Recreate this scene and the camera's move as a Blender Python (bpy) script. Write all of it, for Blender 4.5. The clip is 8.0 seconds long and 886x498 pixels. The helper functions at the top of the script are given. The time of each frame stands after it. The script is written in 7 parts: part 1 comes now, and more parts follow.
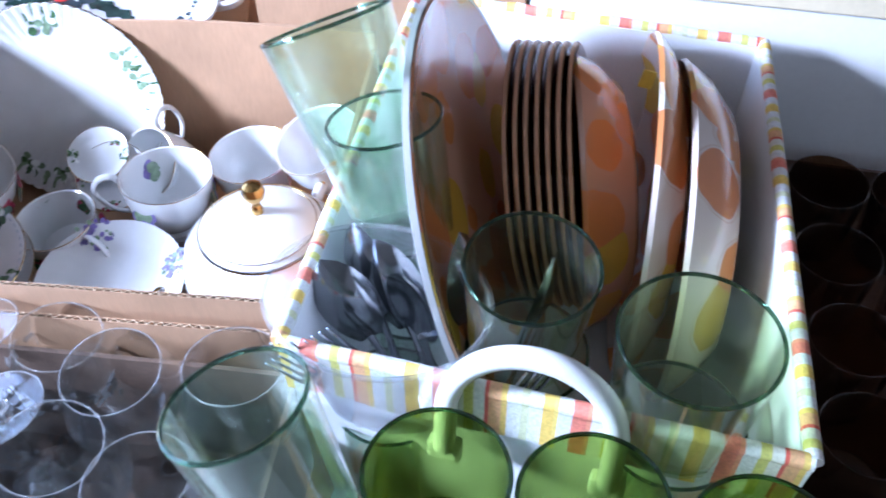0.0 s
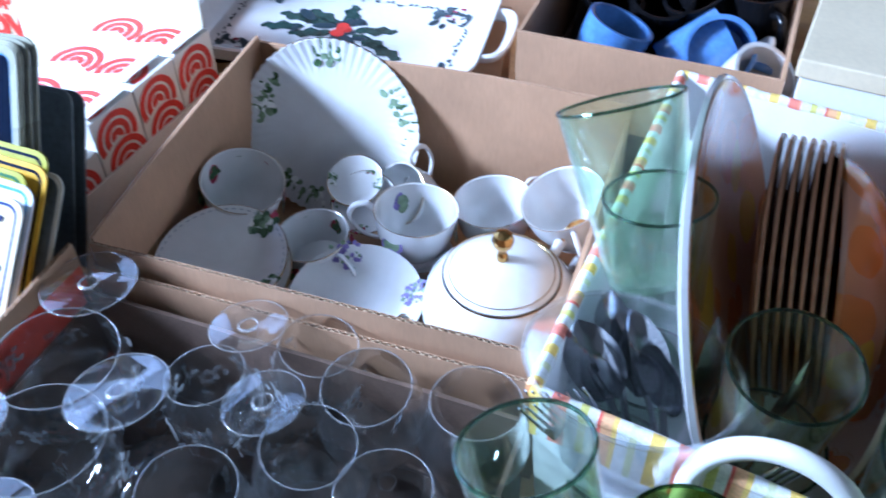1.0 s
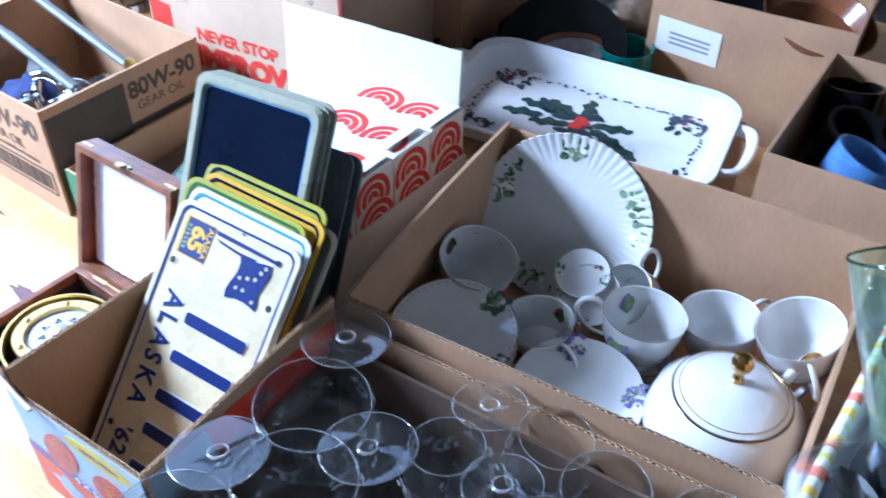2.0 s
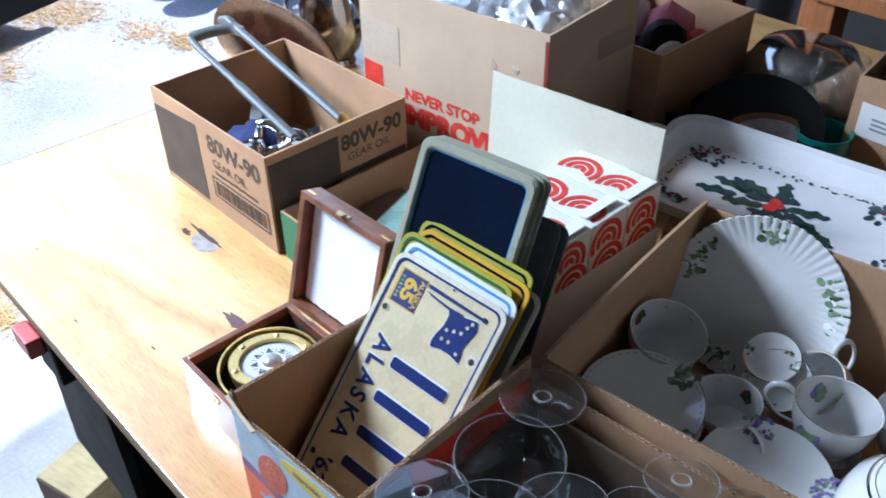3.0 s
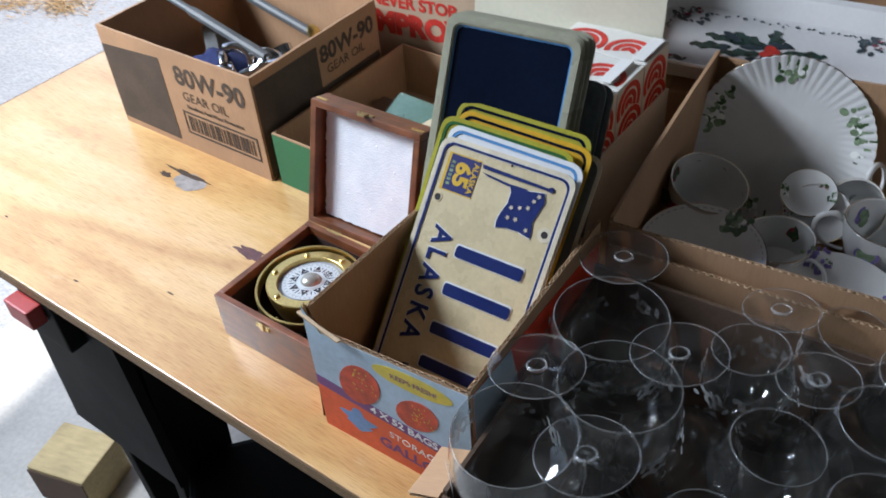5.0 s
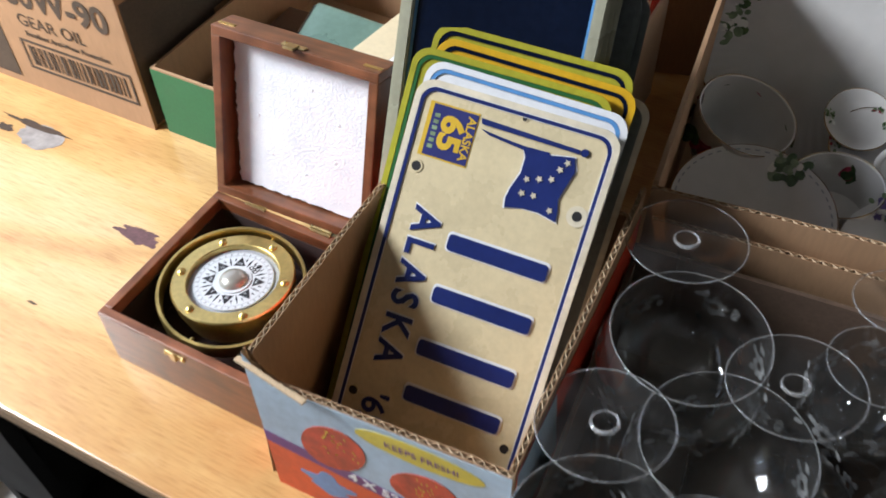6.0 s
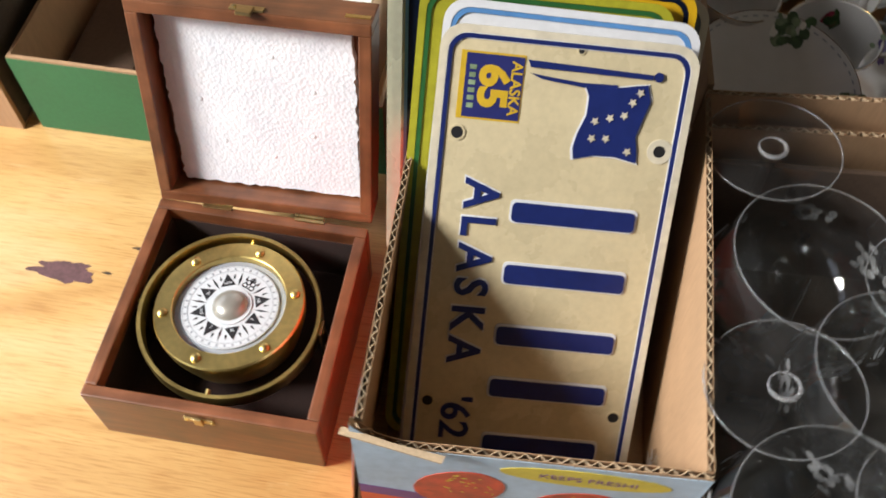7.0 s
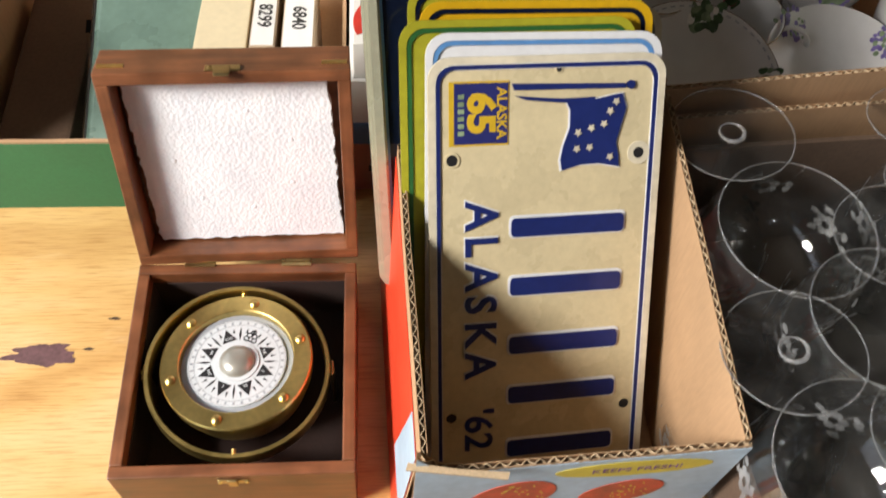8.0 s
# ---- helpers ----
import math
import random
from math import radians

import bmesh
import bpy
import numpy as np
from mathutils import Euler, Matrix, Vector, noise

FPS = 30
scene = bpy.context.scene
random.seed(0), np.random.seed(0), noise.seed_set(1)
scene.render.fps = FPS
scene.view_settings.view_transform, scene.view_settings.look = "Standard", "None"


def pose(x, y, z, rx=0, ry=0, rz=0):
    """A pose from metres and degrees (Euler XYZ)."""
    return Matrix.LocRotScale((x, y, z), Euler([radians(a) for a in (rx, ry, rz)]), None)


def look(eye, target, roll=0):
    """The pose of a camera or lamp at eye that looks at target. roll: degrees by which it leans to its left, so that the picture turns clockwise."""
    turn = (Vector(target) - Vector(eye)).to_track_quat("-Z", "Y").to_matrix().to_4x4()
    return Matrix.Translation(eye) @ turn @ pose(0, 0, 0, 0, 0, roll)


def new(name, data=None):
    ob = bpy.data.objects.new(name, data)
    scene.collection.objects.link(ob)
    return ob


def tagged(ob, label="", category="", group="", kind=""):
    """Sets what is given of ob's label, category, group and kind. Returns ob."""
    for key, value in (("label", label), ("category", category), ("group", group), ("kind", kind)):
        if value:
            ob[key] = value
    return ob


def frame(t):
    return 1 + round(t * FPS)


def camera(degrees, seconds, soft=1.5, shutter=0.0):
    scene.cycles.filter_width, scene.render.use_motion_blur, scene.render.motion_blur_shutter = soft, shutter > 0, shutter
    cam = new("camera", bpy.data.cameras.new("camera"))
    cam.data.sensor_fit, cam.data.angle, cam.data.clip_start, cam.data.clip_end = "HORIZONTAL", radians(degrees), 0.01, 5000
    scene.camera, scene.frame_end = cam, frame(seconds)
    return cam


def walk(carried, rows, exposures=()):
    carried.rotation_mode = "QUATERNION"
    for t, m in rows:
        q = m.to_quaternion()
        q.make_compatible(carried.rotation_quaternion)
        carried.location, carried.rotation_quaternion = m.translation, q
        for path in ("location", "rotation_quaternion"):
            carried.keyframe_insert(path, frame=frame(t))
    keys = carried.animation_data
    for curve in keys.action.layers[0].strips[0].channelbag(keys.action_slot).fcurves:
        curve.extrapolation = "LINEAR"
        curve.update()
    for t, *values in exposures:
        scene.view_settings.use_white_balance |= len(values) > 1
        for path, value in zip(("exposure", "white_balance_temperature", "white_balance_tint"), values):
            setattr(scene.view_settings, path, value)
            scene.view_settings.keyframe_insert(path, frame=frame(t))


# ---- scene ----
cam = camera(53.0, 8.0, soft=1.7, shutter=0.3)
PATH = [
    (0, (1.301, 0.215, 1.45), (1.017, 1.549, -0.012), -0.9),
    (0.5, (1.266, 0.192, 1.469), (0.833, 1.513, 0.032), -0.8),
    (0.8, (1.238, 0.185, 1.478), (0.698, 1.492, 0.063), -0.9),
    (1, (1.229, 0.174, 1.489), (0.606, 1.466, 0.095), -1.4),
    (1.5, (1.178, 0.146, 1.508), (0.405, 1.418, 0.172), -0.3),
    (2, (1.127, 0.111, 1.529), (0.224, 1.347, 0.241), 1.0),
    (2.2, (1.116, 0.101, 1.535), (0.145, 1.306, 0.268), 0.7),
    (3.3, (1.097, 0.017, 1.573), (-0.136, 1.077, 0.409), -1.1),
    (3.5, (1.101, -0.006, 1.571), (-0.15, 1.058, 0.429), -0.9),
    (4, (1.106, -0.051, 1.553), (-0.135, 1.038, 0.424), -0.3),
    (4.5, (1.09, -0.068, 1.516), (-0.064, 1.062, 0.336), -2.6),
    (4.7, (1.049, -0.073, 1.517), (-0.03, 1.07, 0.28), -4.2),
    (5.8, (0.806, 0.023, 1.411), (0.116, 1.219, -0.036), -1.6),
    (6, (0.758, 0.084, 1.389), (0.122, 1.251, -0.106), -1.1),
    (6.5, (0.659, 0.142, 1.355), (0.243, 1.279, -0.237), 2.1),
    (7, (0.552, 0.151, 1.357), (0.417, 1.214, -0.332), 2.1),
    (7.5, (0.468, 0.128, 1.359), (0.564, 1.177, -0.341), 3.0),
    (8, (0.465, 0.154, 1.382), (0.621, 1.216, -0.305), 6.2),
]
EXPOSURES = [
    (0.0, 2.74, 4900, 19),
    (1.0, 2.20, 4600, 13),
    (2.2, 1.60, 4800, 10),
    (3.3, 0.84, 5400, 8),
    (4.5, 0.32, 5750, 9),
    (5.8, 0.84, 6300, 11),
    (8.0, 0.76, 7500, 13),
]
walk(cam, [(t, look(eye, target, roll)) for t, eye, target, roll in PATH], EXPOSURES)

# ---- light: sun on the driveway, open sky coming in through the garage door ----
SUN_ELEVATION, SUN_AZIMUTH = 47.0, -80.0
to_sun = Vector((-math.cos(radians(SUN_ELEVATION)) * math.cos(radians(SUN_AZIMUTH)),
                 -math.cos(radians(SUN_ELEVATION)) * math.sin(radians(SUN_AZIMUTH)),
                 math.sin(radians(SUN_ELEVATION))))
world = bpy.data.worlds.new("world")
scene.world = world
world.use_nodes = True
wnt = world.node_tree
sky = wnt.nodes.new("ShaderNodeTexSky")
sky.sky_type = "NISHITA"
sky.sun_disc = False
sky.sun_elevation = radians(SUN_ELEVATION)
sky.sun_rotation = math.atan2(to_sun.x, to_sun.y)
wnt.links.new(sky.outputs[0], wnt.nodes["Background"].inputs[0])
wnt.nodes["Background"].inputs[1].default_value = 0.15
sun_data = bpy.data.lights.new("sun", "SUN")
sun_data.energy, sun_data.angle, sun_data.color = 5.0, radians(1.5), (1.0, 0.95, 0.88)
sun = new("sun", sun_data)
sun.matrix_world = look(tuple(to_sun * 10), (0, 0, 0))
door_data = bpy.data.lights.new("door_daylight", "AREA")
door_data.shape, door_data.size, door_data.size_y = "RECTANGLE", 0.5, 0.4
door_data.energy, door_data.color = 38.0, (0.93, 0.96, 1.0)
door_light = new("door_daylight", door_data)
door_light.matrix_world = look((-0.86, -0.05, 1.93), (0.7, 0.45, 0.85))
# soft fill lamp added across the door opening, tinted to warm the indoor shade
fill_data = bpy.data.lights.new("door_fill", "AREA")
fill_data.shape, fill_data.size, fill_data.size_y = "RECTANGLE", 3.6, 1.3
fill_data.energy, fill_data.color = 4.2, (1.0, 0.92, 0.82)
fill_light = new("door_fill", fill_data)
fill_light.matrix_world = look((-0.90, 0.2, 1.65), (1.0, 0.2, 1.65))


# ---- materials ----
def principled(name, base, rough=0.5, metal=0.0):
    m = bpy.data.materials.new(name)
    m.use_nodes = True
    m.diffuse_color = (*base, 1)
    b = m.node_tree.nodes["Principled BSDF"]
    b.inputs["Base Color"].default_value = (*base, 1)
    b.inputs["Roughness"].default_value = rough
    b.inputs["Metallic"].default_value = metal
    return m, m.node_tree, b


def noise_node(nt, scale, detail=4.0, stretch=(1, 1, 1), rough=0.55, distortion=0.0):
    tc = nt.nodes.new("ShaderNodeTexCoord")
    mp = nt.nodes.new("ShaderNodeMapping")
    mp.inputs["Scale"].default_value = stretch
    nt.links.new(tc.outputs["Object"], mp.inputs["Vector"])
    n = nt.nodes.new("ShaderNodeTexNoise")
    n.inputs["Scale"].default_value = scale
    n.inputs["Detail"].default_value = detail
    n.inputs["Roughness"].default_value = rough
    n.inputs["Distortion"].default_value = distortion
    nt.links.new(mp.outputs[0], n.inputs["Vector"])
    return n


def ramp_node(nt, stops, fac):
    r = nt.nodes.new("ShaderNodeValToRGB")
    while len(r.color_ramp.elements) < len(stops):
        r.color_ramp.elements.new(0.5)
    for e, (p, c) in zip(r.color_ramp.elements, stops):
        e.position, e.color = p, (*c, 1)
    nt.links.new(fac, r.inputs[0])
    return r


def mix_node(nt, kind, fac, a, b):
    n = nt.nodes.new("ShaderNodeMix")
    n.data_type, n.blend_type = "RGBA", kind
    for sock, v in ((n.inputs[0], fac), (n.inputs[6], a), (n.inputs[7], b)):
        if hasattr(v, "is_output"):
            nt.links.new(v, sock)
        elif isinstance(v, tuple):
            sock.default_value = (*v, 1)
        else:
            sock.default_value = v
    return n.outputs[2]


def add_bump(nt, b, height, strength=0.2, distance=0.001):
    n = nt.nodes.new("ShaderNodeBump")
    n.inputs["Strength"].default_value = strength
    n.inputs["Distance"].default_value = distance
    nt.links.new(height, n.inputs["Height"])
    nt.links.new(n.outputs[0], b.inputs["Normal"])


def worn(name, base, rough=0.5, metal=0.0, big=9.0, fine=160.0, var=0.25, bump=0.15, stretch=(1, 1, 1), coat=0.0, spec=0.5):
    """A plain surface with stains at hand size and grain at millimetre size."""
    m, nt, b = principled(name, base, rough, metal)
    a, c = noise_node(nt, big, 5), noise_node(nt, fine, 3, stretch)
    lo, hi = tuple(v * (1 - var) for v in base), tuple(min(1, v * (1 + var * 0.6)) for v in base)
    large = ramp_node(nt, [(0.3, lo), (0.7, hi)], a.outputs[0])
    small = ramp_node(nt, [(0.3, (1 - var * 0.7,) * 3), (0.65, (1, 1, 1))], c.outputs[0])
    nt.links.new(mix_node(nt, "MULTIPLY", 1.0, large.outputs[0], small.outputs[0]), b.inputs["Base Color"])
    rr = nt.nodes.new("ShaderNodeMapRange")
    rr.inputs["To Min"].default_value, rr.inputs["To Max"].default_value = max(0.03, rough - 0.1), min(1, rough + 0.12)
    nt.links.new(a.outputs[0], rr.inputs[0])
    nt.links.new(rr.outputs[0], b.inputs["Roughness"])
    b.inputs["Coat Weight"].default_value = coat
    b.inputs["Specular IOR Level"].default_value = spec
    if bump:
        add_bump(nt, b, c.outputs[0], bump, 0.0006)
    return m


def glassy(name, tint, rough=0.01, ior=1.5, haze=0.06):
    """Thin blown glass: clear to light, with gloss that grows towards the edges and a trace of dust."""
    m = bpy.data.materials.new(name)
    m.use_nodes = True
    m.diffuse_color = (*tint, 1)
    nt = m.node_tree
    nt.nodes.remove(nt.nodes["Principled BSDF"])
    clear = nt.nodes.new("ShaderNodeBsdfTransparent")
    clear.inputs[0].default_value = (*tint, 1)
    gloss = nt.nodes.new("ShaderNodeBsdfGlossy")
    gloss.inputs[0].default_value = (1, 1, 1, 1)
    gloss.inputs["Roughness"].default_value = rough + 0.02
    lw = nt.nodes.new("ShaderNodeLayerWeight")
    lw.inputs[0].default_value = 0.5
    power = nt.nodes.new("ShaderNodeMath")
    power.operation = "POWER"
    power.inputs[1].default_value = 3.2
    nt.links.new(lw.outputs["Facing"], power.inputs[0])
    fres = nt.nodes.new("ShaderNodeMath")
    fres.operation = "MULTIPLY_ADD"
    fres.inputs[1].default_value, fres.inputs[2].default_value = 0.85, ((ior - 1) / (ior + 1)) ** 2
    fres.use_clamp = True
    nt.links.new(power.outputs[0], fres.inputs[0])
    body = nt.nodes.new("ShaderNodeMixShader")
    nt.links.new(fres.outputs[0], body.inputs[0])
    nt.links.new(clear.outputs[0], body.inputs[1])
    nt.links.new(gloss.outputs[0], body.inputs[2])
    dust = nt.nodes.new("ShaderNodeBsdfDiffuse")
    dust.inputs[0].default_value = tuple(0.8 * v for v in tint) + (1,)
    n = noise_node(nt, 26, 5)
    rr = nt.nodes.new("ShaderNodeMapRange")
    rr.inputs["From Min"].default_value, rr.inputs["From Max"].default_value = 0.35, 0.75
    rr.inputs["To Min"].default_value, rr.inputs["To Max"].default_value = 0.0, haze
    nt.links.new(n.outputs[0], rr.inputs[0])
    last = nt.nodes.new("ShaderNodeMixShader")
    nt.links.new(rr.outputs[0], last.inputs[0])
    nt.links.new(body.outputs[0], last.inputs[1])
    nt.links.new(dust.outputs[0], last.inputs[2])
    nt.links.new(last.outputs[0], nt.nodes["Material Output"].inputs[0])
    return m


def thick_glass(name, tint, rough=0.01, ior=1.47):
    """Moulded coloured glass that bends light."""
    m, nt, b = principled(name, tint, rough)
    b.inputs["Transmission Weight"].default_value = 1.0
    b.inputs["IOR"].default_value = ior
    n = noise_node(nt, 60, 3)
    rr = nt.nodes.new("ShaderNodeMapRange")
    rr.inputs["From Min"].default_value, rr.inputs["From Max"].default_value = 0.55, 0.8
    rr.inputs["To Min"].default_value, rr.inputs["To Max"].default_value = rough, rough + 0.10
    nt.links.new(n.outputs[0], rr.inputs[0])
    nt.links.new(rr.outputs[0], b.inputs["Roughness"])
    return m


def plywood_material():
    m, nt, b = principled("plywood", (0.55, 0.33, 0.13), 0.30)
    b.inputs["Coat Weight"].default_value = 1.0
    b.inputs["Coat Roughness"].default_value = 0.22
    tc = nt.nodes.new("ShaderNodeTexCoord")
    mp = nt.nodes.new("ShaderNodeMapping")
    mp.inputs["Scale"].default_value = (1.3, 6.0, 6.0)
    nt.links.new(tc.outputs["Object"], mp.inputs[0])
    warp = nt.nodes.new("ShaderNodeTexNoise")
    warp.inputs["Scale"].default_value, warp.inputs["Detail"].default_value = 1.3, 3
    nt.links.new(mp.outputs[0], warp.inputs["Vector"])
    band = nt.nodes.new("ShaderNodeMath")
    band.operation = "MULTIPLY"
    band.inputs[1].default_value = 22.0
    nt.links.new(warp.outputs[0], band.inputs[0])
    wave = nt.nodes.new("ShaderNodeMath")
    wave.operation = "SINE"
    nt.links.new(band.outputs[0], wave.inputs[0])
    half = nt.nodes.new("ShaderNodeMapRange")
    half.inputs["From Min"].default_value = -1.0
    nt.links.new(wave.outputs[0], half.inputs[0])
    grain = ramp_node(nt, [(0.0, (0.58, 0.34, 0.125)), (0.18, (0.64, 0.39, 0.15)), (0.55, (0.69, 0.44, 0.18)), (1.0, (0.74, 0.50, 0.24))], half.outputs[0])
    fibre = noise_node(nt, 60, 4, (0.6, 14, 14))
    lines = ramp_node(nt, [(0.30, (0.72, 0.62, 0.52)), (0.52, (1, 1, 1))], fibre.outputs[0])
    stain = noise_node(nt, 3.2, 6, rough=0.65)
    dirt = ramp_node(nt, [(0.28, (0.86, 0.70, 0.56)), (0.46, (1, 1, 1))], stain.outputs[0])
    scuff = noise_node(nt, 14, 6, (1, 3, 1), rough=0.7)
    pale = ramp_node(nt, [(0.6, (0, 0, 0)), (0.75, (1, 1, 1))], scuff.outputs[0])
    c = mix_node(nt, "MULTIPLY", 1.0, grain.outputs[0], lines.outputs[0])
    c = mix_node(nt, "MULTIPLY", 0.8, c, dirt.outputs[0])
    k = nt.nodes.new("ShaderNodeMath")
    k.operation = "MULTIPLY"
    k.inputs[1].default_value = 0.35
    nt.links.new(pale.outputs[0], k.inputs[0])
    c = mix_node(nt, "MIX", k.outputs[0], c, (0.78, 0.58, 0.34))
    smear = noise_node(nt, 7, 6, (0.55, 1.6, 1), rough=0.7, distortion=0.6)
    rust = ramp_node(nt, [(0.56, (0, 0, 0)), (0.70, (0.42, 0.42, 0.42))], smear.outputs[0])
    c = mix_node(nt, "MIX", rust.outputs[0], c, (0.44, 0.20, 0.085))
    nt.links.new(c, b.inputs["Base Color"])
    add_bump(nt, b, fibre.outputs[0], 0.25, 0.0006)
    return m


def asphalt_material():
    m, nt, b = principled("asphalt", (0.2, 0.2, 0.21), 0.85)
    grit, patch = noise_node(nt, 120, 4), noise_node(nt, 1.1, 6, rough=0.65)
    c = ramp_node(nt, [(0.25, (0.28, 0.285, 0.30)), (0.5, (0.43, 0.435, 0.45)), (0.75, (0.55, 0.54, 0.53))], patch.outputs[0])
    g = ramp_node(nt, [(0.3, (0.6, 0.6, 0.6)), (0.7, (1, 1, 1))], grit.outputs[0])
    straw = noise_node(nt, 0.75, 7, rough=0.7)
    sf = ramp_node(nt, [(0.60, (0, 0, 0)), (0.68, (1, 1, 1))], straw.outputs[0])
    sc = noise_node(nt, 30, 5)
    scol = ramp_node(nt, [(0.35, (0.24, 0.15, 0.06)), (0.65, (0.62, 0.45, 0.22))], sc.outputs[0])
    c = mix_node(nt, "MULTIPLY", 1.0, c.outputs[0], g.outputs[0])
    c = mix_node(nt, "MIX", sf.outputs[0], c, scol.outputs[0])
    nt.links.new(c, b.inputs["Base Color"])
    add_bump(nt, b, grit.outputs[0], 0.5, 0.004)
    return m


def banded(name, stops, scale, axis=0, rough=0.6, bump=0.1, weave=500.0):
    """Stripes along one axis at real size, over a fine weave."""
    m, nt, b = principled(name, stops[0][1], rough)
    tc = nt.nodes.new("ShaderNodeTexCoord")
    sp = nt.nodes.new("ShaderNodeSeparateXYZ")
    nt.links.new(tc.outputs["Object"], sp.inputs[0])
    k = nt.nodes.new("ShaderNodeMath")
    k.operation = "MULTIPLY"
    k.inputs[1].default_value = scale
    nt.links.new(sp.outputs[axis], k.inputs[0])
    fr = nt.nodes.new("ShaderNodeMath")
    fr.operation = "FRACT"
    nt.links.new(k.outputs[0], fr.inputs[0])
    r = ramp_node(nt, stops, fr.outputs[0])
    r.color_ramp.interpolation = "CONSTANT"
    w = noise_node(nt, weave, 2)
    s = ramp_node(nt, [(0.35, (0.82, 0.82, 0.82)), (0.6, (1, 1, 1))], w.outputs[0])
    nt.links.new(mix_node(nt, "MULTIPLY", 1.0, r.outputs[0], s.outputs[0]), b.inputs["Base Color"])
    add_bump(nt, b, w.outputs[0], bump, 0.0008)
    return m


def floral_orange(name, light):
    """Glazed melamine print: large orange and yellow blooms on a pale ground; darker grounds include shade."""
    m, nt, b = principled(name, (0.7, 0.3, 0.1), 0.18)
    tc = nt.nodes.new("ShaderNodeTexCoord")
    wob = noise_node(nt, 25, 2)
    vm = nt.nodes.new("ShaderNodeVectorMath")
    vm.operation = "MULTIPLY_ADD"
    vm.inputs[1].default_value = (0.012, 0.012, 0.012)
    nt.links.new(wob.outputs["Color"], vm.inputs[0])
    nt.links.new(tc.outputs["Object"], vm.inputs[2])
    v = nt.nodes.new("ShaderNodeTexVoronoi")
    v.inputs["Scale"].default_value = 17.0
    nt.links.new(vm.outputs[0], v.inputs["Vector"])
    hue = ramp_node(nt, [(0.0, (0.66, 0.22, 0.06)), (0.44, (0.68, 0.26, 0.07)), (0.46, (0.62, 0.38, 0.04)), (0.60, (0.64, 0.42, 0.05)), (0.62, (0.68, 0.24, 0.06)), (0.9, (0.64, 0.20, 0.06))], v.outputs["Color"])
    ground = {"pale": (0.78, 0.66, 0.57), "warm": (0.66, 0.39, 0.25), "brown": (0.58, 0.32, 0.19)}[light]
    petal = ramp_node(nt, [(0.0, (1, 1, 1)), (0.50, (0.95, 0.95, 0.95)), (0.52, (0, 0, 0))], v.outputs["Distance"])
    c = mix_node(nt, "MIX", petal.outputs[0], ground, hue.outputs[0])
    ring = ramp_node(nt, [(0.535, (0, 0, 0)), (0.55, (1, 1, 1)), (0.57, (0, 0, 0))], v.outputs["Distance"])
    soft = mix_node(nt, "MIX", 0.55, (0.0, 0.0, 0.0), ring.outputs[0])
    c = mix_node(nt, "MIX", soft, c, (0.60, 0.34, 0.20))
    nt.links.new(c, b.inputs["Base Color"])
    b.inputs["Coat Weight"].default_value = 0.4
    return m


KRAFT = worn("kraft_cardboard", (0.44, 0.265, 0.145), 0.8, var=0.16, fine=420, bump=0.1, stretch=(1, 1, 0.15))
KRAFT_IN = worn("kraft_inside", (0.47, 0.29, 0.16), 0.82, var=0.14, fine=420, bump=0.1, stretch=(1, 1, 0.15))
KRAFT_PALE = worn("pale_cardboard", (0.50, 0.37, 0.25), 0.8, var=0.12, fine=420, bump=0.1)
# Dark brown oddments; in carton interiors, kraft with the shade put into its colour.
DARK_BROWN_SHADE = worn("dark_brown_and_shade", (0.13, 0.082, 0.055), 0.85, var=0.25, fine=300)
FLUTE = worn("flute_paper", (0.66, 0.49, 0.31), 0.9, var=0.3, fine=700)
PLY = plywood_material()
PLY_EDGE = banded("plywood_edge", [(0.0, (0.30, 0.19, 0.09)), (0.25, (0.16, 0.095, 0.045)), (0.5, (0.33, 0.21, 0.10)), (0.75, (0.13, 0.08, 0.04))], 140.0, 2, 0.8)
ASPHALT = asphalt_material()
CONCRETE = worn("concrete", (0.52, 0.50, 0.46), 0.85, big=4, fine=90, var=0.22, bump=0.4)
WALNUT = worn("stained_hardwood", (0.215, 0.078, 0.033), 0.36, big=26, fine=170, var=0.55, bump=0.14, stretch=(0.07, 1, 1), coat=0.15)
WALNUT_SIDE = worn("stained_hardwood_side", (0.215, 0.078, 0.033), 0.36, big=26, fine=170, var=0.55, bump=0.14, stretch=(1, 0.07, 1), coat=0.15)
FELT = worn("dark_lining", (0.028, 0.012, 0.009), 0.9, var=0.4, fine=600)
BRASS = worn("brass", (0.76, 0.57, 0.21), 0.33, 1.0, big=30, fine=250, var=0.18, bump=0.03)
BRASS_DULL = worn("dull_brass", (0.58, 0.45, 0.22), 0.3, 1.0, big=40, fine=300, var=0.25, bump=0.05)
FOAM, foam_nt, foam_b = principled("white_foam", (0.84, 0.85, 0.86), 0.85)
foam_tc = foam_nt.nodes.new("ShaderNodeTexCoord")
foam_v = foam_nt.nodes.new("ShaderNodeTexVoronoi")
foam_v.inputs["Scale"].default_value = 420.0
foam_nt.links.new(foam_tc.outputs["Object"], foam_v.inputs["Vector"])
foam_n = noise_node(foam_nt, 40, 5)
foam_c = ramp_node(foam_nt, [(0.3, (0.68, 0.72, 0.77)), (0.7, (0.80, 0.83, 0.86))], foam_n.outputs[0])
foam_nt.links.new(foam_c.outputs[0], foam_b.inputs["Base Color"])
add_bump(foam_nt, foam_b, foam_v.outputs["Distance"], 0.28, 0.0014)
DIAL = worn("dial_white", (0.56, 0.60, 0.62), 0.4, var=0.06, bump=0)
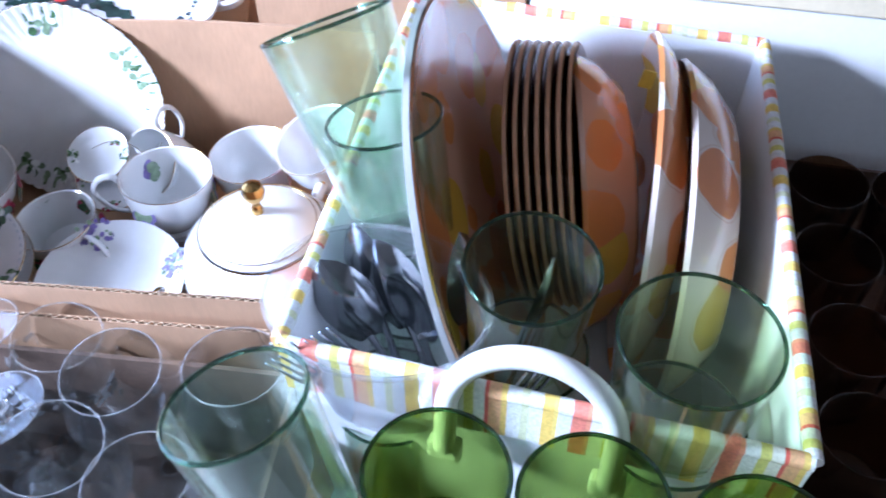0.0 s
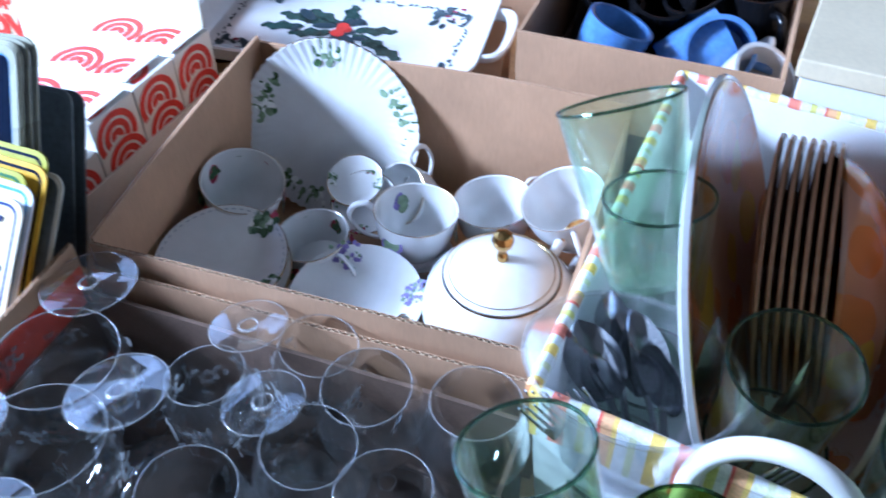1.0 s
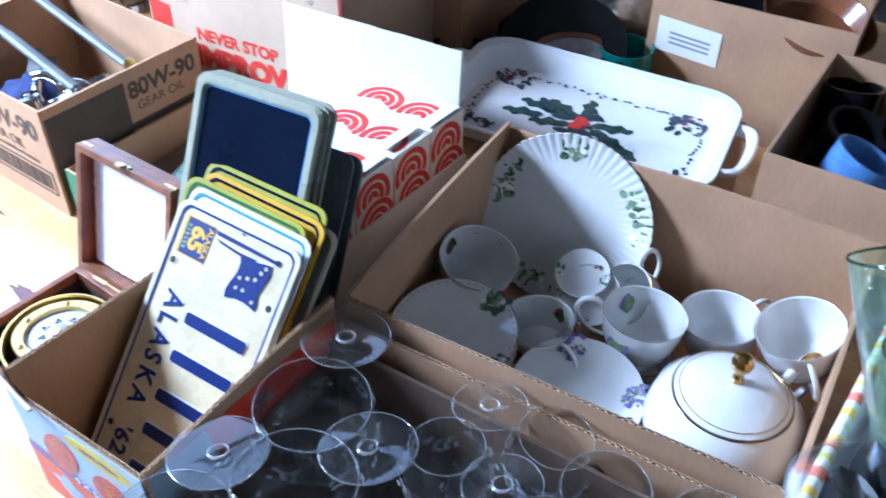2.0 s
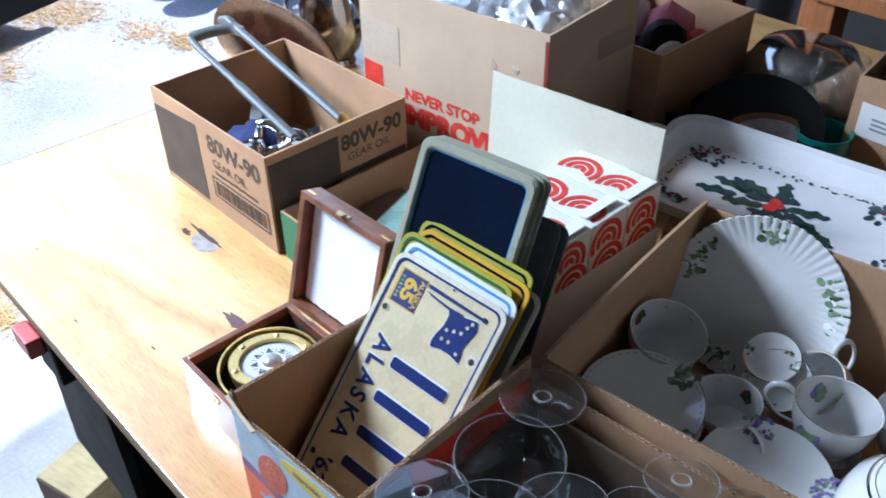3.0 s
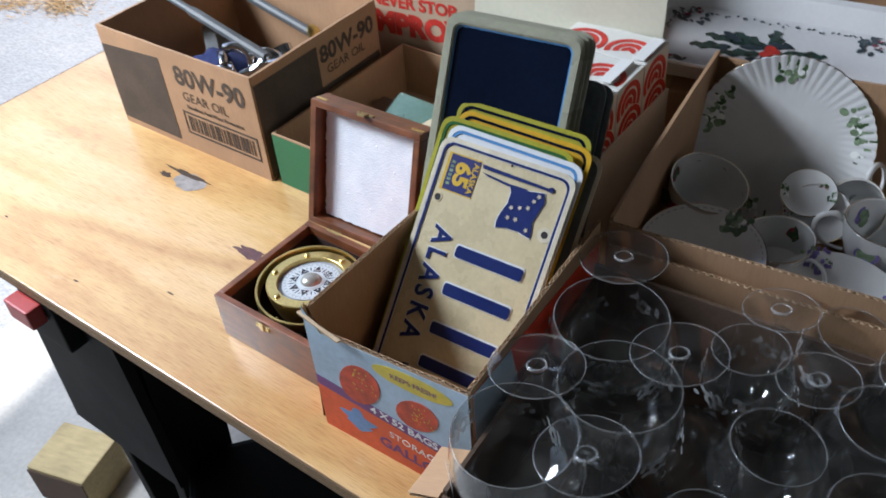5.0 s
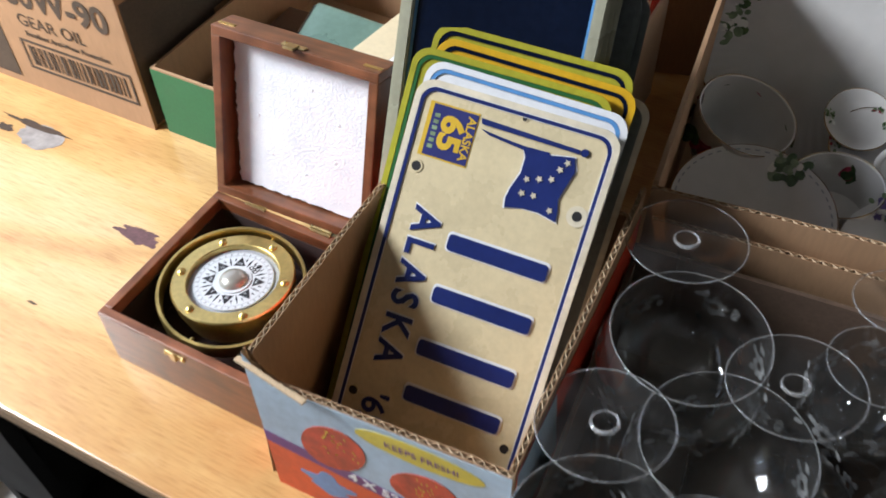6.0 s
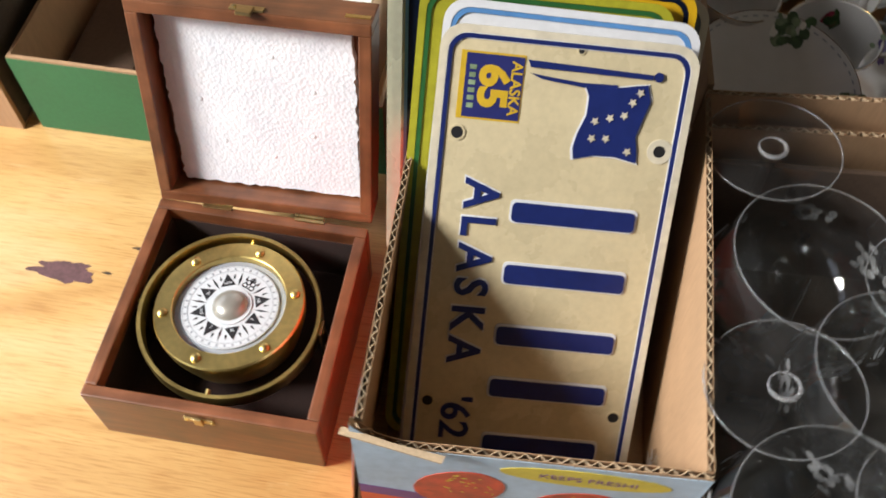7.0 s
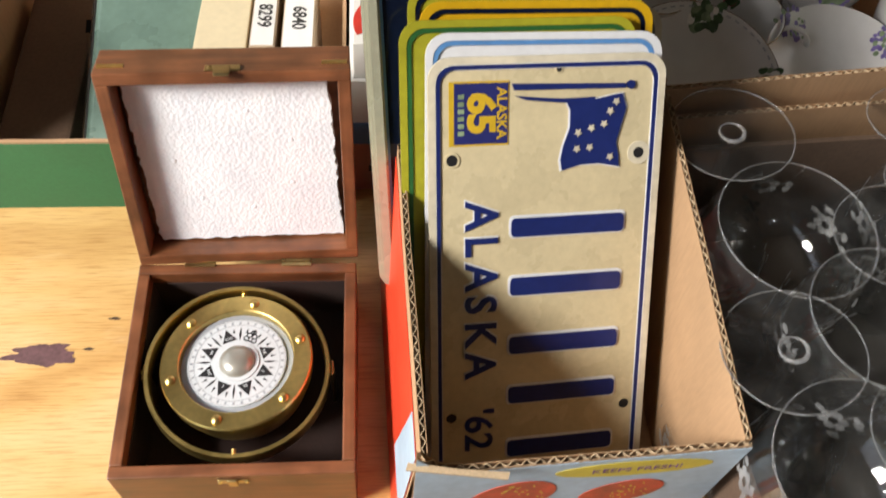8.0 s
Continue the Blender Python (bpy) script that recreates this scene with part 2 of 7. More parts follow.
INK = worn("black_ink", (0.015, 0.015, 0.017), 0.45, var=0.2, bump=0)
PEARL = worn("pearl_dome", (0.40, 0.39, 0.34), 0.3, 0.5, var=0.1, bump=0)
PLATE_CREAM = worn("cream_enamel", (0.62, 0.53, 0.335), 0.27, big=22, fine=200, var=0.12, bump=0.04, coat=0.25)
PLATE_BLUE = worn("navy_enamel", (0.010, 0.022, 0.13), 0.32, var=0.2, bump=0.03, coat=0.2)
PLATE_EDGE = worn("chipped_white_enamel", (0.66, 0.60, 0.46), 0.35, big=30, fine=150, var=0.2, bump=0.05)
PLATE_YELLOW = worn("yellow_enamel", (0.62, 0.36, 0.015), 0.32, var=0.2, bump=0.04, coat=0.2)
PLATE_LIME = worn("lime_enamel", (0.38, 0.36, 0.03), 0.32, var=0.25, bump=0.04, coat=0.2)
PLATE_GREEN = worn("green_enamel", (0.02, 0.11, 0.03), 0.32, var=0.2, bump=0.04)
PLATE_SKY = worn("sky_enamel", (0.10, 0.28, 0.58), 0.32, var=0.2, bump=0.04)
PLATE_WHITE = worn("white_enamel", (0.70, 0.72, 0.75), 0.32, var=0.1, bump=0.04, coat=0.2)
PLATE_DARK = worn("dark_blue_enamel", (0.004, 0.008, 0.022), 0.09, var=0.3, bump=0.0, coat=0.0, spec=0.25)
PLATE_FRAME = worn("olive_cream_enamel", (0.44, 0.44, 0.33), 0.25, 0.2, var=0.15, bump=0.03, coat=0.4)
PLATE_GREY = worn("grey_painted_steel", (0.15, 0.17, 0.17), 0.4, 0.3, var=0.35, bump=0.1)
STICKER_GOLD = worn("sticker_gold", (0.62, 0.40, 0.03), 0.4, var=0.15, bump=0)
STICKER_BLUE = worn("sticker_blue", (0.02, 0.025, 0.14), 0.4, var=0.15, bump=0)
CHINA = worn("white_china", (0.66, 0.66, 0.65), 0.10, big=18, fine=80, var=0.05, bump=0.0, coat=0.5)
GOLD = worn("gilt", (0.52, 0.33, 0.11), 0.2, 1.0, big=60, var=0.25, bump=0.04)
LEAF_INK = worn("green_print", (0.075, 0.14, 0.06), 0.2, big=120, var=0.5, bump=0)
SAGE_INK = worn("sage_print", (0.24, 0.33, 0.20), 0.2, big=120, var=0.4, bump=0)
VIOLET_INK = worn("violet_print", (0.22, 0.17, 0.42), 0.2, big=120, var=0.4, bump=0)
ROSE_INK = worn("rose_print", (0.36, 0.05, 0.09), 0.2, big=120, var=0.4, bump=0)
PETAL_INK = worn("white_petal_print", (0.85, 0.86, 0.82), 0.2, var=0.05, bump=0)
SIDE_RED = worn("glossy_red_print", (0.80, 0.07, 0.03), 0.35, big=20, var=0.15, bump=0)
RED_INK = worn("red_ink", (0.62, 0.04, 0.025), 0.6, big=40, var=0.2, bump=0)
NAVY_INK = worn("navy_print", (0.03, 0.055, 0.07), 0.3, big=100, var=0.4, bump=0)
CLEAR = glassy("clear_glass", (0.98, 0.985, 0.98), haze=0.018)
FOOT_CLEAR = glassy("clear_glass_foot", (0.985, 0.99, 0.99), haze=0.014)
# A share of opaque white paints the bright lines along rims and foot edges.
RIM_GLASS = thick_glass("glass_rim", (0.90, 0.92, 0.93), 0.1)
RIM_GLASS.node_tree.nodes["Principled BSDF"].inputs["Transmission Weight"].default_value = 0.90
ETCH = glassy("etched_frost", (0.92, 0.93, 0.94), 0.3, 1.5, 0.32)
# Hub ring's part-white glass imitates the bright refraction where stem meets foot.
HUB_GLINT = thick_glass("hub_glint", (0.95, 0.96, 0.97), 0.06)
HUB_GLINT.node_tree.nodes["Principled BSDF"].inputs["Transmission Weight"].default_value = 0.86
SMOKE = glassy("smoky_green_glass", (0.87, 0.92, 0.80), haze=0.03)
GREEN_GLASS = glassy("green_glass", (0.53, 0.64, 0.30), haze=0.02)
GREEN_BASE = glassy("green_glass_base", (0.74, 0.86, 0.36), haze=0.30)
AQUA_GLASS = glassy("aqua_glass", (0.87, 0.94, 0.87), haze=0.07)
RIM_GREEN = thick_glass("green_glass_rim", (0.16, 0.28, 0.20))
DARK_GLASS = glassy("dark_amber_glass", (0.52, 0.37, 0.25))
TEAL_GLASS = worn("teal_glaze", (0.02, 0.25, 0.22), 0.08, var=0.2, bump=0, coat=0.5)
WRAP_FILM = glassy("plastic_film", (0.95, 0.96, 0.98), 0.06, 1.5, 0.45)
STEEL = worn("steel", (0.50, 0.51, 0.53), 0.11, 1.0, big=30, fine=200, var=0.2, bump=0.03)
TOOL_GREY = worn("grey_tool_paint", (0.17, 0.18, 0.18), 0.6, 0.1, big=20, fine=120, var=0.25, bump=0.08)
CHROME = worn("chrome", (0.62, 0.63, 0.65), 0.08, 1.0, big=40, var=0.2, bump=0.02)
FABRIC = worn("white_lining_fabric", (0.80, 0.81, 0.82), 0.85, big=12, fine=700, var=0.08, bump=0.3)
PLAID_STOPS = [(0.0, (0.74, 0.75, 0.74)), (0.09, (0.78, 0.55, 0.12)), (0.17, (0.80, 0.62, 0.16)), (0.20, (0.74, 0.75, 0.74)), (0.30, (0.72, 0.22, 0.15)), (0.40, (0.76, 0.30, 0.18)), (0.43, (0.75, 0.74, 0.70)), (0.53, (0.66, 0.62, 0.16)), (0.60, (0.74, 0.72, 0.60)), (0.68, (0.64, 0.12, 0.08)), (0.71, (0.76, 0.42, 0.20)), (0.80, (0.78, 0.56, 0.14)), (0.84, (0.75, 0.76, 0.75)), (0.94, (0.66, 0.68, 0.42))]
PLAID_X = banded("plaid_trim_along", PLAID_STOPS, 11.0, 0, 0.85, 0.6, 420.0)
PLAID_Y = banded("plaid_trim_across", PLAID_STOPS, 11.0, 1, 0.85, 0.6, 420.0)
WHITE_PLASTIC = worn("white_plastic", (0.78, 0.78, 0.75), 0.25, var=0.06, bump=0.02)
# Platter and bowl grounds are darkened for the shade they stand in.
ORANGE_HALF_SHADE = floral_orange("orange_floral_glaze", "warm")
ORANGE_IN_SHADE = floral_orange("shaded_floral_glaze", "brown")
ORANGE_LIGHT = floral_orange("pale_orange_floral_glaze", "pale")
BROWN_GLAZE = worn("brown_glaze", (0.20, 0.075, 0.03), 0.15, var=0.3, bump=0.02, coat=0.4)
RIM_CREAM = worn("cream_plate_edge", (0.60, 0.33, 0.18), 0.25, var=0.2, bump=0.02)
BOX_GREEN = worn("green_printed_card", (0.025, 0.16, 0.065), 0.55, var=0.15, fine=300)
TIN_GREEN = worn("sage_tin_paint", (0.14, 0.23, 0.19), 0.28, 0.2, big=20, var=0.15, bump=0.03, coat=0.3)
CREAM_CARD = worn("cream_card", (0.70, 0.60, 0.40), 0.7, var=0.1)
LID_CARD = worn("cream_lid_card", (0.60, 0.58, 0.46), 0.7, big=6, var=0.08)
WHITE_CARD = worn("white_card", (0.74, 0.73, 0.68), 0.7, var=0.07)
LABEL_WHITE = worn("label_paper", (0.78, 0.78, 0.76), 0.6, var=0.05)
PINK_CARD = worn("pink_printed_card", (0.55, 0.27, 0.22), 0.6, var=0.12)
BLUE_PRINT = worn("blue_printed_card", (0.42, 0.55, 0.66), 0.5, big=14, var=0.18)
ORANGE_CARD = worn("orange_printed_card", (0.72, 0.10, 0.03), 0.5, big=14, var=0.2)
PURPLE_INK = worn("purple_print", (0.16, 0.05, 0.20), 0.5, var=0.2)
BERRY_INK = worn("strawberry_print", (0.58, 0.07, 0.03), 0.5, big=60, var=0.4)
YELLOW_INK = worn("yellow_print", (0.66, 0.52, 0.06), 0.5, var=0.2)
GREY_PRINT = worn("dark_print_on_card", (0.085, 0.062, 0.045), 0.75, big=20, var=0.3, fine=300)
MAROON = worn("maroon_print", (0.24, 0.025, 0.02), 0.6, var=0.3)
TRAY_WHITE = worn("white_melamine", (0.76, 0.76, 0.76), 0.14, big=12, var=0.05, bump=0.02, coat=0.4)
BLACK_PAINT = worn("black_paint", (0.007, 0.007, 0.007), 0.65, big=12, var=0.4, bump=0.15, spec=0.12)
BLACK_GLAZE = worn("black_glaze", (0.006, 0.006, 0.007), 0.12, var=0.3, bump=0.0, coat=0.0, spec=0.3)
RED_PAINT = worn("red_paint", (0.36, 0.03, 0.025), 0.45, var=0.25, bump=0.1)
LUMBER = worn("pale_lumber", (0.56, 0.44, 0.22), 0.75, big=10, fine=120, var=0.25, bump=0.3, stretch=(0.2, 1, 1))
ORANGE_WOOD = worn("orange_wood", (0.42, 0.15, 0.04), 0.5, big=10, fine=120, var=0.3, bump=0.2, stretch=(1, 1, 0.15))
BLUE_GLAZE = worn("blue_glaze", (0.12, 0.23, 0.50), 0.15, big=30, var=0.25, bump=0.02, coat=0.4)
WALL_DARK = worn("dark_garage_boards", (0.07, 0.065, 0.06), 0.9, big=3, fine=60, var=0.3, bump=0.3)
# Low albedo on unseen ceiling and walls keeps bounced light down.
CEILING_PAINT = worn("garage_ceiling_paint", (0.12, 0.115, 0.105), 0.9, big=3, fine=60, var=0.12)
WALL_LOW_BOUNCE = worn("low_bounce_wall", (0.13, 0.125, 0.115), 0.9, big=3, fine=60, var=0.12)
CAR_RED = worn("car_red_paint", (0.20, 0.010, 0.012), 0.12, 0.2, big=4, var=0.15, bump=0, coat=0.8)
TYRE = worn("tyre_rubber", (0.02, 0.02, 0.02), 0.85, var=0.3)
FOLIAGE = worn("foliage", (0.06, 0.13, 0.03), 0.55, big=30, var=0.5, bump=0)
PINK_CLOTH = worn("pink_cloth", (0.66, 0.20, 0.26), 0.85, var=0.15, bump=0.3)
PURPLE_WOOD = worn("purple_stain", (0.15, 0.07, 0.075), 0.6, big=60, fine=300, var=0.4, bump=0.2)
KNOT_GREY = worn("grey_knot_filler", (0.33, 0.30, 0.28), 0.65, big=60, var=0.3, bump=0.2)
KNOT_DARK = worn("dark_knot_edge", (0.06, 0.035, 0.02), 0.7, var=0.3)


# ---- mesh makers ----
def mesh_object(name, bm, material):
    me = bpy.data.meshes.new(name)
    bmesh.ops.recalc_face_normals(bm, faces=bm.faces)
    bm.to_mesh(me)
    bm.free()
    me.materials.append(material)
    return new(name, me)


def part(name, bm, material, parent, label="", at=None, smooth=False):
    ob = mesh_object(name, bm, material)
    if smooth:
        soften(ob.data)
    ob.parent = parent
    if at is not None:
        ob.matrix_basis = at
    if label:
        tagged(ob, label)
    if name in SPRAYS:
        tagged(ob, kind="stuff")
    return ob


SPRAYS = {"floral_print", "corner_sprig", "border_print", "holly_print", "sprig_print", "berry_print", "seed_print", "red_berry_print", "printed_bars", "degree_scale", "compass_rays", "leaves", "stems", "tool_pieces"}


def soften(me, degrees=38):
    me.polygons.foreach_set("use_smooth", [True] * len(me.polygons))
    me.set_sharp_from_angle(angle=radians(degrees))


def thing(name, m, label, category, group="", kind=""):
    ob = new(name)
    ob.empty_display_size = 0.03
    ob.matrix_basis = m
    return tagged(ob, label, category, group, kind)


def box_bm(x0, x1, y0, y1, z0, z1, bevel=0.0, seg=2):
    bm = bmesh.new()
    bmesh.ops.create_cube(bm, size=1)
    for v in bm.verts:
        v.co = Vector(((x0 + x1) / 2 + v.co.x * (x1 - x0), (y0 + y1) / 2 + v.co.y * (y1 - y0), (z0 + z1) / 2 + v.co.z * (z1 - z0)))
    if bevel:
        bmesh.ops.bevel(bm, geom=bm.edges[:], offset=bevel, segments=seg, affect="EDGES", profile=0.6)
    return bm


def lathe_bm(profile, n=48, flute=0, depth=0.0, from_r=0.0, rib=0.0):
    """Turns (radius, height) points round z; flute: count of shallow scallops beyond from_r."""
    bm = bmesh.new()
    rings = []
    for r, z in profile:
        if r < 1e-6:
            rings.append([bm.verts.new((0, 0, z))])
            continue
        ring = []
        for k in range(n):
            a = 2 * math.pi * k / n
            rr = r
            if flute and r > from_r:
                rr = r * (1 + depth * (abs(math.sin(a * flute / 2)) - 0.5))
            zz = z + (rib * abs(math.sin(a * flute / 2)) if flute and r > from_r * 0.8 else 0)
            ring.append(bm.verts.new((rr * math.cos(a), rr * math.sin(a), zz)))
        rings.append(ring)
    for a, b in zip(rings, rings[1:]):
        for k in range(n):
            j = (k + 1) % n
            if len(a) == 1 and len(b) == 1:
                continue
            if len(a) == 1:
                bm.faces.new((a[0], b[k], b[j]))
            elif len(b) == 1:
                bm.faces.new((a[k], a[j], b[0]))
            else:
                bm.faces.new((a[k], a[j], b[j], b[k]))
    return bm


def tube_bm(points, radius, n=10, cap=True, flat=1.0, closed=False):
    """A round bar along points; radius may be one number or one for each point; flat squeezes it sideways."""
    pts = [Vector(p) for p in points]
    radii = radius if isinstance(radius, (list, tuple)) else [radius] * len(pts)
    bm = bmesh.new()
    rings = []
    side = None
    for i, p in enumerate(pts):
        if closed:
            d = (pts[(i + 1) % len(pts)] - pts[i - 1]).normalized()
        else:
            d = (pts[min(i + 1, len(pts) - 1)] - pts[max(i - 1, 0)]).normalized()
        if side is None:
            side = d.orthogonal().normalized()
        side = (side - d * side.dot(d)).normalized()
        up = d.cross(side)
        rings.append([bm.verts.new(p + (side * math.cos(a) * flat + up * math.sin(a)) * radii[i]) for a in (2 * math.pi * k / n for k in range(n))])
    pairs = list(zip(rings, rings[1:])) + ([(rings[-1], rings[0])] if closed else [])
    for a, b in pairs:
        for k in range(n):
            bm.faces.new((a[k], a[(k + 1) % n], b[(k + 1) % n], b[k]))
    if cap and not closed:
        bm.faces.new(rings[0])
        bm.faces.new(rings[-1][::-1])
    return bm


def slab_bm(outline, z0, z1):
    """A flat piece with the given outline in x and y."""
    bm = bmesh.new()
    low, top = [bm.verts.new((x, y, z0)) for x, y in outline], [bm.verts.new((x, y, z1)) for x, y in outline]
    bm.faces.new(low[::-1])
    bm.faces.new(top)
    n = len(outline)
    for k in range(n):
        bm.faces.new((low[k], low[(k + 1) % n], top[(k + 1) % n], top[k]))
    return bm


def ring_bm(outer, inner, z0, z1):
    """A flat frame between two outlines with the same count of points."""
    bm = bmesh.new()
    n = len(outer)
    vs = [[bm.verts.new((x, y, z)) for x, y in line] for line, z in ((outer, z0), (outer, z1), (inner, z1), (inner, z0))]
    for a, b in ((0, 1), (1, 2), (2, 3), (3, 0)):
        for k in range(n):
            j = (k + 1) % n
            bm.faces.new((vs[a][k], vs[a][j], vs[b][j], vs[b][k]))
    return bm


def rounded(w, h, r, n=6):
    """The outline of a rectangle with round corners, about the origin."""
    out = []
    for cx, cy, a0 in ((w / 2 - r, h / 2 - r, 0), (-w / 2 + r, h / 2 - r, 90), (-w / 2 + r, -h / 2 + r, 180), (w / 2 - r, -h / 2 + r, 270)):
        for k in range(n + 1):
            a = radians(a0 + 90 * k / n)
            out.append((cx + r * math.cos(a), cy + r * math.sin(a)))
    return out


def circle(r, n=32, cx=0.0, cy=0.0):
    return [(cx + r * math.cos(2 * math.pi * k / n), cy + r * math.sin(2 * math.pi * k / n)) for k in range(n)]


def joined(*bms):
    out = bmesh.new()
    for bm in bms:
        me = bpy.data.meshes.new("tmp")
        bm.to_mesh(me)
        bm.free()
        out.from_mesh(me)
        bpy.data.meshes.remove(me)
    return out


def moved(bm, m):
    bm.transform(m)
    return bm


def text_bm(words, size, depth=0.0004, spacing=1.0, bold=0.0):
    """Letters in the built-in font, middle at the origin, reading along x."""
    cu = bpy.data.curves.new("letters", "FONT")
    cu.body, cu.size, cu.extrude, cu.space_character = words, size, depth, spacing
    cu.offset = bold
    cu.align_x, cu.align_y = "CENTER", "CENTER"
    cu.resolution_u = 3
    ob = new("letters", cu)
    me = bpy.data.meshes.new_from_object(ob.evaluated_get(bpy.context.evaluated_depsgraph_get()))
    bpy.data.objects.remove(ob)
    bm = bmesh.new()
    bm.from_mesh(me)
    bpy.data.meshes.remove(me)
    return bm


def text_part(name, words, size, material, parent, at, label="", depth=0.0004, spacing=1.0, bold=0.0, wide=1.0):
    bm = text_bm(words, size, depth, spacing, bold)
    bm.transform(Matrix.Diagonal((wide, 1, 1, 1)))
    return part(name, bm, material, parent, label, at)


def panel_bm(length, height, thick, n=14, bow=0.0005, ragged=0.001, seed=0.0, gap=False, top=None):
    """A card panel along x, standing on z = 0; it bows and its top edge is uneven. gap: two liners with air between them."""
    bm = bmesh.new()
    layers = [(-thick / 2, thick / 2)] if not gap else [(-thick / 2, -thick / 2 + 0.0004), (thick / 2 - 0.0004, thick / 2)]
    for y0, y1 in layers:
        rows = []
        for i in range(n + 1):
            s = i / n
            x = (s - 0.5) * length
            h = (top(s) if top else height) + ragged * noise.noise((x * 30, seed, 0.3))
            b = bow * math.sin(math.pi * s) * noise.noise((seed * 3.7, 1.5, x * 5)) * 2
            rows.append([bm.verts.new((x, y0, 0)), bm.verts.new((x, y1, 0)), bm.verts.new((x, y1 + b, h)), bm.verts.new((x, y0 + b, h))])
        for a, b in zip(rows, rows[1:]):
            for k in range(4):
                bm.faces.new((a[k], a[(k + 1) % 4], b[(k + 1) % 4], b[k]))
        bm.faces.new(rows[0][::-1])
        bm.faces.new(rows[-1])
    return bm


def flute_bm(length, height, thick, bow=0.0005, ragged=0.001, seed=0.0, top=None, pitch=0.0075, deep=0.012):
    """The wavy middle paper of a corrugated panel, at its top edge."""
    bm = bmesh.new()
    count = int(length / pitch) * 4
    rows = []
    for i in range(count + 1):
        s = i / count
        x = (s - 0.5) * length
        h = (top(s) if top else height) + ragged * noise.noise((x * 30, seed, 0.3)) + 0.0002
        b = bow * math.sin(math.pi * s) * noise.noise((seed * 3.7, 1.5, x * 5)) * 2
        y = b + (thick / 2 - 0.0007) * math.sin(i * math.pi / 2)
        rows.append((bm.verts.new((x, y - 0.0003, h)), bm.verts.new((x, y + 0.0003, h)), bm.verts.new((x, y + 0.0003, h - deep)), bm.verts.new((x, y - 0.0003, h - deep))))
    for a, b in zip(rows, rows[1:]):
        for k in range(3):
            bm.faces.new((a[k], a[k + 1], b[k + 1], b[k]))
    return bm


def carton(name, label, x0, x1, y0, y1, z0, h, outside, rz=0.0, thick=0.004, fluted=(), heights=None, seed=0.0, inside=None, group="", n=14):
    """An opened cardboard box: bottom and four panels; fluted: the panels whose corrugated edge shows."""
    w, d = x1 - x0, y1 - y0
    root = thing(name, pose((x0 + x1) / 2, (y0 + y1) / 2, z0, 0, 0, rz), label, "cardboard box", group)
    part("bottom", box_bm(-w / 2 + thick, w / 2 - thick, -d / 2 + thick, d / 2 - thick, 0, thick), inside or outside, root)
    heights = heights or {}
    spots = {"front_panel": (w, pose(0, -d / 2 + thick / 2, 0)), "back_panel": (w, pose(0, d / 2 - thick / 2, 0, 0, 0, 180)),
             "left_panel": (d - 2 * thick, pose(-w / 2 + thick / 2, 0, 0, 0, 0, -90)), "right_panel": (d - 2 * thick, pose(w / 2 - thick / 2, 0, 0, 0, 0, 90))}
    made = {"root": root}
    for k, (key, (length, m)) in enumerate(spots.items()):
        top = heights.get(key)
        hh = h
        if isinstance(top, (int, float)):
            hh, top = top, None
        s = seed + k * 1.7
        made[key] = part(key, panel_bm(length, hh, thick, n, seed=s, gap=key in fluted, top=top), outside, root, at=m)
        if key in fluted:
            part("corrugated_edge", flute_bm(length, hh, thick, seed=s, top=top), FLUTE, made[key], "wavy torn corrugated edge")
    return made


def leaf_outline(length, width, n=5):
    return [(length * (0.5 - 0.5 * math.cos(math.pi * k / n)), width * math.sin(math.pi * k / n)) for k in range(n)] + \
           [(length * (0.5 + 0.5 * math.cos(math.pi * k / n)), -width * math.sin(math.pi * k / n)) for k in range(n)]


def spray_bm(rng, count, spread, size, lift=0.0006, wide=0.4, squash=1.0):
    """A spray of little printed leaves or petals, flat in x and y."""
    bm = bmesh.new()
    for _ in range(count):
        a, r, t = rng.uniform(0, 6.28), spread * math.sqrt(rng.random()), rng.uniform(0, 6.28)
        s = size * rng.uniform(0.6, 1.2)
        o = Vector((r * math.cos(a), r * math.sin(a) * squash, lift * rng.uniform(0.4, 1.0)))
        vs = [bm.verts.new(o + Vector((x * math.cos(t) - y * math.sin(t), x * math.sin(t) + y * math.cos(t), 0))) for x, y in leaf_outline(s, s * wide)]
        bm.faces.new(vs)
    return bm


def spray_on(rng, count, spread, size, r0, angle, height, parent, material, name="floral_print", wide=0.4, squash=1.0, tilt=0.0):
    """A printed spray on a dish at radius r0 and angle (degrees), lying at the dish's height."""
    m = pose(0, 0, 0, 0, 0, angle) @ pose(r0, 0, height, 0, -tilt, 0)
    return part(name, spray_bm(rng, count, spread, size, wide=wide, squash=squash), material, parent, at=m)


def basis(o, x, y):
    """The pose at o whose x and y axes point along x and about along y."""
    x = Vector(x).normalized()
    z = x.cross(Vector(y)).normalized()
    y = z.cross(x)
    return Matrix(((x.x, y.x, z.x, o[0]), (x.y, y.y, z.y, o[1]), (x.z, y.z, z.z, o[2]), (0, 0, 0, 1)))


# ---- setting ----
def single(name, bm, material, label, category, kind="", m=None, smooth=False, group=""):
    ob = mesh_object(name, bm, material)
    if smooth:
        soften(ob.data)
    if m is not None:
        ob.matrix_basis = m
    return tagged(ob, label, category, group, kind)


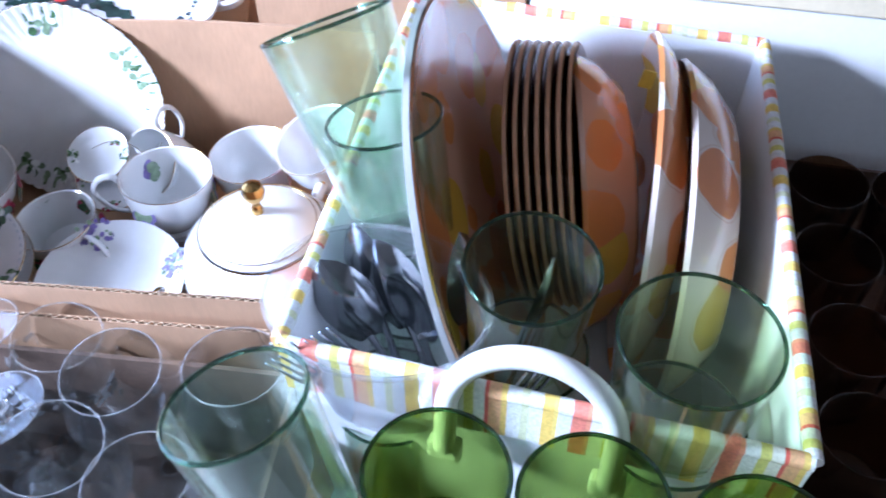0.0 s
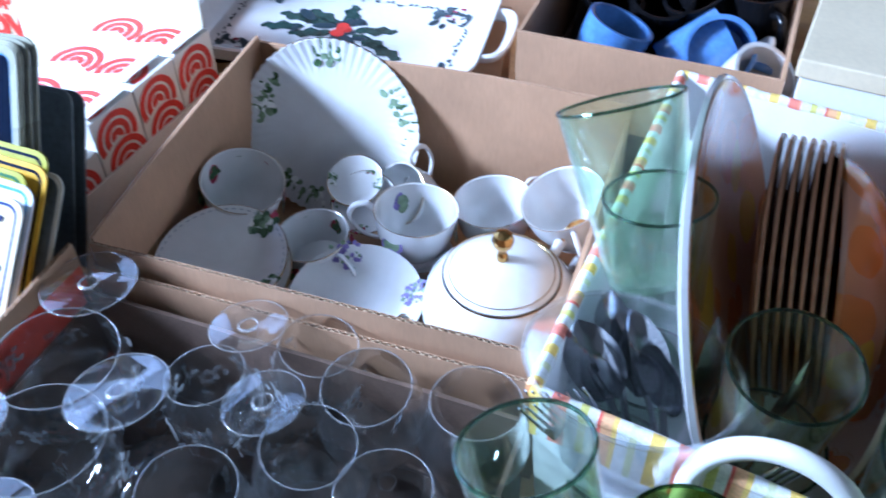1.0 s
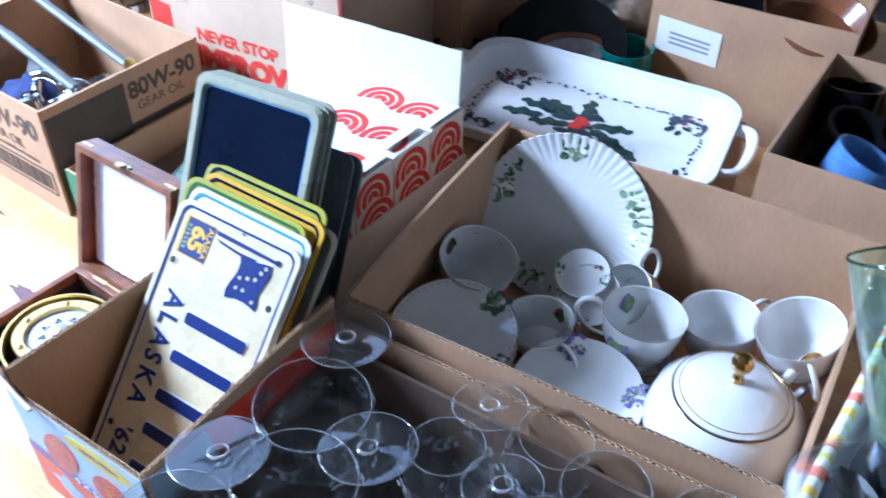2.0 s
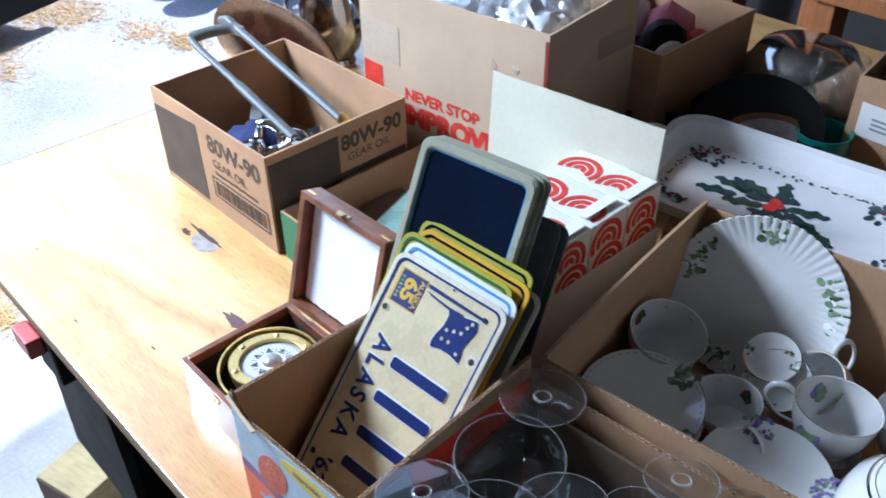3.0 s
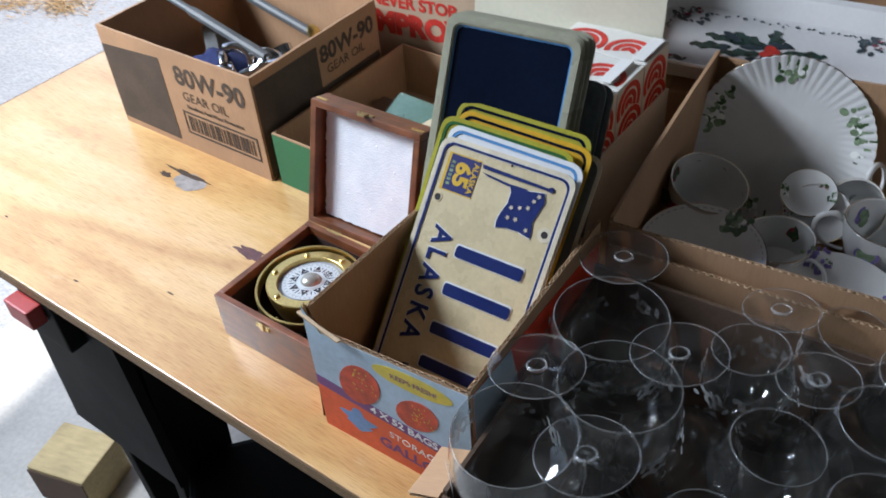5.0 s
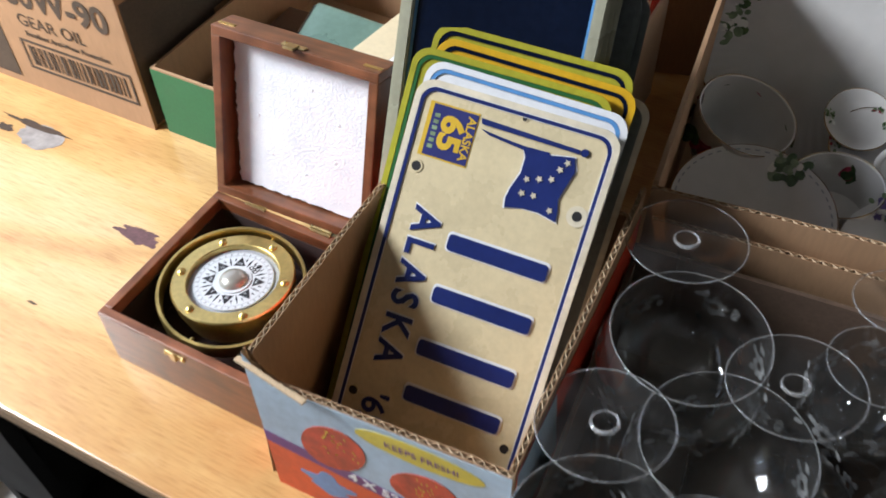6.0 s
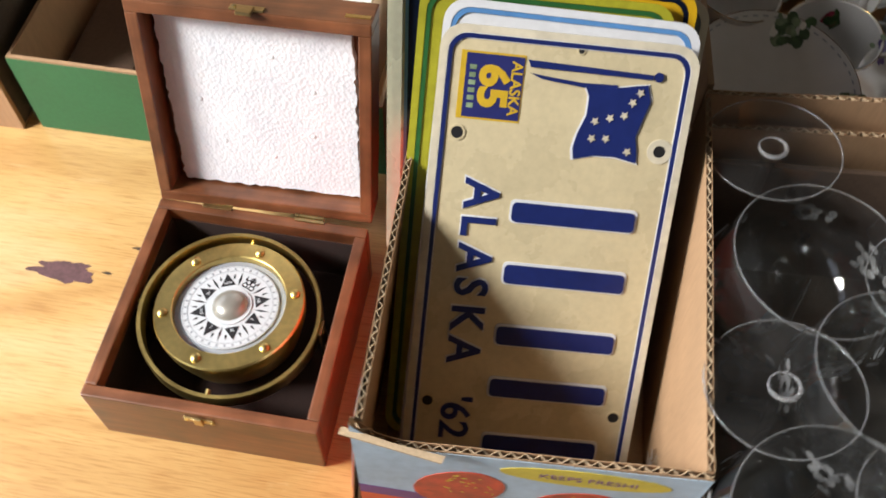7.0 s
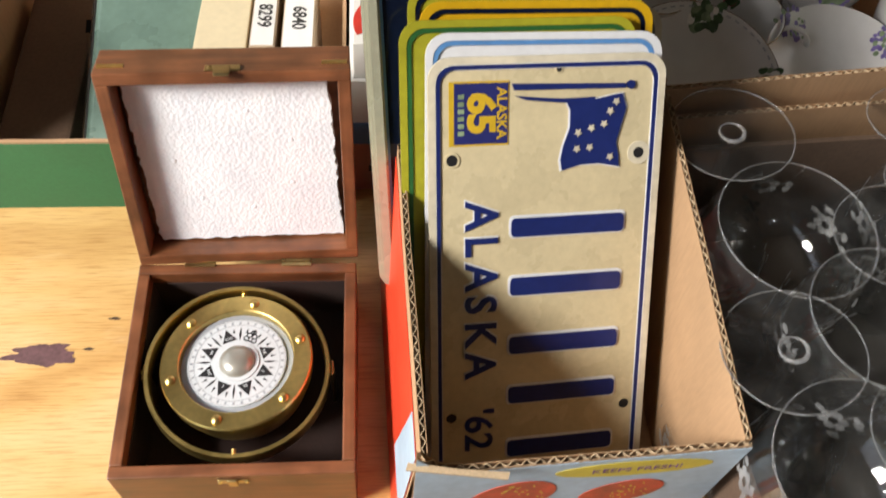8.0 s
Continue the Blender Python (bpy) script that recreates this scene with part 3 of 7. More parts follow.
single("ground", box_bm(-60, 40, -60, 60, -0.3, -0.02), ASPHALT, "sunlit grey asphalt driveway with straw and leaves", "driveway", "structure")
single("floor", box_bm(-0.88, 4.2, -3.2, 3.4, -0.2, 0.0, 0.01), CONCRETE, "pale worn concrete garage floor slab", "floor", "structure")
# Ceiling, right and rear walls are unseen, added to enclose the light.
single("ceiling", box_bm(-0.95, 4.3, -3.3, 3.5, 2.55, 2.7), CEILING_PAINT, "unseen garage ceiling, dark to limit bounce", "ceiling", "structure")
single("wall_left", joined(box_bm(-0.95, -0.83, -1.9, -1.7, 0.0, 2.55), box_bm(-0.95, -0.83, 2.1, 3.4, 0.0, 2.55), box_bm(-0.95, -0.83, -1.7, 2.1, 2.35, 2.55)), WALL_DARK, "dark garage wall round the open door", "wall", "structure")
single("wall_right", box_bm(2.6, 2.75, -1.9, 2.75, 0.0, 2.55), WALL_LOW_BOUNCE, "unseen garage wall, dark to limit bounce", "wall", "structure")
single("wall_rear", box_bm(-0.83, 2.6, -1.9, -1.75, 0.0, 2.55), WALL_LOW_BOUNCE, "unseen garage wall, dark to limit bounce", "wall", "structure")
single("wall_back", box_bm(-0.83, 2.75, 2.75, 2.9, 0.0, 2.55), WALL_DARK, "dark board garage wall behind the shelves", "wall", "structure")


def build_table():
    root = thing("trestle_table", pose(0, 0, 0), "plywood sheet table on black sawhorses in sunlight", "table")
    top = part("tabletop", box_bm(-0.439, 2.45, 0.258, 1.95, 0.733, 0.75, 0.0012), PLY, root, "knotty varnished plywood top")
    part("front_edge", box_bm(-0.439, 2.45, 0.2555, 0.2575, 0.7335, 0.7495), PLY_EDGE, top, "dark layered plywood edge")
    part("end_edge", box_bm(-0.4415, -0.4395, 0.258, 1.95, 0.7335, 0.7495), PLY_EDGE, top)
    rng = random.Random(4)

    def blot(cx, cy, w, h, seed, n=26, pts=0.35):
        out = []
        for k in range(n):
            a = 2 * math.pi * k / n
            r = 1 + pts * noise.noise((math.cos(a) * 2 + seed, math.sin(a) * 2, seed)) + 0.18 * noise.noise((math.cos(a) * 7, math.sin(a) * 7, seed))
            out.append((cx + w * r * math.cos(a), cy + h * r * math.sin(a)))
        return out

    part("purple_patch", slab_bm(blot(0.211, 0.462, 0.025, 0.0088, 1.0, 60, 0.55), 0.7501, 0.7503), PURPLE_WOOD, top, "purplish torn veneer patch")
    part("filled_knot", slab_bm(blot(0.018, 0.527, 0.030, 0.017, 3.0), 0.7501, 0.7503), KNOT_GREY, top, "grey oval knot plug")
    part("knot_crack", slab_bm(blot(0.002, 0.5385, 0.043, 0.0042, 5.0, pts=0.6), 0.7503, 0.75045), KNOT_DARK, top, "dark knot crack")
    part("knot_crack", slab_bm(blot(-0.028, 0.522, 0.012, 0.005, 7.0, pts=0.6), 0.7503, 0.75045), KNOT_DARK, top)
    for cx, cy in ((0.262, 0.492), (0.246, 0.466), (0.18, 0.352), (0.055, 0.30), (-0.15, 0.33)):
        part("dark_fleck", slab_bm(blot(cx, cy, rng.uniform(0.004, 0.008), 0.0012, cx * 9), 0.7501, 0.7502), KNOT_DARK, top)


build_table()


def build_sawhorse(x, name, red):
    root = thing(name, pose(x, 0, 0), "black wooden sawhorse with a red beam end under the table", "sawhorse")
    beam = part("beam", box_bm(-0.026, 0.045, 0.256, 1.7, 0.645, 0.732, 0.004), BLACK_PAINT, root)
    part("beam_end", box_bm(-0.026, 0.026, 0.232, 0.2555, 0.700, 0.7320, 0.003), red, beam, "red painted beam end")
    for y in (0.360, 1.55):
        for s in (-1, 1):
            part("leg", moved(box_bm(-0.012, 0.012, -0.055, 0.055, -0.72, 0.0, 0.003), pose(s * 0.112, y, 0.70, 0, s * 6, 0) @ Matrix.Diagonal((1, 1, 0.99, 1))), BLACK_PAINT, root)
        part("gusset", slab_bm([(-0.105, 0.05), (0.105, 0.05), (0.13, -0.30), (-0.13, -0.30)], -0.008, 0.008), BLACK_PAINT, root, at=pose(0, y - 0.07, 0.67, 90, 0, 0))
    return root


build_sawhorse(0.004, "sawhorse", RED_PAINT)
build_sawhorse(1.75, "sawhorse", BLACK_PAINT)


def build_under_table():
    block = thing("lumber_block", pose(-0.318, 0.302, 0, 0, 0, 16), "short pale lumber block on the concrete floor", "lumber")
    part("timber", box_bm(-0.067, 0.067, -0.058, 0.058, 0, 0.1, 0.004), LUMBER, block)
    part("bark_face", box_bm(-0.066, 0.066, -0.0610, -0.0590, 0.003, 0.093), DARK_BROWN_SHADE, block, "dark bark face")
    case = thing("black_case", pose(0.222, 0.405, 0.0, 0, 0, 50), "black hard case with a chrome edge on the floor", "case")
    part("body", box_bm(-0.15, 0.30, -0.09, 0.09, 0.0, 0.33, 0.012), BLACK_PAINT, case)
    part("chrome_edge", tube_bm([(-0.156, -0.085, z) for z in (0.02, 0.15, 0.32)], 0.009, 10), CHROME, case, "rounded chrome edge strip", smooth=True)
    paper = thing("paper_sheet", pose(0.06, 0.50, 0.0, 0, 0, 20), "white paper sheet with a blue mark on the floor", "paper")
    part("sheet", box_bm(-0.09, 0.09, -0.11, 0.11, 0, 0.003), LABEL_WHITE, paper)
    part("printed_mark", slab_bm([(-0.02, -0.02), (0.05, -0.04), (0.03, 0.03)], 0.003, 0.0036), STICKER_BLUE, paper)


build_under_table()


# ---- compass in its wooden case ----
def build_compass_case():
    root = thing("compass_case", pose(0.3725, 0.4215, 0.75, 0, 0, -0.4), "open hinged hardwood case on the plywood", "wooden case")
    w, d, h, t = 0.158, 0.160, 0.064, 0.0085
    part("front_wall", box_bm(-w / 2, w / 2, -d / 2, -d / 2 + t, 0, h, 0.0012), WALNUT, root)
    part("back_wall", box_bm(-w / 2, w / 2, d / 2 - t, d / 2, 0, h, 0.0012), WALNUT, root)
    for x in (-w / 2, w / 2 - t):
        part("side_wall", box_bm(x, x + t, -d / 2 + t, d / 2 - t, 0, h, 0.0012), worn_side, root)
    part("floor_board", box_bm(-w / 2 + t, w / 2 - t, -d / 2 + t, d / 2 - t, 0, 0.006), FELT, root)
    for m in (((-w / 2 + t, -d / 2 + t), (-w / 2 + t + 0.0006, d / 2 - t)), ((w / 2 - t - 0.0006, -d / 2 + t), (w / 2 - t, d / 2 - t)), ((-w / 2 + t, d / 2 - t - 0.0006), (w / 2 - t, d / 2 - t)), ((-w / 2 + t, -d / 2 + t), (w / 2 - t, -d / 2 + t + 0.0006))):
        part("lining", box_bm(m[0][0], m[1][0], m[0][1], m[1][1], 0.006, h - 0.012), FELT, root)
    catch = part("catch", joined(box_bm(-0.010, 0.010, -d / 2 - 0.0012, -d / 2, h - 0.012, h - 0.006, 0.0004), box_bm(-0.003, 0.003, -d / 2 - 0.003, -d / 2 - 0.0012, h - 0.013, h - 0.003, 0.0005)), BRASS_DULL, root, "small brass catch")
    for x in (-0.0085, 0.0085):
        part("pin", moved(lathe_bm([(0, 0.001), (0.0012, 0.0008), (0.0014, 0)], 10), pose(x, -d / 2 - 0.0012, h - 0.009, 90, 0, 0)), BRASS, catch)
    for x in (-0.035, 0.035):
        part("hinge", joined(box_bm(x - 0.011, x + 0.011, d / 2 - 0.0028, d / 2 + 0.001, h, h + 0.0012, 0.0003), tube_bm([(x - 0.011, d / 2 + 0.0015, h + 0.0014), (x + 0.011, d / 2 + 0.0015, h + 0.0014)], 0.0016, 8)), BRASS_DULL, root, "thin brass hinge")
    # the lid stands open, leaning back
    lid = part("lid", box_bm(-w / 2 + t, w / 2 - t, t, d - t, 0.0, 0.006), WALNUT, root, "open lid leaning back", at=pose(0.0005, d / 2 + 0.0300, h - 0.0068, 74.5, 0, 2))
    for rail in ((-w / 2, w / 2, 0.0, t), (-w / 2, w / 2, d - t, d), (-w / 2, -w / 2 + t, t, d - t), (w / 2 - t, w / 2, t, d - t)):
        part("lid_rail", box_bm(*rail, 0.0, 0.030, 0.001), WALNUT if rail[1] - rail[0] > 0.1 else WALNUT_SIDE, lid)
    rng = random.Random(2)
    fw, fd = w - 2 * t, d - 2 * t
    line = []
    corners = [(-fw / 2 + 0.006, t + 0.002), (fw / 2 - 0.002, t + 0.002), (fw / 2 - 0.007, d - t - 0.001), (-fw / 2 + 0.002, d - t - 0.001)]
    for (ax, ay), (bx, by) in zip(corners, corners[1:] + corners[:1]):
        for k in range(40):
            s = k / 40
            line.append((ax + (bx - ax) * s + rng.uniform(-0.0010, 0.0010), ay + (by - ay) * s + rng.uniform(-0.0008, 0.0008)))
    foam = part("foam_insert", slab_bm(line, 0.006, 0.014), FOAM, lid, "crumbly white foam sheet")
    # Low raised domes stand in for small dents pressed into the foam.
    for k in range(7):
        a = k * 0.9 + 0.4
        part("foam_dent", moved(lathe_bm([(0, 0.0007), (0.0012, 0.0005), (0.0022, 0.0)], 10), pose(0.042 * math.cos(a) - 0.002, d / 2 + 0.042 * math.sin(a), 0.0139)), FOAM, lid) if k != 2 else None
    for x in (-w / 2 + 0.010, w / 2 - 0.010):
        part("inlay", box_bm(x - 0.008, x + 0.008, d - 0.0002, d + 0.0006, 0.019, 0.0225), BRASS, lid, "brass inlay strip")
    part("clasp", joined(box_bm(-0.011, 0.011, d, d + 0.0014, 0.0235, 0.029, 0.0004), box_bm(-0.005, 0.005, d + 0.0004, d + 0.0028, 0.026, 0.036, 0.0006), moved(lathe_bm([(0, 0.0016), (0.0014, 0.001), (0.0016, 0)], 10), pose(-0.008, d + 0.0012, 0.0265, -90, 0, 0))), BRASS_DULL, lid, "small dull brass clasp")


worn_side = WALNUT_SIDE
build_compass_case()


def build_compass():
    root = thing("gimbal_compass", pose(0.3695, 0.4205, 0.752) @ Matrix.Diagonal((0.965, 0.965, 1.0, 1.0)), "round brass gimbal compass with a white dial", "compass")
    # gimbal ring, tilted the other way from the bowl
    ring = part("gimbal_ring", lathe_bm([(0.0626, -0.007), (0.0658, -0.007), (0.0664, -0.0055), (0.0664, 0.0055), (0.0656, 0.007), (0.0630, 0.007), (0.0624, 0.0055), (0.0624, -0.0055), (0.0626, -0.007)], 64), BRASS, root, at=pose(0, 0, 0.049, 3, 2, 0), smooth=True)
    for x in (-1, 1):
        part("pivot", tube_bm([(x * 0.0655, 0, 0), (x * 0.0690, 0, 0)], 0.0018, 8), BRASS, ring)
        part("pivot", tube_bm([(0, x * 0.0575, 0), (0, x * 0.0632, 0)], 0.0018, 8), BRASS, ring)
    for x in (-0.0685, 0.0665):
        part("bracket", box_bm(x, x + 0.002, -0.006, 0.006, 0, 0.052, 0.0005), BRASS_DULL, root)
    bowl = part("bowl", lathe_bm([(0, -0.040), (0.030, -0.038), (0.048, -0.026), (0.0535, -0.008), (0.0545, 0.0), (0.0545, 0.004), (0.0535, 0.0052), (0.0418, 0.0052), (0.0410, 0.0045), (0.0406, -0.0012), (0, -0.0012)], 64), BRASS, root, "wide brass bezel", at=pose(-0.0005, 0.0040, 0.055, -3, -2.5, 0), smooth=True)
    part("dial_well", ring_bm(circle(0.0404, 64), circle(0.0345, 64), -0.0011, -0.0004), SLATE, bowl, "grey well round the dial")
    for k in range(6):
        a = radians(18 + 60 * k)
        s = part("screw", joined(lathe_bm([(0.0037, 0), (0.0036, 0.0013), (0.0023, 0.0024), (0, 0.0027)], 12)), BRASS, bowl, at=pose(0.0476 * math.cos(a), 0.0476 * math.sin(a), 0.0052, 0, 0, 40 * k), smooth=True)
    small = Matrix.Diagonal((0.925, 0.925, 1.0, 1.0))
    part("dial", lathe_bm([(0.0382, 0.0), (0.0382, 0.0012), (0, 0.0012)], 64), DIAL, bowl, "white printed compass card", at=small)
    thin = joined(*[moved(slab_bm([(0.0195, 0.0), (0.025, -0.0009), (0.0318, 0.0), (0.025, 0.0009)], 0.0013, 0.0015), pose(0, 0, 0, 0, 0, 45 * k - 24 + 22.5)) for k in range(8)], *[moved(slab_bm([(0.0262, -0.0009), (0.0306, 0.0), (0.0262, 0.0009)], 0.0013, 0.0015), pose(0, 0, 0, 0, 0, 45 * k - 24 + 22.5 + s)) for k in range(8) for s in (-11, 11)])
    for k in range(8):
        if k != 2:
            part("compass_point", slab_bm([(0.0196, -0.0058), (0.0312, 0.0), (0.0196, 0.0058)], 0.0013, 0.0015), INK, bowl, at=small @ pose(0, 0, 0, 0, 0, 45 * k - 24))
    part("north_flower", joined(*[moved(ring_bm(circle(0.0024, 14), circle(0.0016, 14), 0.0013, 0.0015), pose(x, y, 0)) for x, y in ((0.0215, 0.0032), (0.0215, -0.0032), (0.0248, 0.0022), (0.0248, -0.0022), (0.0280, 0.0))], slab_bm([(0.0195, -0.0052), (0.0203, -0.0052), (0.0203, 0.0052), (0.0195, 0.0052)], 0.0013, 0.0015), slab_bm([(0.026, -0.0012), (0.0318, 0.0), (0.026, 0.0012)], 0.0013, 0.0015)), INK, bowl, "fine printed north flower", at=small @ pose(0, 0, 0, 0, 0, 66))
    part("compass_rays", thin, INK, bowl, at=small)
    part("degree_scale", joined(ring_bm(circle(0.0336, 72), circle(0.0332, 72), 0.0013, 0.0014), ring_bm(circle(0.0375, 72), circle(0.0372, 72), 0.0013, 0.0014), *[moved(box_bm(0.0342, 0.0364, -0.0008, 0.0008, 0.0013, 0.0014), pose(0, 0, 0, 0, 0, 10 * k)) for k in range(36)]), SLATE, bowl, at=small)
    for k, word in enumerate(("E", "NE", "N", "NW", "W", "SW", "S", "SE")):
        a = 45 * k - 24
        if word == "N":
            continue
        text_part("compass_letter", word, 0.0036, DIAL, bowl, small @ pose(0.0221 * math.cos(radians(a)), 0.0222 * math.sin(radians(a)), 0.0016, 0, 0, a - 90), depth=0.0001)
    part("centre_ring", ring_bm(circle(0.0172, 48), circle(0.0138, 48), 0.0013, 0.0022), DIAL, bowl, at=small)
    part("centre_dome", lathe_bm([(0.0142, 0.0013), (0.0132, 0.0040), (0.0105, 0.0066), (0.006, 0.0082), (0, 0.0088)], 40), PEARL, bowl, "domed pearly centre cap", at=small, smooth=True)


SLATE = worn("grey_scale_ink", (0.30, 0.33, 0.36), 0.5, var=0.1, bump=0)
build_compass()


# ---- the box of licence plates ----
def build_plate_box():
    h = 0.168
    def front_top(s):
        v = 0.148 + 0.016 * s
        if s < 0.10:
            v += 0.028 * (1 - s / 0.10)
        return v + 0.0018 * noise.noise((s * 40, 0.2, 0))
    made = carton("licence_plate_box", "torn printed freezer bag carton with plates standing in it", 0.483, 0.672, 0.313, 0.560, 0.75, h, KRAFT_IN, rz=1.5,
                  fluted=("front_panel", "left_panel", "right_panel", "back_panel"),
                  heights={"front_panel": front_top, "left_panel": lambda s: 0.166 + 0.008 * s, "right_panel": lambda s: 0.165 + 0.020 * s, "back_panel": 0.15}, seed=2.0)
    root = made["root"]
    w, d = 0.189, 0.247
    front = made["front_panel"]
    made["left_panel"].matrix_basis = made["left_panel"].matrix_basis @ pose(0, -0.010, 0, -4, 0, 0)
    # printed paper on the outside faces
    y = -0.0024
    def face(x0, x1, z0, z1, k):
        return box_bm(x0, x1, y - 0.0004 - 0.0003 * k, y - 0.0003 * k, z0, z1)
    pts = [(-w / 2, 0.0)] + [(-w / 2 + w * s, front_top(s) - 0.0015) for s in [0.0, 0.05, 0.1, 0.2, 0.35, 0.5, 0.65, 0.8, 1.0]] + [(w / 2, 0.0)]
    up = pose(0, 0, 0, 90, 0, 0)
    part("printed_paper", slab_bm(pts, -y, -y + 0.0004), BLUE_PRINT, front, "pale blue printed paper", at=up)
    part("orange_band", slab_bm([(-w / 2, 0), (w / 2, 0), (w / 2, 0.052), (-w / 2, 0.066)], -y + 0.0005, -y + 0.0008), ORANGE_CARD, front, "orange printed band", at=up)
    part("purple_band", slab_bm([(-w / 2, 0.066), (w / 2, 0.052), (w / 2, 0.066), (-w / 2, 0.080)], -y + 0.0005, -y + 0.0008), PURPLE_INK, front, "purple printed band", at=up)
    rng = random.Random(8)
    for cx, cz, s, tilt in ((-0.030, 0.105, 1.0, -35), (0.040, 0.100, 0.85, -55)):
        out = []
        for k in range(22):
            a = 2 * math.pi * k / 22
            r = 0.026 * s * (1 - 0.28 * math.sin(a))
            px_, pz_ = r * 0.85 * math.cos(a), r * 1.25 * math.sin(a)
            b = radians(tilt)
            out.append((cx + px_ * math.cos(b) - pz_ * math.sin(b), cz + px_ * math.sin(b) + pz_ * math.cos(b)))
        part("strawberry_print", slab_bm(out, -y + 0.0005, -y + 0.0009), BERRY_INK, front, "printed red strawberry", at=up)
        seeds = joined(*[moved(slab_bm(leaf_outline(0.0022, 0.0005, 3), 0, 0.0002), pose(cx + rng.uniform(-0.014, 0.014) * s, cz + rng.uniform(-0.016, 0.016) * s, 0, 0, 0, tilt)) for _ in range(26)])
        part("seed_print", seeds, YELLOW_INK, front, at=up @ pose(0, 0, -y + 0.0010))
    part("yellow_badge", slab_bm([(0.032 + 0.046 * math.cos(a), 0.140 + 0.012 * math.sin(a) + 0.05 * 0.046 * math.cos(a)) for a in (2 * math.pi * k / 28 for k in range(28))], -y + 0.0005, -y + 0.0008), YELLOW_INK, front, "yellow printed oval", at=up)
    text_part("printed_line", "KEEPS FRESH!", 0.009, PURPLE_INK, front, up @ pose(0.034, 0.139, -y + 0.0009, 0, 0, 3), depth=0.0001)
    text_part("printed_line", "4 X 52 BAGS", 0.0135, LABEL_WHITE, front, up @ pose(0.015, 0.0655, -y + 0.0009, 0, 0, -4.2), depth=0.0001, bold=0.0003, wide=1.1)
    text_part("printed_line", "STORAGE", 0.013, LABEL_WHITE, front, up @ pose(0.026, 0.0405, -y + 0.0009, 0, 0, -4), depth=0.0001, wide=1.1)
    text_part("printed_line", "GALLON", 0.020, PURPLE_INK, front, up @ pose(0.024, 0.0215, -y + 0.0009, 0, 0, -3), depth=0.0001, bold=0.0006, wide=1.1)
    part("splash_print", slab_bm([(-0.045 + 0.020 * (1 + 0.3 * math.sin(5 * a)) * math.cos(a), 0.038 + 0.014 * (1 + 0.3 * math.cos(4 * a)) * math.sin(a)) for a in (2 * math.pi * k / 30 for k in range(30))], -y + 0.0009, -y + 0.0011), PLATE_SKY, front, "blue splash print", at=up)
    # red printing outside the two long sides
    for key, sy in (("left_panel", -1), ("right_panel", -1)):
        part("red_printed_side", slab_bm([(-d / 2 + 0.006, 0), (d / 2 - 0.006, 0), (d / 2 - 0.006, 0.158), (-d / 2 + 0.006, 0.158)], -y, -y + 0.0004), SIDE_RED, made[key], "red printed side", at=up)
        part("blue_printed_side", slab_bm([(-d / 2 + 0.006, 0.06), (-0.035, 0.06), (-0.055, 0.158), (-d / 2 + 0.006, 0.158)] if key == "right_panel" else [(0.07, 0.05), (d / 2 - 0.006, 0.05), (d / 2 - 0.006, 0.158), (0.09, 0.158)], -y + 0.0005, -y + 0.0008), BLUE_PRINT, made[key], at=up)
    # torn corner flap at the front left
    part("torn_corner", slab_bm([(-0.010, 0), (0.046, -0.003), (0.047, 0.001), (0.02, 0.0015), (-0.009, 0.004)], 0, 0.0025), FLUTE, root, "torn corrugated strip", at=pose(-w / 2 + 0.004, -d / 2 - 0.003, 0.1625, 6, 5, -4))
    return root


build_plate_box()

PLATE_L, PLATE_W = 0.305, 0.152


def blank_plate(name, m, panel_mat, border_mat, bead_mat, label, group="standing licence plates"):
    """A pressed steel plate, reading along x: sheet, rolled bead and painted border line."""
    root = thing(name, m, label, "licence plate", group)
    part("sheet", slab_bm(rounded(PLATE_L, PLATE_W, 0.014), -0.0006, 0.0006), panel_mat, root)
    part("rolled_edge", ring_bm(rounded(PLATE_L, PLATE_W, 0.014), rounded(PLATE_L - 0.009, PLATE_W - 0.009, 0.0115), 0.0006, 0.0019), bead_mat, root)
    part("border_line", ring_bm(rounded(PLATE_L - 0.0095, PLATE_W - 0.0095, 0.0113), rounded(PLATE_L - 0.0150, PLATE_W - 0.0150, 0.0095), 0.0006, 0.0016), border_mat, root, "painted raised border line")
    return root


PX = Vector((0.0164, -0.6360, -0.7715))
PY = Vector((0.9945, 0.0899, -0.0530))
PC = Vector((0.5765, 0.4422, 0.8735))
PN = Vector((0.1031, -0.7664, 0.6340))


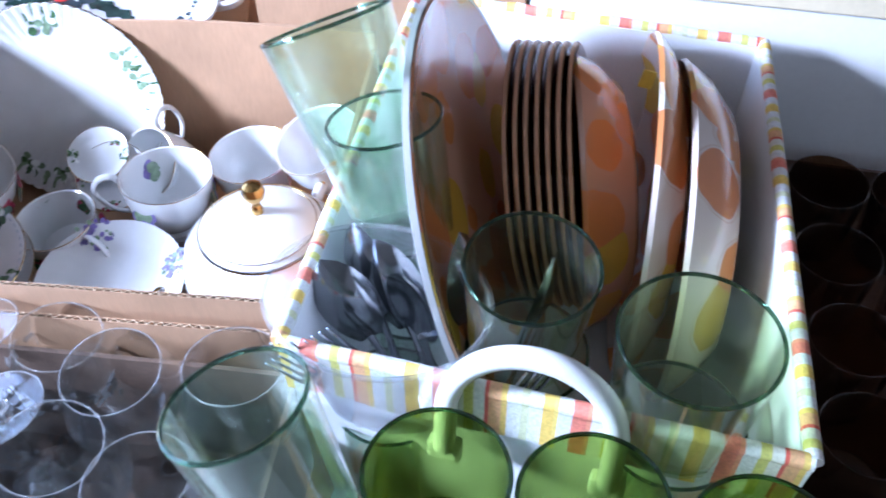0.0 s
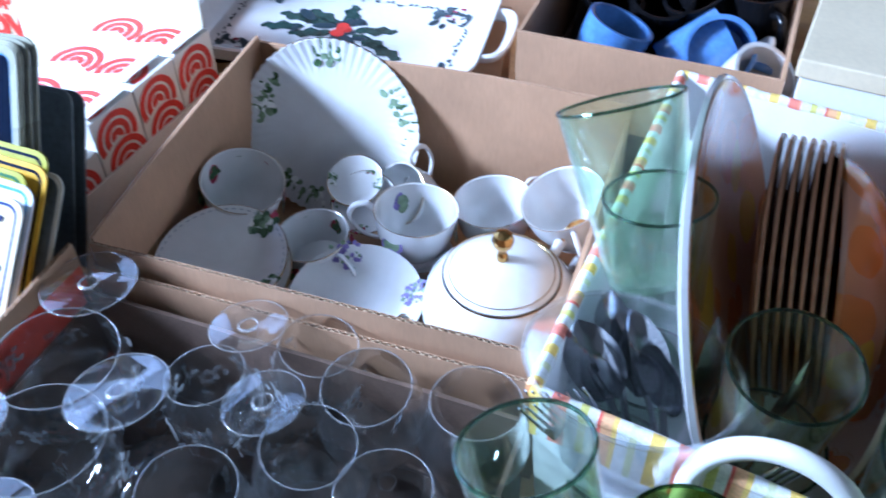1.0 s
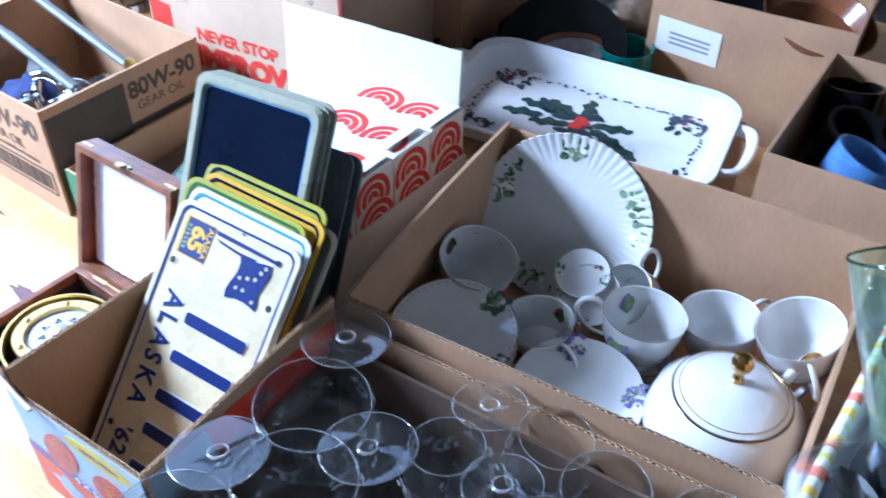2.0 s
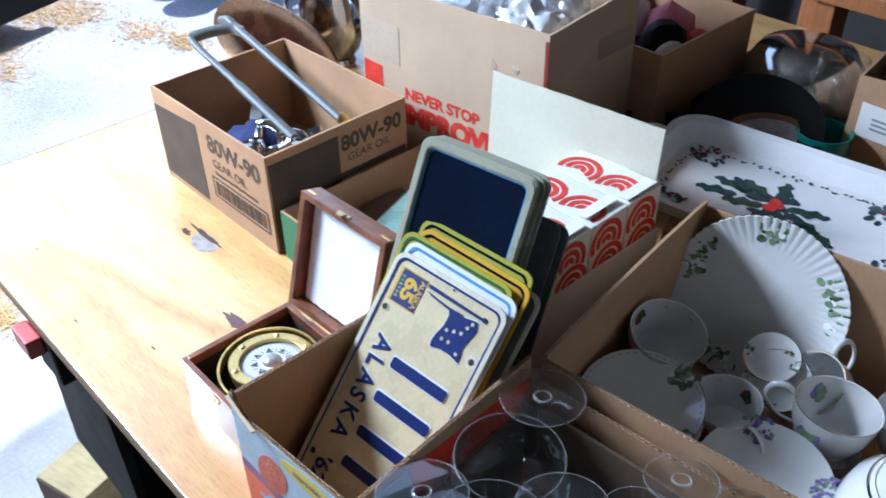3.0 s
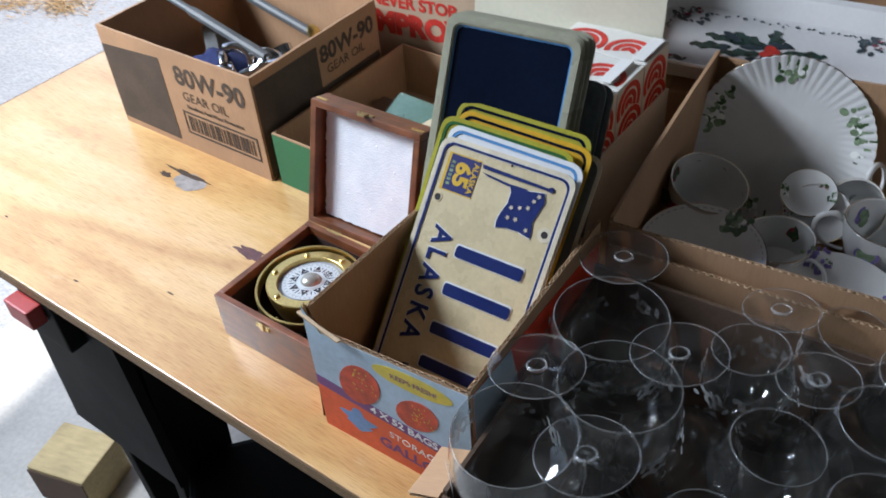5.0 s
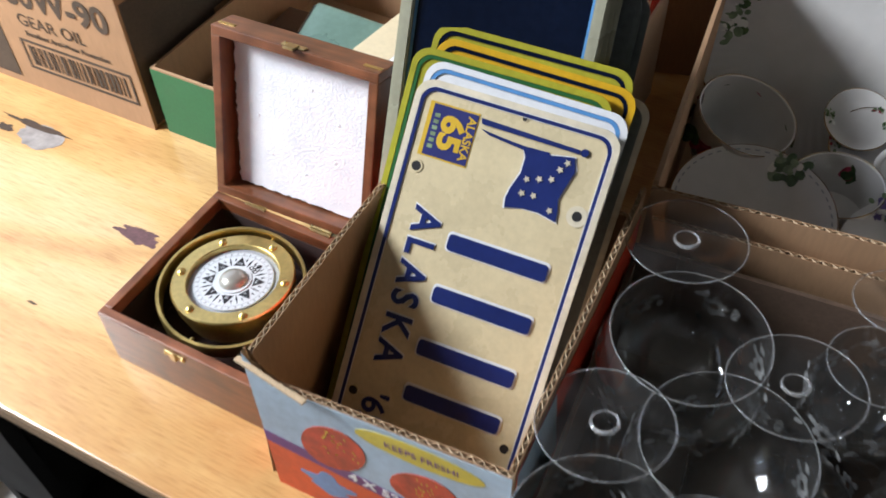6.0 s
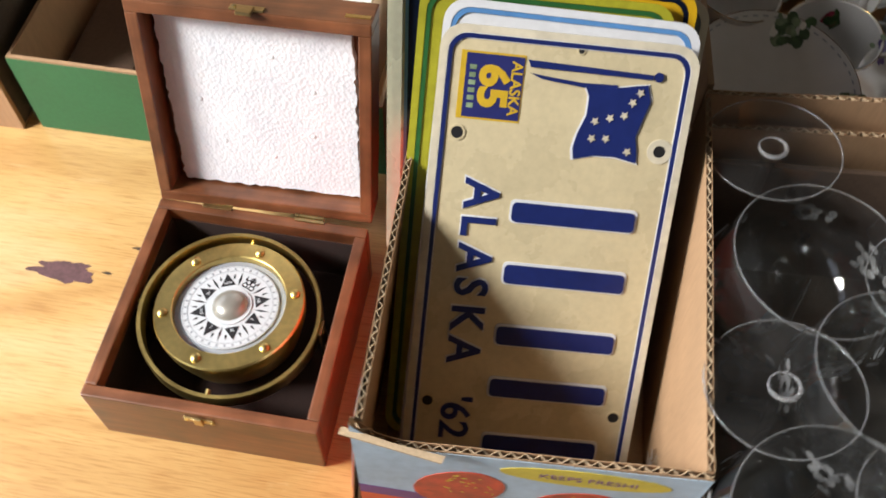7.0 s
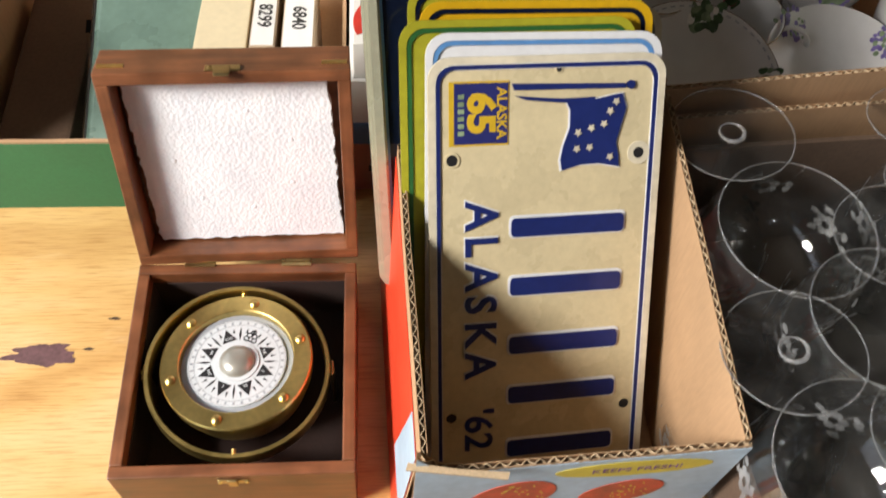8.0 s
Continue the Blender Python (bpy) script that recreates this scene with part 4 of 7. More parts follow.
def build_alaska_plate():
    root = blank_plate("licence_plate", basis(PC, PX, PY), PLATE_CREAM, PLATE_BLUE, PLATE_EDGE, "cream embossed licence plate with navy flag and bars")
    for x, y in ((-0.0893, -0.0610), (-0.0893, 0.0612), (0.0905, -0.062), (0.0912, 0.062), (-0.1437, 0.0062)):
        r = 0.0036 if x > -0.12 else 0.0017
        part("bolt_hole", slab_bm(circle(r, 20, x, y), 0.0006, 0.0009), INK, root, "dark bolt hole")
        part("hole_rim", ring_bm(circle(r * (2.1 if y > 0.05 and x < 0 else 1.35), 20, x, y), circle(r * 1.02, 20, x, y), 0.0006, 0.0012), PLATE_EDGE if y > 0.05 and x < 0 else PLATE_CREAM, root)
    for a, b in ((0.0090, 0.0098), (0.0148, 0.0160)):
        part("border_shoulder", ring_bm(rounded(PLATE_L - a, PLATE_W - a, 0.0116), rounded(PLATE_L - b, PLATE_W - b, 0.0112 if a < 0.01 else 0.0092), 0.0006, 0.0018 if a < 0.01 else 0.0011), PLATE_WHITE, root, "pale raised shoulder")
    # serial shown as plain embossed bars
    for x in (-0.0436, -0.003, 0.0392, 0.0765, 0.1180):
        out = rounded(0.0125, 0.076, 0.003, 3)
        part("number_bar", slab_bm([(x + a, 0.0155 + b) for a, b in out], 0.0006, 0.0021), PLATE_BLUE, root, "embossed navy bar")
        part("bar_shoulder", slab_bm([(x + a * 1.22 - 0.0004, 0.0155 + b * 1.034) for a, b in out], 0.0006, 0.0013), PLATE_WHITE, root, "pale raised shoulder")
    for x, ch in zip((-0.0528, -0.0325, -0.0112, 0.0082, 0.0292, 0.0520), "ALASKA"):
        text_part("letter", ch, 0.0295, PLATE_BLUE, root, pose(x, -0.0432, 0.0010), "embossed navy letter", depth=0.0007, bold=0.0007, wide=0.92)
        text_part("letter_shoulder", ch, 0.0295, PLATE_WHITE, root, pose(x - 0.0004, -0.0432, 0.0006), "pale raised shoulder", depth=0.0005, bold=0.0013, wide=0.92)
    text_part("year_mark", "'62", 0.0275, PLATE_BLUE, root, pose(0.1010, -0.0440, 0.0010), depth=0.0007, bold=0.0004)
    # state flag on its pole
    part("flag_pole", slab_bm([(-0.1358, -0.0238), (-0.1318, -0.0222), (-0.1312, 0.0500), (-0.1340, 0.0500)], 0.0006, 0.0019), PLATE_BLUE, root, "navy flag pole")
    part("pole_knob", slab_bm(circle(0.0028, 14, -0.1330, 0.0533), 0.0006, 0.0020), PLATE_BLUE, root)
    hoist = [(-0.1236, 0.0114), (-0.1180, 0.0143), (-0.1069, 0.0143), (-0.0957, 0.0104), (-0.0870, 0.0088), (-0.0802, 0.0100)]
    foot = [(-0.0833, 0.0220), (-0.0836, 0.0342), (-0.0809, 0.0480)]
    fly = [(-0.0887, 0.0472), (-0.0968, 0.0452), (-0.1080, 0.0480), (-0.1183, 0.0508), (-0.1278, 0.0478), (-0.1269, 0.0414), (-0.1243, 0.0287)]
    part("flag", slab_bm(hoist + foot + fly, 0.0006, 0.0018), PLATE_BLUE, root, "navy flag with raised stars")
    part("flag_edge", slab_bm([(x * 1.0 + (0.0009 if x > -0.1 else -0.0006), 0.0305 + (y - 0.0305) * 1.06) for x, y in hoist + foot + fly], 0.0006, 0.0011), PLATE_WHITE, root)
    part("flag_cord", slab_bm([(-0.1283, -0.0219), (-0.1255, -0.0148), (-0.1229, 0.0105), (-0.1244, 0.0300), (-0.1262, 0.0300), (-0.1256, 0.0104), (-0.1267, -0.0058)], 0.0006, 0.0017), PLATE_BLUE, root)
    for x, y in ((-0.1230, 0.0440), (-0.1170, 0.0403), (-0.1089, 0.0366), (-0.1066, 0.0283), (-0.1040, 0.0197), (-0.0936, 0.0192), (-0.0942, 0.0277), (-0.0875, 0.0416)):
        out = [((0.0027 if k % 2 == 0 else 0.0013) * math.cos(k * math.pi / 5) + x, (0.0027 if k % 2 == 0 else 0.0013) * math.sin(k * math.pi / 5) + y) for k in range(10)]
        part("star", slab_bm(out, 0.0018, 0.0024), PLATE_EDGE, root, "raised white star")
    # year sticker
    st = part("year_sticker", box_bm(-0.1378, -0.0980, -0.0630, -0.0252, 0.0006, 0.0009), STICKER_GOLD, root, "navy and gold year sticker")
    part("sticker_field", box_bm(-0.1366, -0.0992, -0.0598, -0.0258, 0.0009, 0.0011), STICKER_BLUE, st)
    text_part("sticker_year", "65", 0.0235, STICKER_GOLD, st, pose(-0.1180, -0.0435, 0.0012), depth=0.0001, bold=0.0010, wide=1.1)
    text_part("sticker_word", "ALASKA", 0.0088, STICKER_GOLD, st, pose(-0.1180, -0.0300, 0.0012), depth=0.0001, bold=0.0002)
    for k in range(6):
        x = -0.1300 + 0.0045 * k
        part("sticker_bar", box_bm(x, x + 0.0028, -0.0575, -0.0535, 0.0011, 0.0013), SAGE_INK, st)


build_alaska_plate()


def plate_at(up, side, back, tilt=0.0, yaw=0.0):
    """The front plate's pose, shifted up along its slope, to its side and back along its normal."""
    o = PC - PX * up + PY * side - PN * back
    return basis(o, PX, PY) @ pose(0, 0, 0, 0, tilt, yaw)


blank_plate("licence_plate", plate_at(0.013, -0.001, 0.012, 1, -0.6), PLATE_WHITE, PLATE_SKY, PLATE_WHITE, "white licence plate with a sky blue border")
blank_plate("licence_plate", plate_at(0.021, -0.014, 0.022, 2, 0.2), PLATE_LIME, PLATE_GREEN, PLATE_LIME, "yellow green licence plate with a green border")
blank_plate("licence_plate", plate_at(0.031, -0.002, 0.029, 2, -0.5), PLATE_YELLOW, PLATE_DARK, PLATE_YELLOW, "orange yellow licence plate with a dark border")
blank_plate("licence_plate", plate_at(0.042, -0.006, 0.0345, 2, 0.4), PLATE_LIME, PLATE_DARK, PLATE_LIME, "lime yellow licence plate with a dark border")
blank_plate("licence_plate", plate_at(0.026, 0.010, 0.0385, 2, 0.0), PLATE_GREY, PLATE_GREY, PLATE_EDGE, "grey backed licence plate in the stack")


def build_tall_plates():
    """Dark plates standing taller behind the others."""
    x = Vector((0.141, 0.029, 0.009)).normalized()
    down = Vector((0.05, -0.45, -0.945)).normalized()
    root = None
    tl = Vector((0.457, 0.6077, 1.0818))
    for k in range(3):
        o = tl + x * 0.0745 + down * 0.1525 + Vector((0.004 * k, 0.010 + 0.009 * k, -0.052 - 0.007 * k) if k else (0, 0, 0))
        if k == 0:
            root = blank_plate("licence_plate", basis(o, down, x), PLATE_DARK, PLATE_FRAME, PLATE_FRAME, "dark glossy licence plate standing tallest")
            for j in (1, 2):
                blank_plate("licence_plate", basis(o + Vector((0.002, 0.0065, -0.001)) * j, down, x), PLATE_GREY, PLATE_FRAME, PLATE_FRAME, "dark licence plate standing close behind the tallest")
            for a, b, z in ((0.003, 0.022, 0.0034), (0.0065, 0.0185, 0.0046), (0.022, 0.026, 0.0016)):
                part("raised_frame", ring_bm(rounded(PLATE_L - a, PLATE_W - a, 0.014 - a / 4), rounded(PLATE_L - b, PLATE_W - b, 0.014 - b / 4), 0.0006, z), PLATE_FRAME if a < 0.02 else PLATE_SKY, root, "rounded cream frame" if a < 0.02 else "thin blue line")
        else:
            blank_plate("licence_plate", basis(o + x * 0.011, down, x), PLATE_GREY, PLATE_GREY, PLATE_GREY, "grey painted licence plate in the back stack")


build_tall_plates()


# ---- china in its carton ----
def build_dish_box():
    made = carton("china_box", "open kraft carton packed with floral china", 0.652, 1.094, 0.594, 0.938, 0.75, 0.175, KRAFT, rz=5.5, inside=KRAFT_IN,
                  fluted=("front_panel",), heights={"front_panel": lambda s: 0.172 + 0.004 * s, "left_panel": lambda s: 0.198 - 0.022 * s + 0.004 * math.sin(3 * s), "back_panel": lambda s: 0.194 + 0.004 * math.sin(5 * s)}, seed=5.0, n=20)
    front = made["front_panel"]
    part("folded_flap", panel_bm(0.43, 0.150, 0.004, 16, seed=9.0, gap=True), KRAFT, front, "flap folded down outside", at=pose(0.0, -0.008, 0.004, 2.0, 0, 0))
    part("corrugated_edge", flute_bm(0.43, 0.150, 0.004, seed=9.0), FLUTE, front, at=pose(0.0, -0.008, 0.004, 2.0, 0, 0))
    part("crease", box_bm(0.052, 0.054, -0.0026, -0.0021, 0.02, 0.17), DARK_BROWN_SHADE, made["back_panel"])


build_dish_box()


def dish_profile(r, rim_up, foot, t=0.003):
    return [(0, 0.003), (foot * 0.85, 0.003), (foot * 0.9, 0.0), (foot, 0.0), (foot * 1.05, 0.004), (r * 0.72, rim_up * 0.45), (r, rim_up), (r * 1.002, rim_up + t * 0.5), (r * 0.995, rim_up + t), (r * 0.72, rim_up * 0.45 + t), (foot * 1.05, 0.004 + t), (0, 0.003 + t)]


def saucer(name, m, r, label, rng, inks, category="saucer", scallop=0, sprays=3, rim_up=0.018, spread=0.011, count=14, gilt=True, start=0, step=None, big=0.006, angles=None):
    root = thing(name, m, label, category)
    foot = r * 0.55
    part("dish", lathe_bm(dish_profile(r, rim_up, foot), 240 if scallop else 72, scallop, 0.009, r * 0.93, 0.0026 if scallop else 0.0), CHINA, root, smooth=True)
    if gilt:
        part("gilt_rim", tube_bm([(r * (1 + (0.009 * (abs(math.sin(a * scallop / 2)) - 0.5) if scallop else 0)) * math.cos(a), r * (1 + (0.009 * (abs(math.sin(a * scallop / 2)) - 0.5) if scallop else 0)) * math.sin(a), rim_up + 0.0022) for a in (2 * math.pi * k / 96 for k in range(96))], 0.0008, 6, closed=True), GOLD, root, "thin gilt edge", smooth=True)
    slope = math.degrees(math.atan2(rim_up * 0.55, r * 0.28))
    for k in range(len(angles) if angles else sprays):
        a = angles[k] if angles else start + (step or 360 / sprays) * k
        for ink, share in inks:
            spray_on(rng, max(2, int(count * share)), spread, big, r * 0.84, a, rim_up * 0.45 + rim_up * 0.55 * 0.43 + 0.0036, root, ink, tilt=slope, squash=1.5)
    return root


def cup_profile(r, h, t=0.0022):
    return [(0, 0.002), (r * 0.45, 0.002), (r * 0.50, 0.0), (r * 0.54, 0.0), (r * 0.52, 0.006), (r * 0.78, h * 0.30), (r * 0.93, h * 0.62), (r, h), (r - t * 0.3, h + 0.001), (r - t, h), (r * 0.93 - t, h * 0.62), (r * 0.78 - t, h * 0.30), (r * 0.45, 0.010), (0, 0.009)]


def bloom(rng, inks, parent, m):
    """One printed flower with a few leaves beside it."""
    part("flower_print", spray_bm(rng, 13, 0.0050, 0.0110, wide=0.55), inks[0][0], parent, at=m @ pose(0, 0.004, 0))
    part("leaf_print", spray_bm(rng, 6, 0.0065, 0.0130, wide=0.42), inks[1][0], parent, at=m @ pose(-0.001, -0.007, 0.0002))


def cup(name, m, r, h, label, rng, inks, handle=0.0, inside_spot=None, outside=3):
    root = thing(name, m, label, "teacup")
    part("bowl", lathe_bm(cup_profile(r, h), 64), CHINA, root, smooth=True)
    part("gilt_rim", tube_bm([(r * 0.99 * math.cos(a), r * 0.99 * math.sin(a), h + 0.0006) for a in (2 * math.pi * k / 64 for k in range(64))], 0.0005, 6, closed=True), GOLD, root, "worn gilt rim", smooth=True)
    loop = [(r * 0.95, 0, h * 0.86), (r * 1.18, 0, h * 0.98), (r * 1.48, 0, h * 0.90), (r * 1.60, 0, h * 0.68), (r * 1.45, 0, h * 0.45), (r * 1.18, 0, h * 0.30), (r * 0.80, 0, h * 0.26)]
    fine = smooth_line(loop, 5)
    part("handle", tube_bm(fine, 0.0034, 10, flat=0.7), CHINA, root, "curled china handle", at=pose(0, 0, 0, 0, 0, handle), smooth=True)
    if inside_spot is not None:
        bloom(rng, inks, root, pose(0, 0, 0, 0, 0, inside_spot) @ pose(r * 0.90, 0, h * 0.74, 0, -78, 0))
    for k in range(outside):
        bloom(rng, inks, root, pose(0, 0, 0, 0, 0, 360 / outside * k + 20) @ pose(r * 0.957, 0, h * 0.62, 0, 80, 0))
    return root


def smooth_line(points, steps):
    """A smooth line through the points."""
    pts = [Vector(p) for p in points]
    out = []
    for i in range(len(pts) - 1):
        a, b, c, d = pts[max(i - 1, 0)], pts[i], pts[i + 1], pts[min(i + 2, len(pts) - 1)]
        for k in range(steps):
            s = k / steps
            out.append(0.5 * ((2 * b) + (c - a) * s + (2 * a - 5 * b + 4 * c - d) * s * s + (3 * b - a - 3 * c + d) * s ** 3))
    return out + [pts[-1]]


def facing(o, normal, up=(0, 0, 1)):
    """The pose at o whose z axis points along normal."""
    z = Vector(normal).normalized()
    x = Vector(up).cross(z).normalized()
    y = z.cross(x)
    return Matrix(((x.x, y.x, z.x, o[0]), (x.y, y.y, z.y, o[1]), (x.z, y.z, z.z, o[2]), (0, 0, 0, 1)))


def build_china():
    rng = random.Random(11)
    greens = [(SAGE_INK, 0.8), (LEAF_INK, 1.0), (PETAL_INK, 0.3)]
    roses = [(ROSE_INK, 0.8), (LEAF_INK, 0.6)]
    leaf_inks = [(SAGE_INK, 0.9), (LEAF_INK, 0.5), (PETAL_INK, 0.45)]
    violets = [(VIOLET_INK, 1.0), (SAGE_INK, 0.4)]
    # luncheon plate leaning on the back of the carton
    saucer("dinner_plate", facing((0.739, 0.900, 0.855), (0.20, -0.92, 0.33)), 0.108, "scalloped white plate with green flower sprays", rng, leaf_inks, "plate", scallop=60, sprays=4, rim_up=0.013, spread=0.0105, count=8, big=0.0098, angles=(94, 86, 34, 22, 10, 148, 160, 172, 232, 246, 260))
    cup("teacup", pose(0.688, 0.766, 0.804, 8, 14, 10), 0.0465, 0.066, "rose painted white teacup in the carton", rng, roses, handle=-50, inside_spot=165, outside=7)
    cup("teacup", pose(0.801, 0.748, 0.778, 4, -4, 0), 0.041, 0.056, "low white teacup with a flower inside", rng, roses, handle=-20, inside_spot=80)
    cup("teacup", pose(0.893, 0.799, 0.794, -3, 2, 0), 0.046, 0.064, "white teacup with a violet inside", rng, violets, handle=195, inside_spot=140)
    cup("teacup", pose(0.963, 0.867, 0.780, 2, -4, 0), 0.045, 0.062, "plain white teacup with a gilt rim", rng, violets, handle=62, outside=2)
    cup("teacup", pose(1.058, 0.862, 0.829, 12, -16, 0), 0.045, 0.062, "tilted white teacup beside the teapot", rng, roses, handle=-60, outside=2)
    cup("teacup", pose(0.868, 0.890, 0.790, 20, -48, 40), 0.038, 0.060, "white teacup lying on its side", rng, violets, handle=30, outside=0)
    cup("teacup", pose(0.897, 0.806, 0.757, 0, 0, 30), 0.036, 0.036, "white teacup under another cup", rng, violets, handle=200, outside=0)
    front = saucer("saucer", facing((0.738, 0.666, 0.830), (0.06, -0.16, 0.98)), 0.069, "white saucer with green sprays and a dashed rim", rng, greens, spread=0.009, count=11, big=0.0105, angles=(55, 200, 330))
    part("dashed_rim_print", joined(*[moved(box_bm(-0.0006, 0.0006, -0.0021, 0.0021, 0.0, 0.0004), pose(0, 0, 0, 0, 0, 7.5 * k) @ pose(0.0650, 0, 0.0192, 0, -27, 0)) for k in range(48)]), SLATE, front, "dark dashed rim line")
    saucer("saucer", facing((0.738, 0.668, 0.810), (0.06, -0.14, 0.98)), 0.069, "white saucer underneath another saucer", rng, greens, sprays=0)
    saucer("saucer", facing((0.880, 0.690, 0.806), (0.04, -0.13, 0.98)), 0.070, "white saucer with violet bouquets", rng, violets, spread=0.014, count=34, gilt=False, big=0.0055, angles=(15, 205, 110))
    saucer("saucer", facing((0.815, 0.832, 0.812), (0.1, -0.5, 0.86)), 0.038, "small white saucer between the cups", rng, roses + [(SAGE_INK, 0.6)], sprays=4, spread=0.006, count=12, rim_up=0.009, big=0.004)
    saucer("saucer", facing((0.797, 0.844, 0.828), (0.10, -0.40, 0.91)), 0.032, "chipped white dish before the plate", rng, greens, sprays=2, spread=0.005, count=8, rim_up=0.008, big=0.004)
    # teapot
    pot = thing("teapot", pose(1.018, 0.742, 0.755) @ Matrix.Diagonal((0.90, 0.90, 1.06, 1.0)), "white teapot with gilt knob and gold lines", "teapot")
    part("body", lathe_bm([(0, 0.002), (0.045, 0.002), (0.048, 0.0), (0.052, 0.0), (0.050, 0.005), (0.074, 0.022), (0.087, 0.048), (0.089, 0.066), (0.082, 0.088), (0.069, 0.102), (0.064, 0.106), (0.0625, 0.104), (0.066, 0.098), (0.078, 0.085), (0.084, 0.066), (0.080, 0.046), (0.066, 0.022), (0, 0.010)], 72), CHINA, pot, smooth=True)
    part("gold_line", tube_bm([(0.0648 * math.cos(a), 0.0648 * math.sin(a), 0.1062) for a in (2 * math.pi * k / 64 for k in range(64))], 0.0006, 6, closed=True), GOLD, pot, smooth=True)
    lid = part("lid", lathe_bm([(0.062, 0.1055), (0.0625, 0.1075), (0.058, 0.110), (0.045, 0.117), (0.025, 0.1225), (0.012, 0.1245), (0.0, 0.125)], 64), CHINA, pot, "domed white lid", smooth=True)
    part("gold_line", tube_bm([(0.0575 * math.cos(a), 0.0575 * math.sin(a), 0.1108) for a in (2 * math.pi * k / 64 for k in range(64))], 0.0004, 6, closed=True), GOLD, lid, smooth=True)
    part("knob", lathe_bm([(0.006, 0.124), (0.0062, 0.130), (0.0045, 0.134), (0.006, 0.138), (0.0105, 0.143), (0.0118, 0.149), (0.0095, 0.155), (0.0045, 0.158), (0, 0.1585)], 24), GOLD, lid, "gilt finial knob", smooth=True)
    part("spout", tube_bm(smooth_line([(-0.050, -0.058, 0.045), (-0.060, -0.072, 0.056), (-0.068, -0.083, 0.072), (-0.074, -0.092, 0.090)], 5), [0.019 - 0.011 * k / 15 for k in range(16)], 14, cap=False), CHINA, pot, smooth=True)
    part("spout_tip", tube_bm([(-0.0735, -0.0912, 0.0885), (-0.0750, -0.0935, 0.0925)], 0.0090, 14, cap=False), GOLD, pot, "gilt spout tip", smooth=True)
    hl = smooth_line([(0.036, 0.066, 0.092), (0.046, 0.092, 0.108), (0.056, 0.116, 0.100), (0.060, 0.126, 0.076), (0.052, 0.112, 0.050), (0.040, 0.080, 0.040)], 6)
    handle = part("handle", tube_bm(hl, 0.0065, 12, flat=0.75), CHINA, pot, "looped china handle", smooth=True)
    part("gilt_stripe", tube_bm([p + Vector((0.0, 0.0, 0.0038)) for p in hl[3:14]], 0.0042, 8), GOLD, handle, smooth=True)


build_china()


# ---- stemware carton ----
FLAP_X = 0.125


def build_glass_box():
    # Panels are coloured dark for the shade inside; only the flap keeps its tan.
    made = carton("stemware_box", "open carton full of stemmed glasses, inside shade in its card colour", 0.681, 1.115, 0.262, 0.566, 0.75, 0.125, DARK_BROWN_SHADE, rz=4.0, seed=7.0,
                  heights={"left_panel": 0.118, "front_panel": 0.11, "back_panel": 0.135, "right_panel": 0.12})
    part("open_flap", panel_bm(0.055, 0.036, 0.004, 8, seed=3.0, gap=True), KRAFT_IN, made["left_panel"], "tan flap hanging outward", at=pose(FLAP_X, -0.004, 0.108, 116, 0, 0))
    part("corrugated_edge", flute_bm(0.055, 0.036, 0.004, seed=3.0), FLUTE, made["left_panel"], at=pose(FLAP_X, -0.004, 0.108, 116, 0, 0))


build_glass_box()


def goblet_bms(rim, belly, h, foot, bowl):
    """Foot, stem and hollow bowl of a stemmed glass standing on z = 0."""
    z0 = h - bowl
    t = 0.0011
    base = lathe_bm([(0, 0.0), (foot * 0.9, 0.0), (foot, 0.0006), (foot, 0.0014), (foot * 0.55, 0.0030), (0.0075, 0.0060)], 56)
    stem = lathe_bm([(0.0075, 0.0062), (0.0046, 0.012), (0.0035, z0 * 0.6), (0.0046, z0 - 0.004), (0.0085, z0 - 0.0004)], 24)
    shape = [(0.34, 0.05), (0.62, 0.14), (0.85, 0.28), (0.97, 0.44), (1.0, 0.58)]
    side = [(belly * a, z0 + bowl * b) for a, b in shape] + [(belly + (rim - belly) * 0.35, z0 + bowl * 0.76), (rim, h)]
    inner = [(r - t, z) for r, z in reversed(side)]
    cup_ = lathe_bm([(0, z0 - 0.0002), (0.0085, z0), (0.013, z0 + 0.002)] + side + inner + [(0.010, z0 + 0.006), (0, z0 + 0.004)], 56)
    lip = tube_bm([((rim - t / 2) * math.cos(a), (rim - t / 2) * math.sin(a), h + 0.0004) for a in (2 * math.pi * k / 64 for k in range(64))], 0.0006, 8, closed=True)
    hub = tube_bm([(0.0084 * math.cos(a), 0.0084 * math.sin(a), 0.0006) for a in (2 * math.pi * k / 24 for k in range(24))], [0.0011 + 0.0005 * math.sin(2 * math.pi * k / 24) for k in range(24)], 8, closed=True)
    edge = joined(tube_bm([(foot * math.cos(a), foot * math.sin(a), 0.0010) for a in (2 * math.pi * k / 64 for k in range(64))], 0.0006, 8, closed=True))
    return base, stem, cup_, lip, edge, hub


GOBLETS = {}


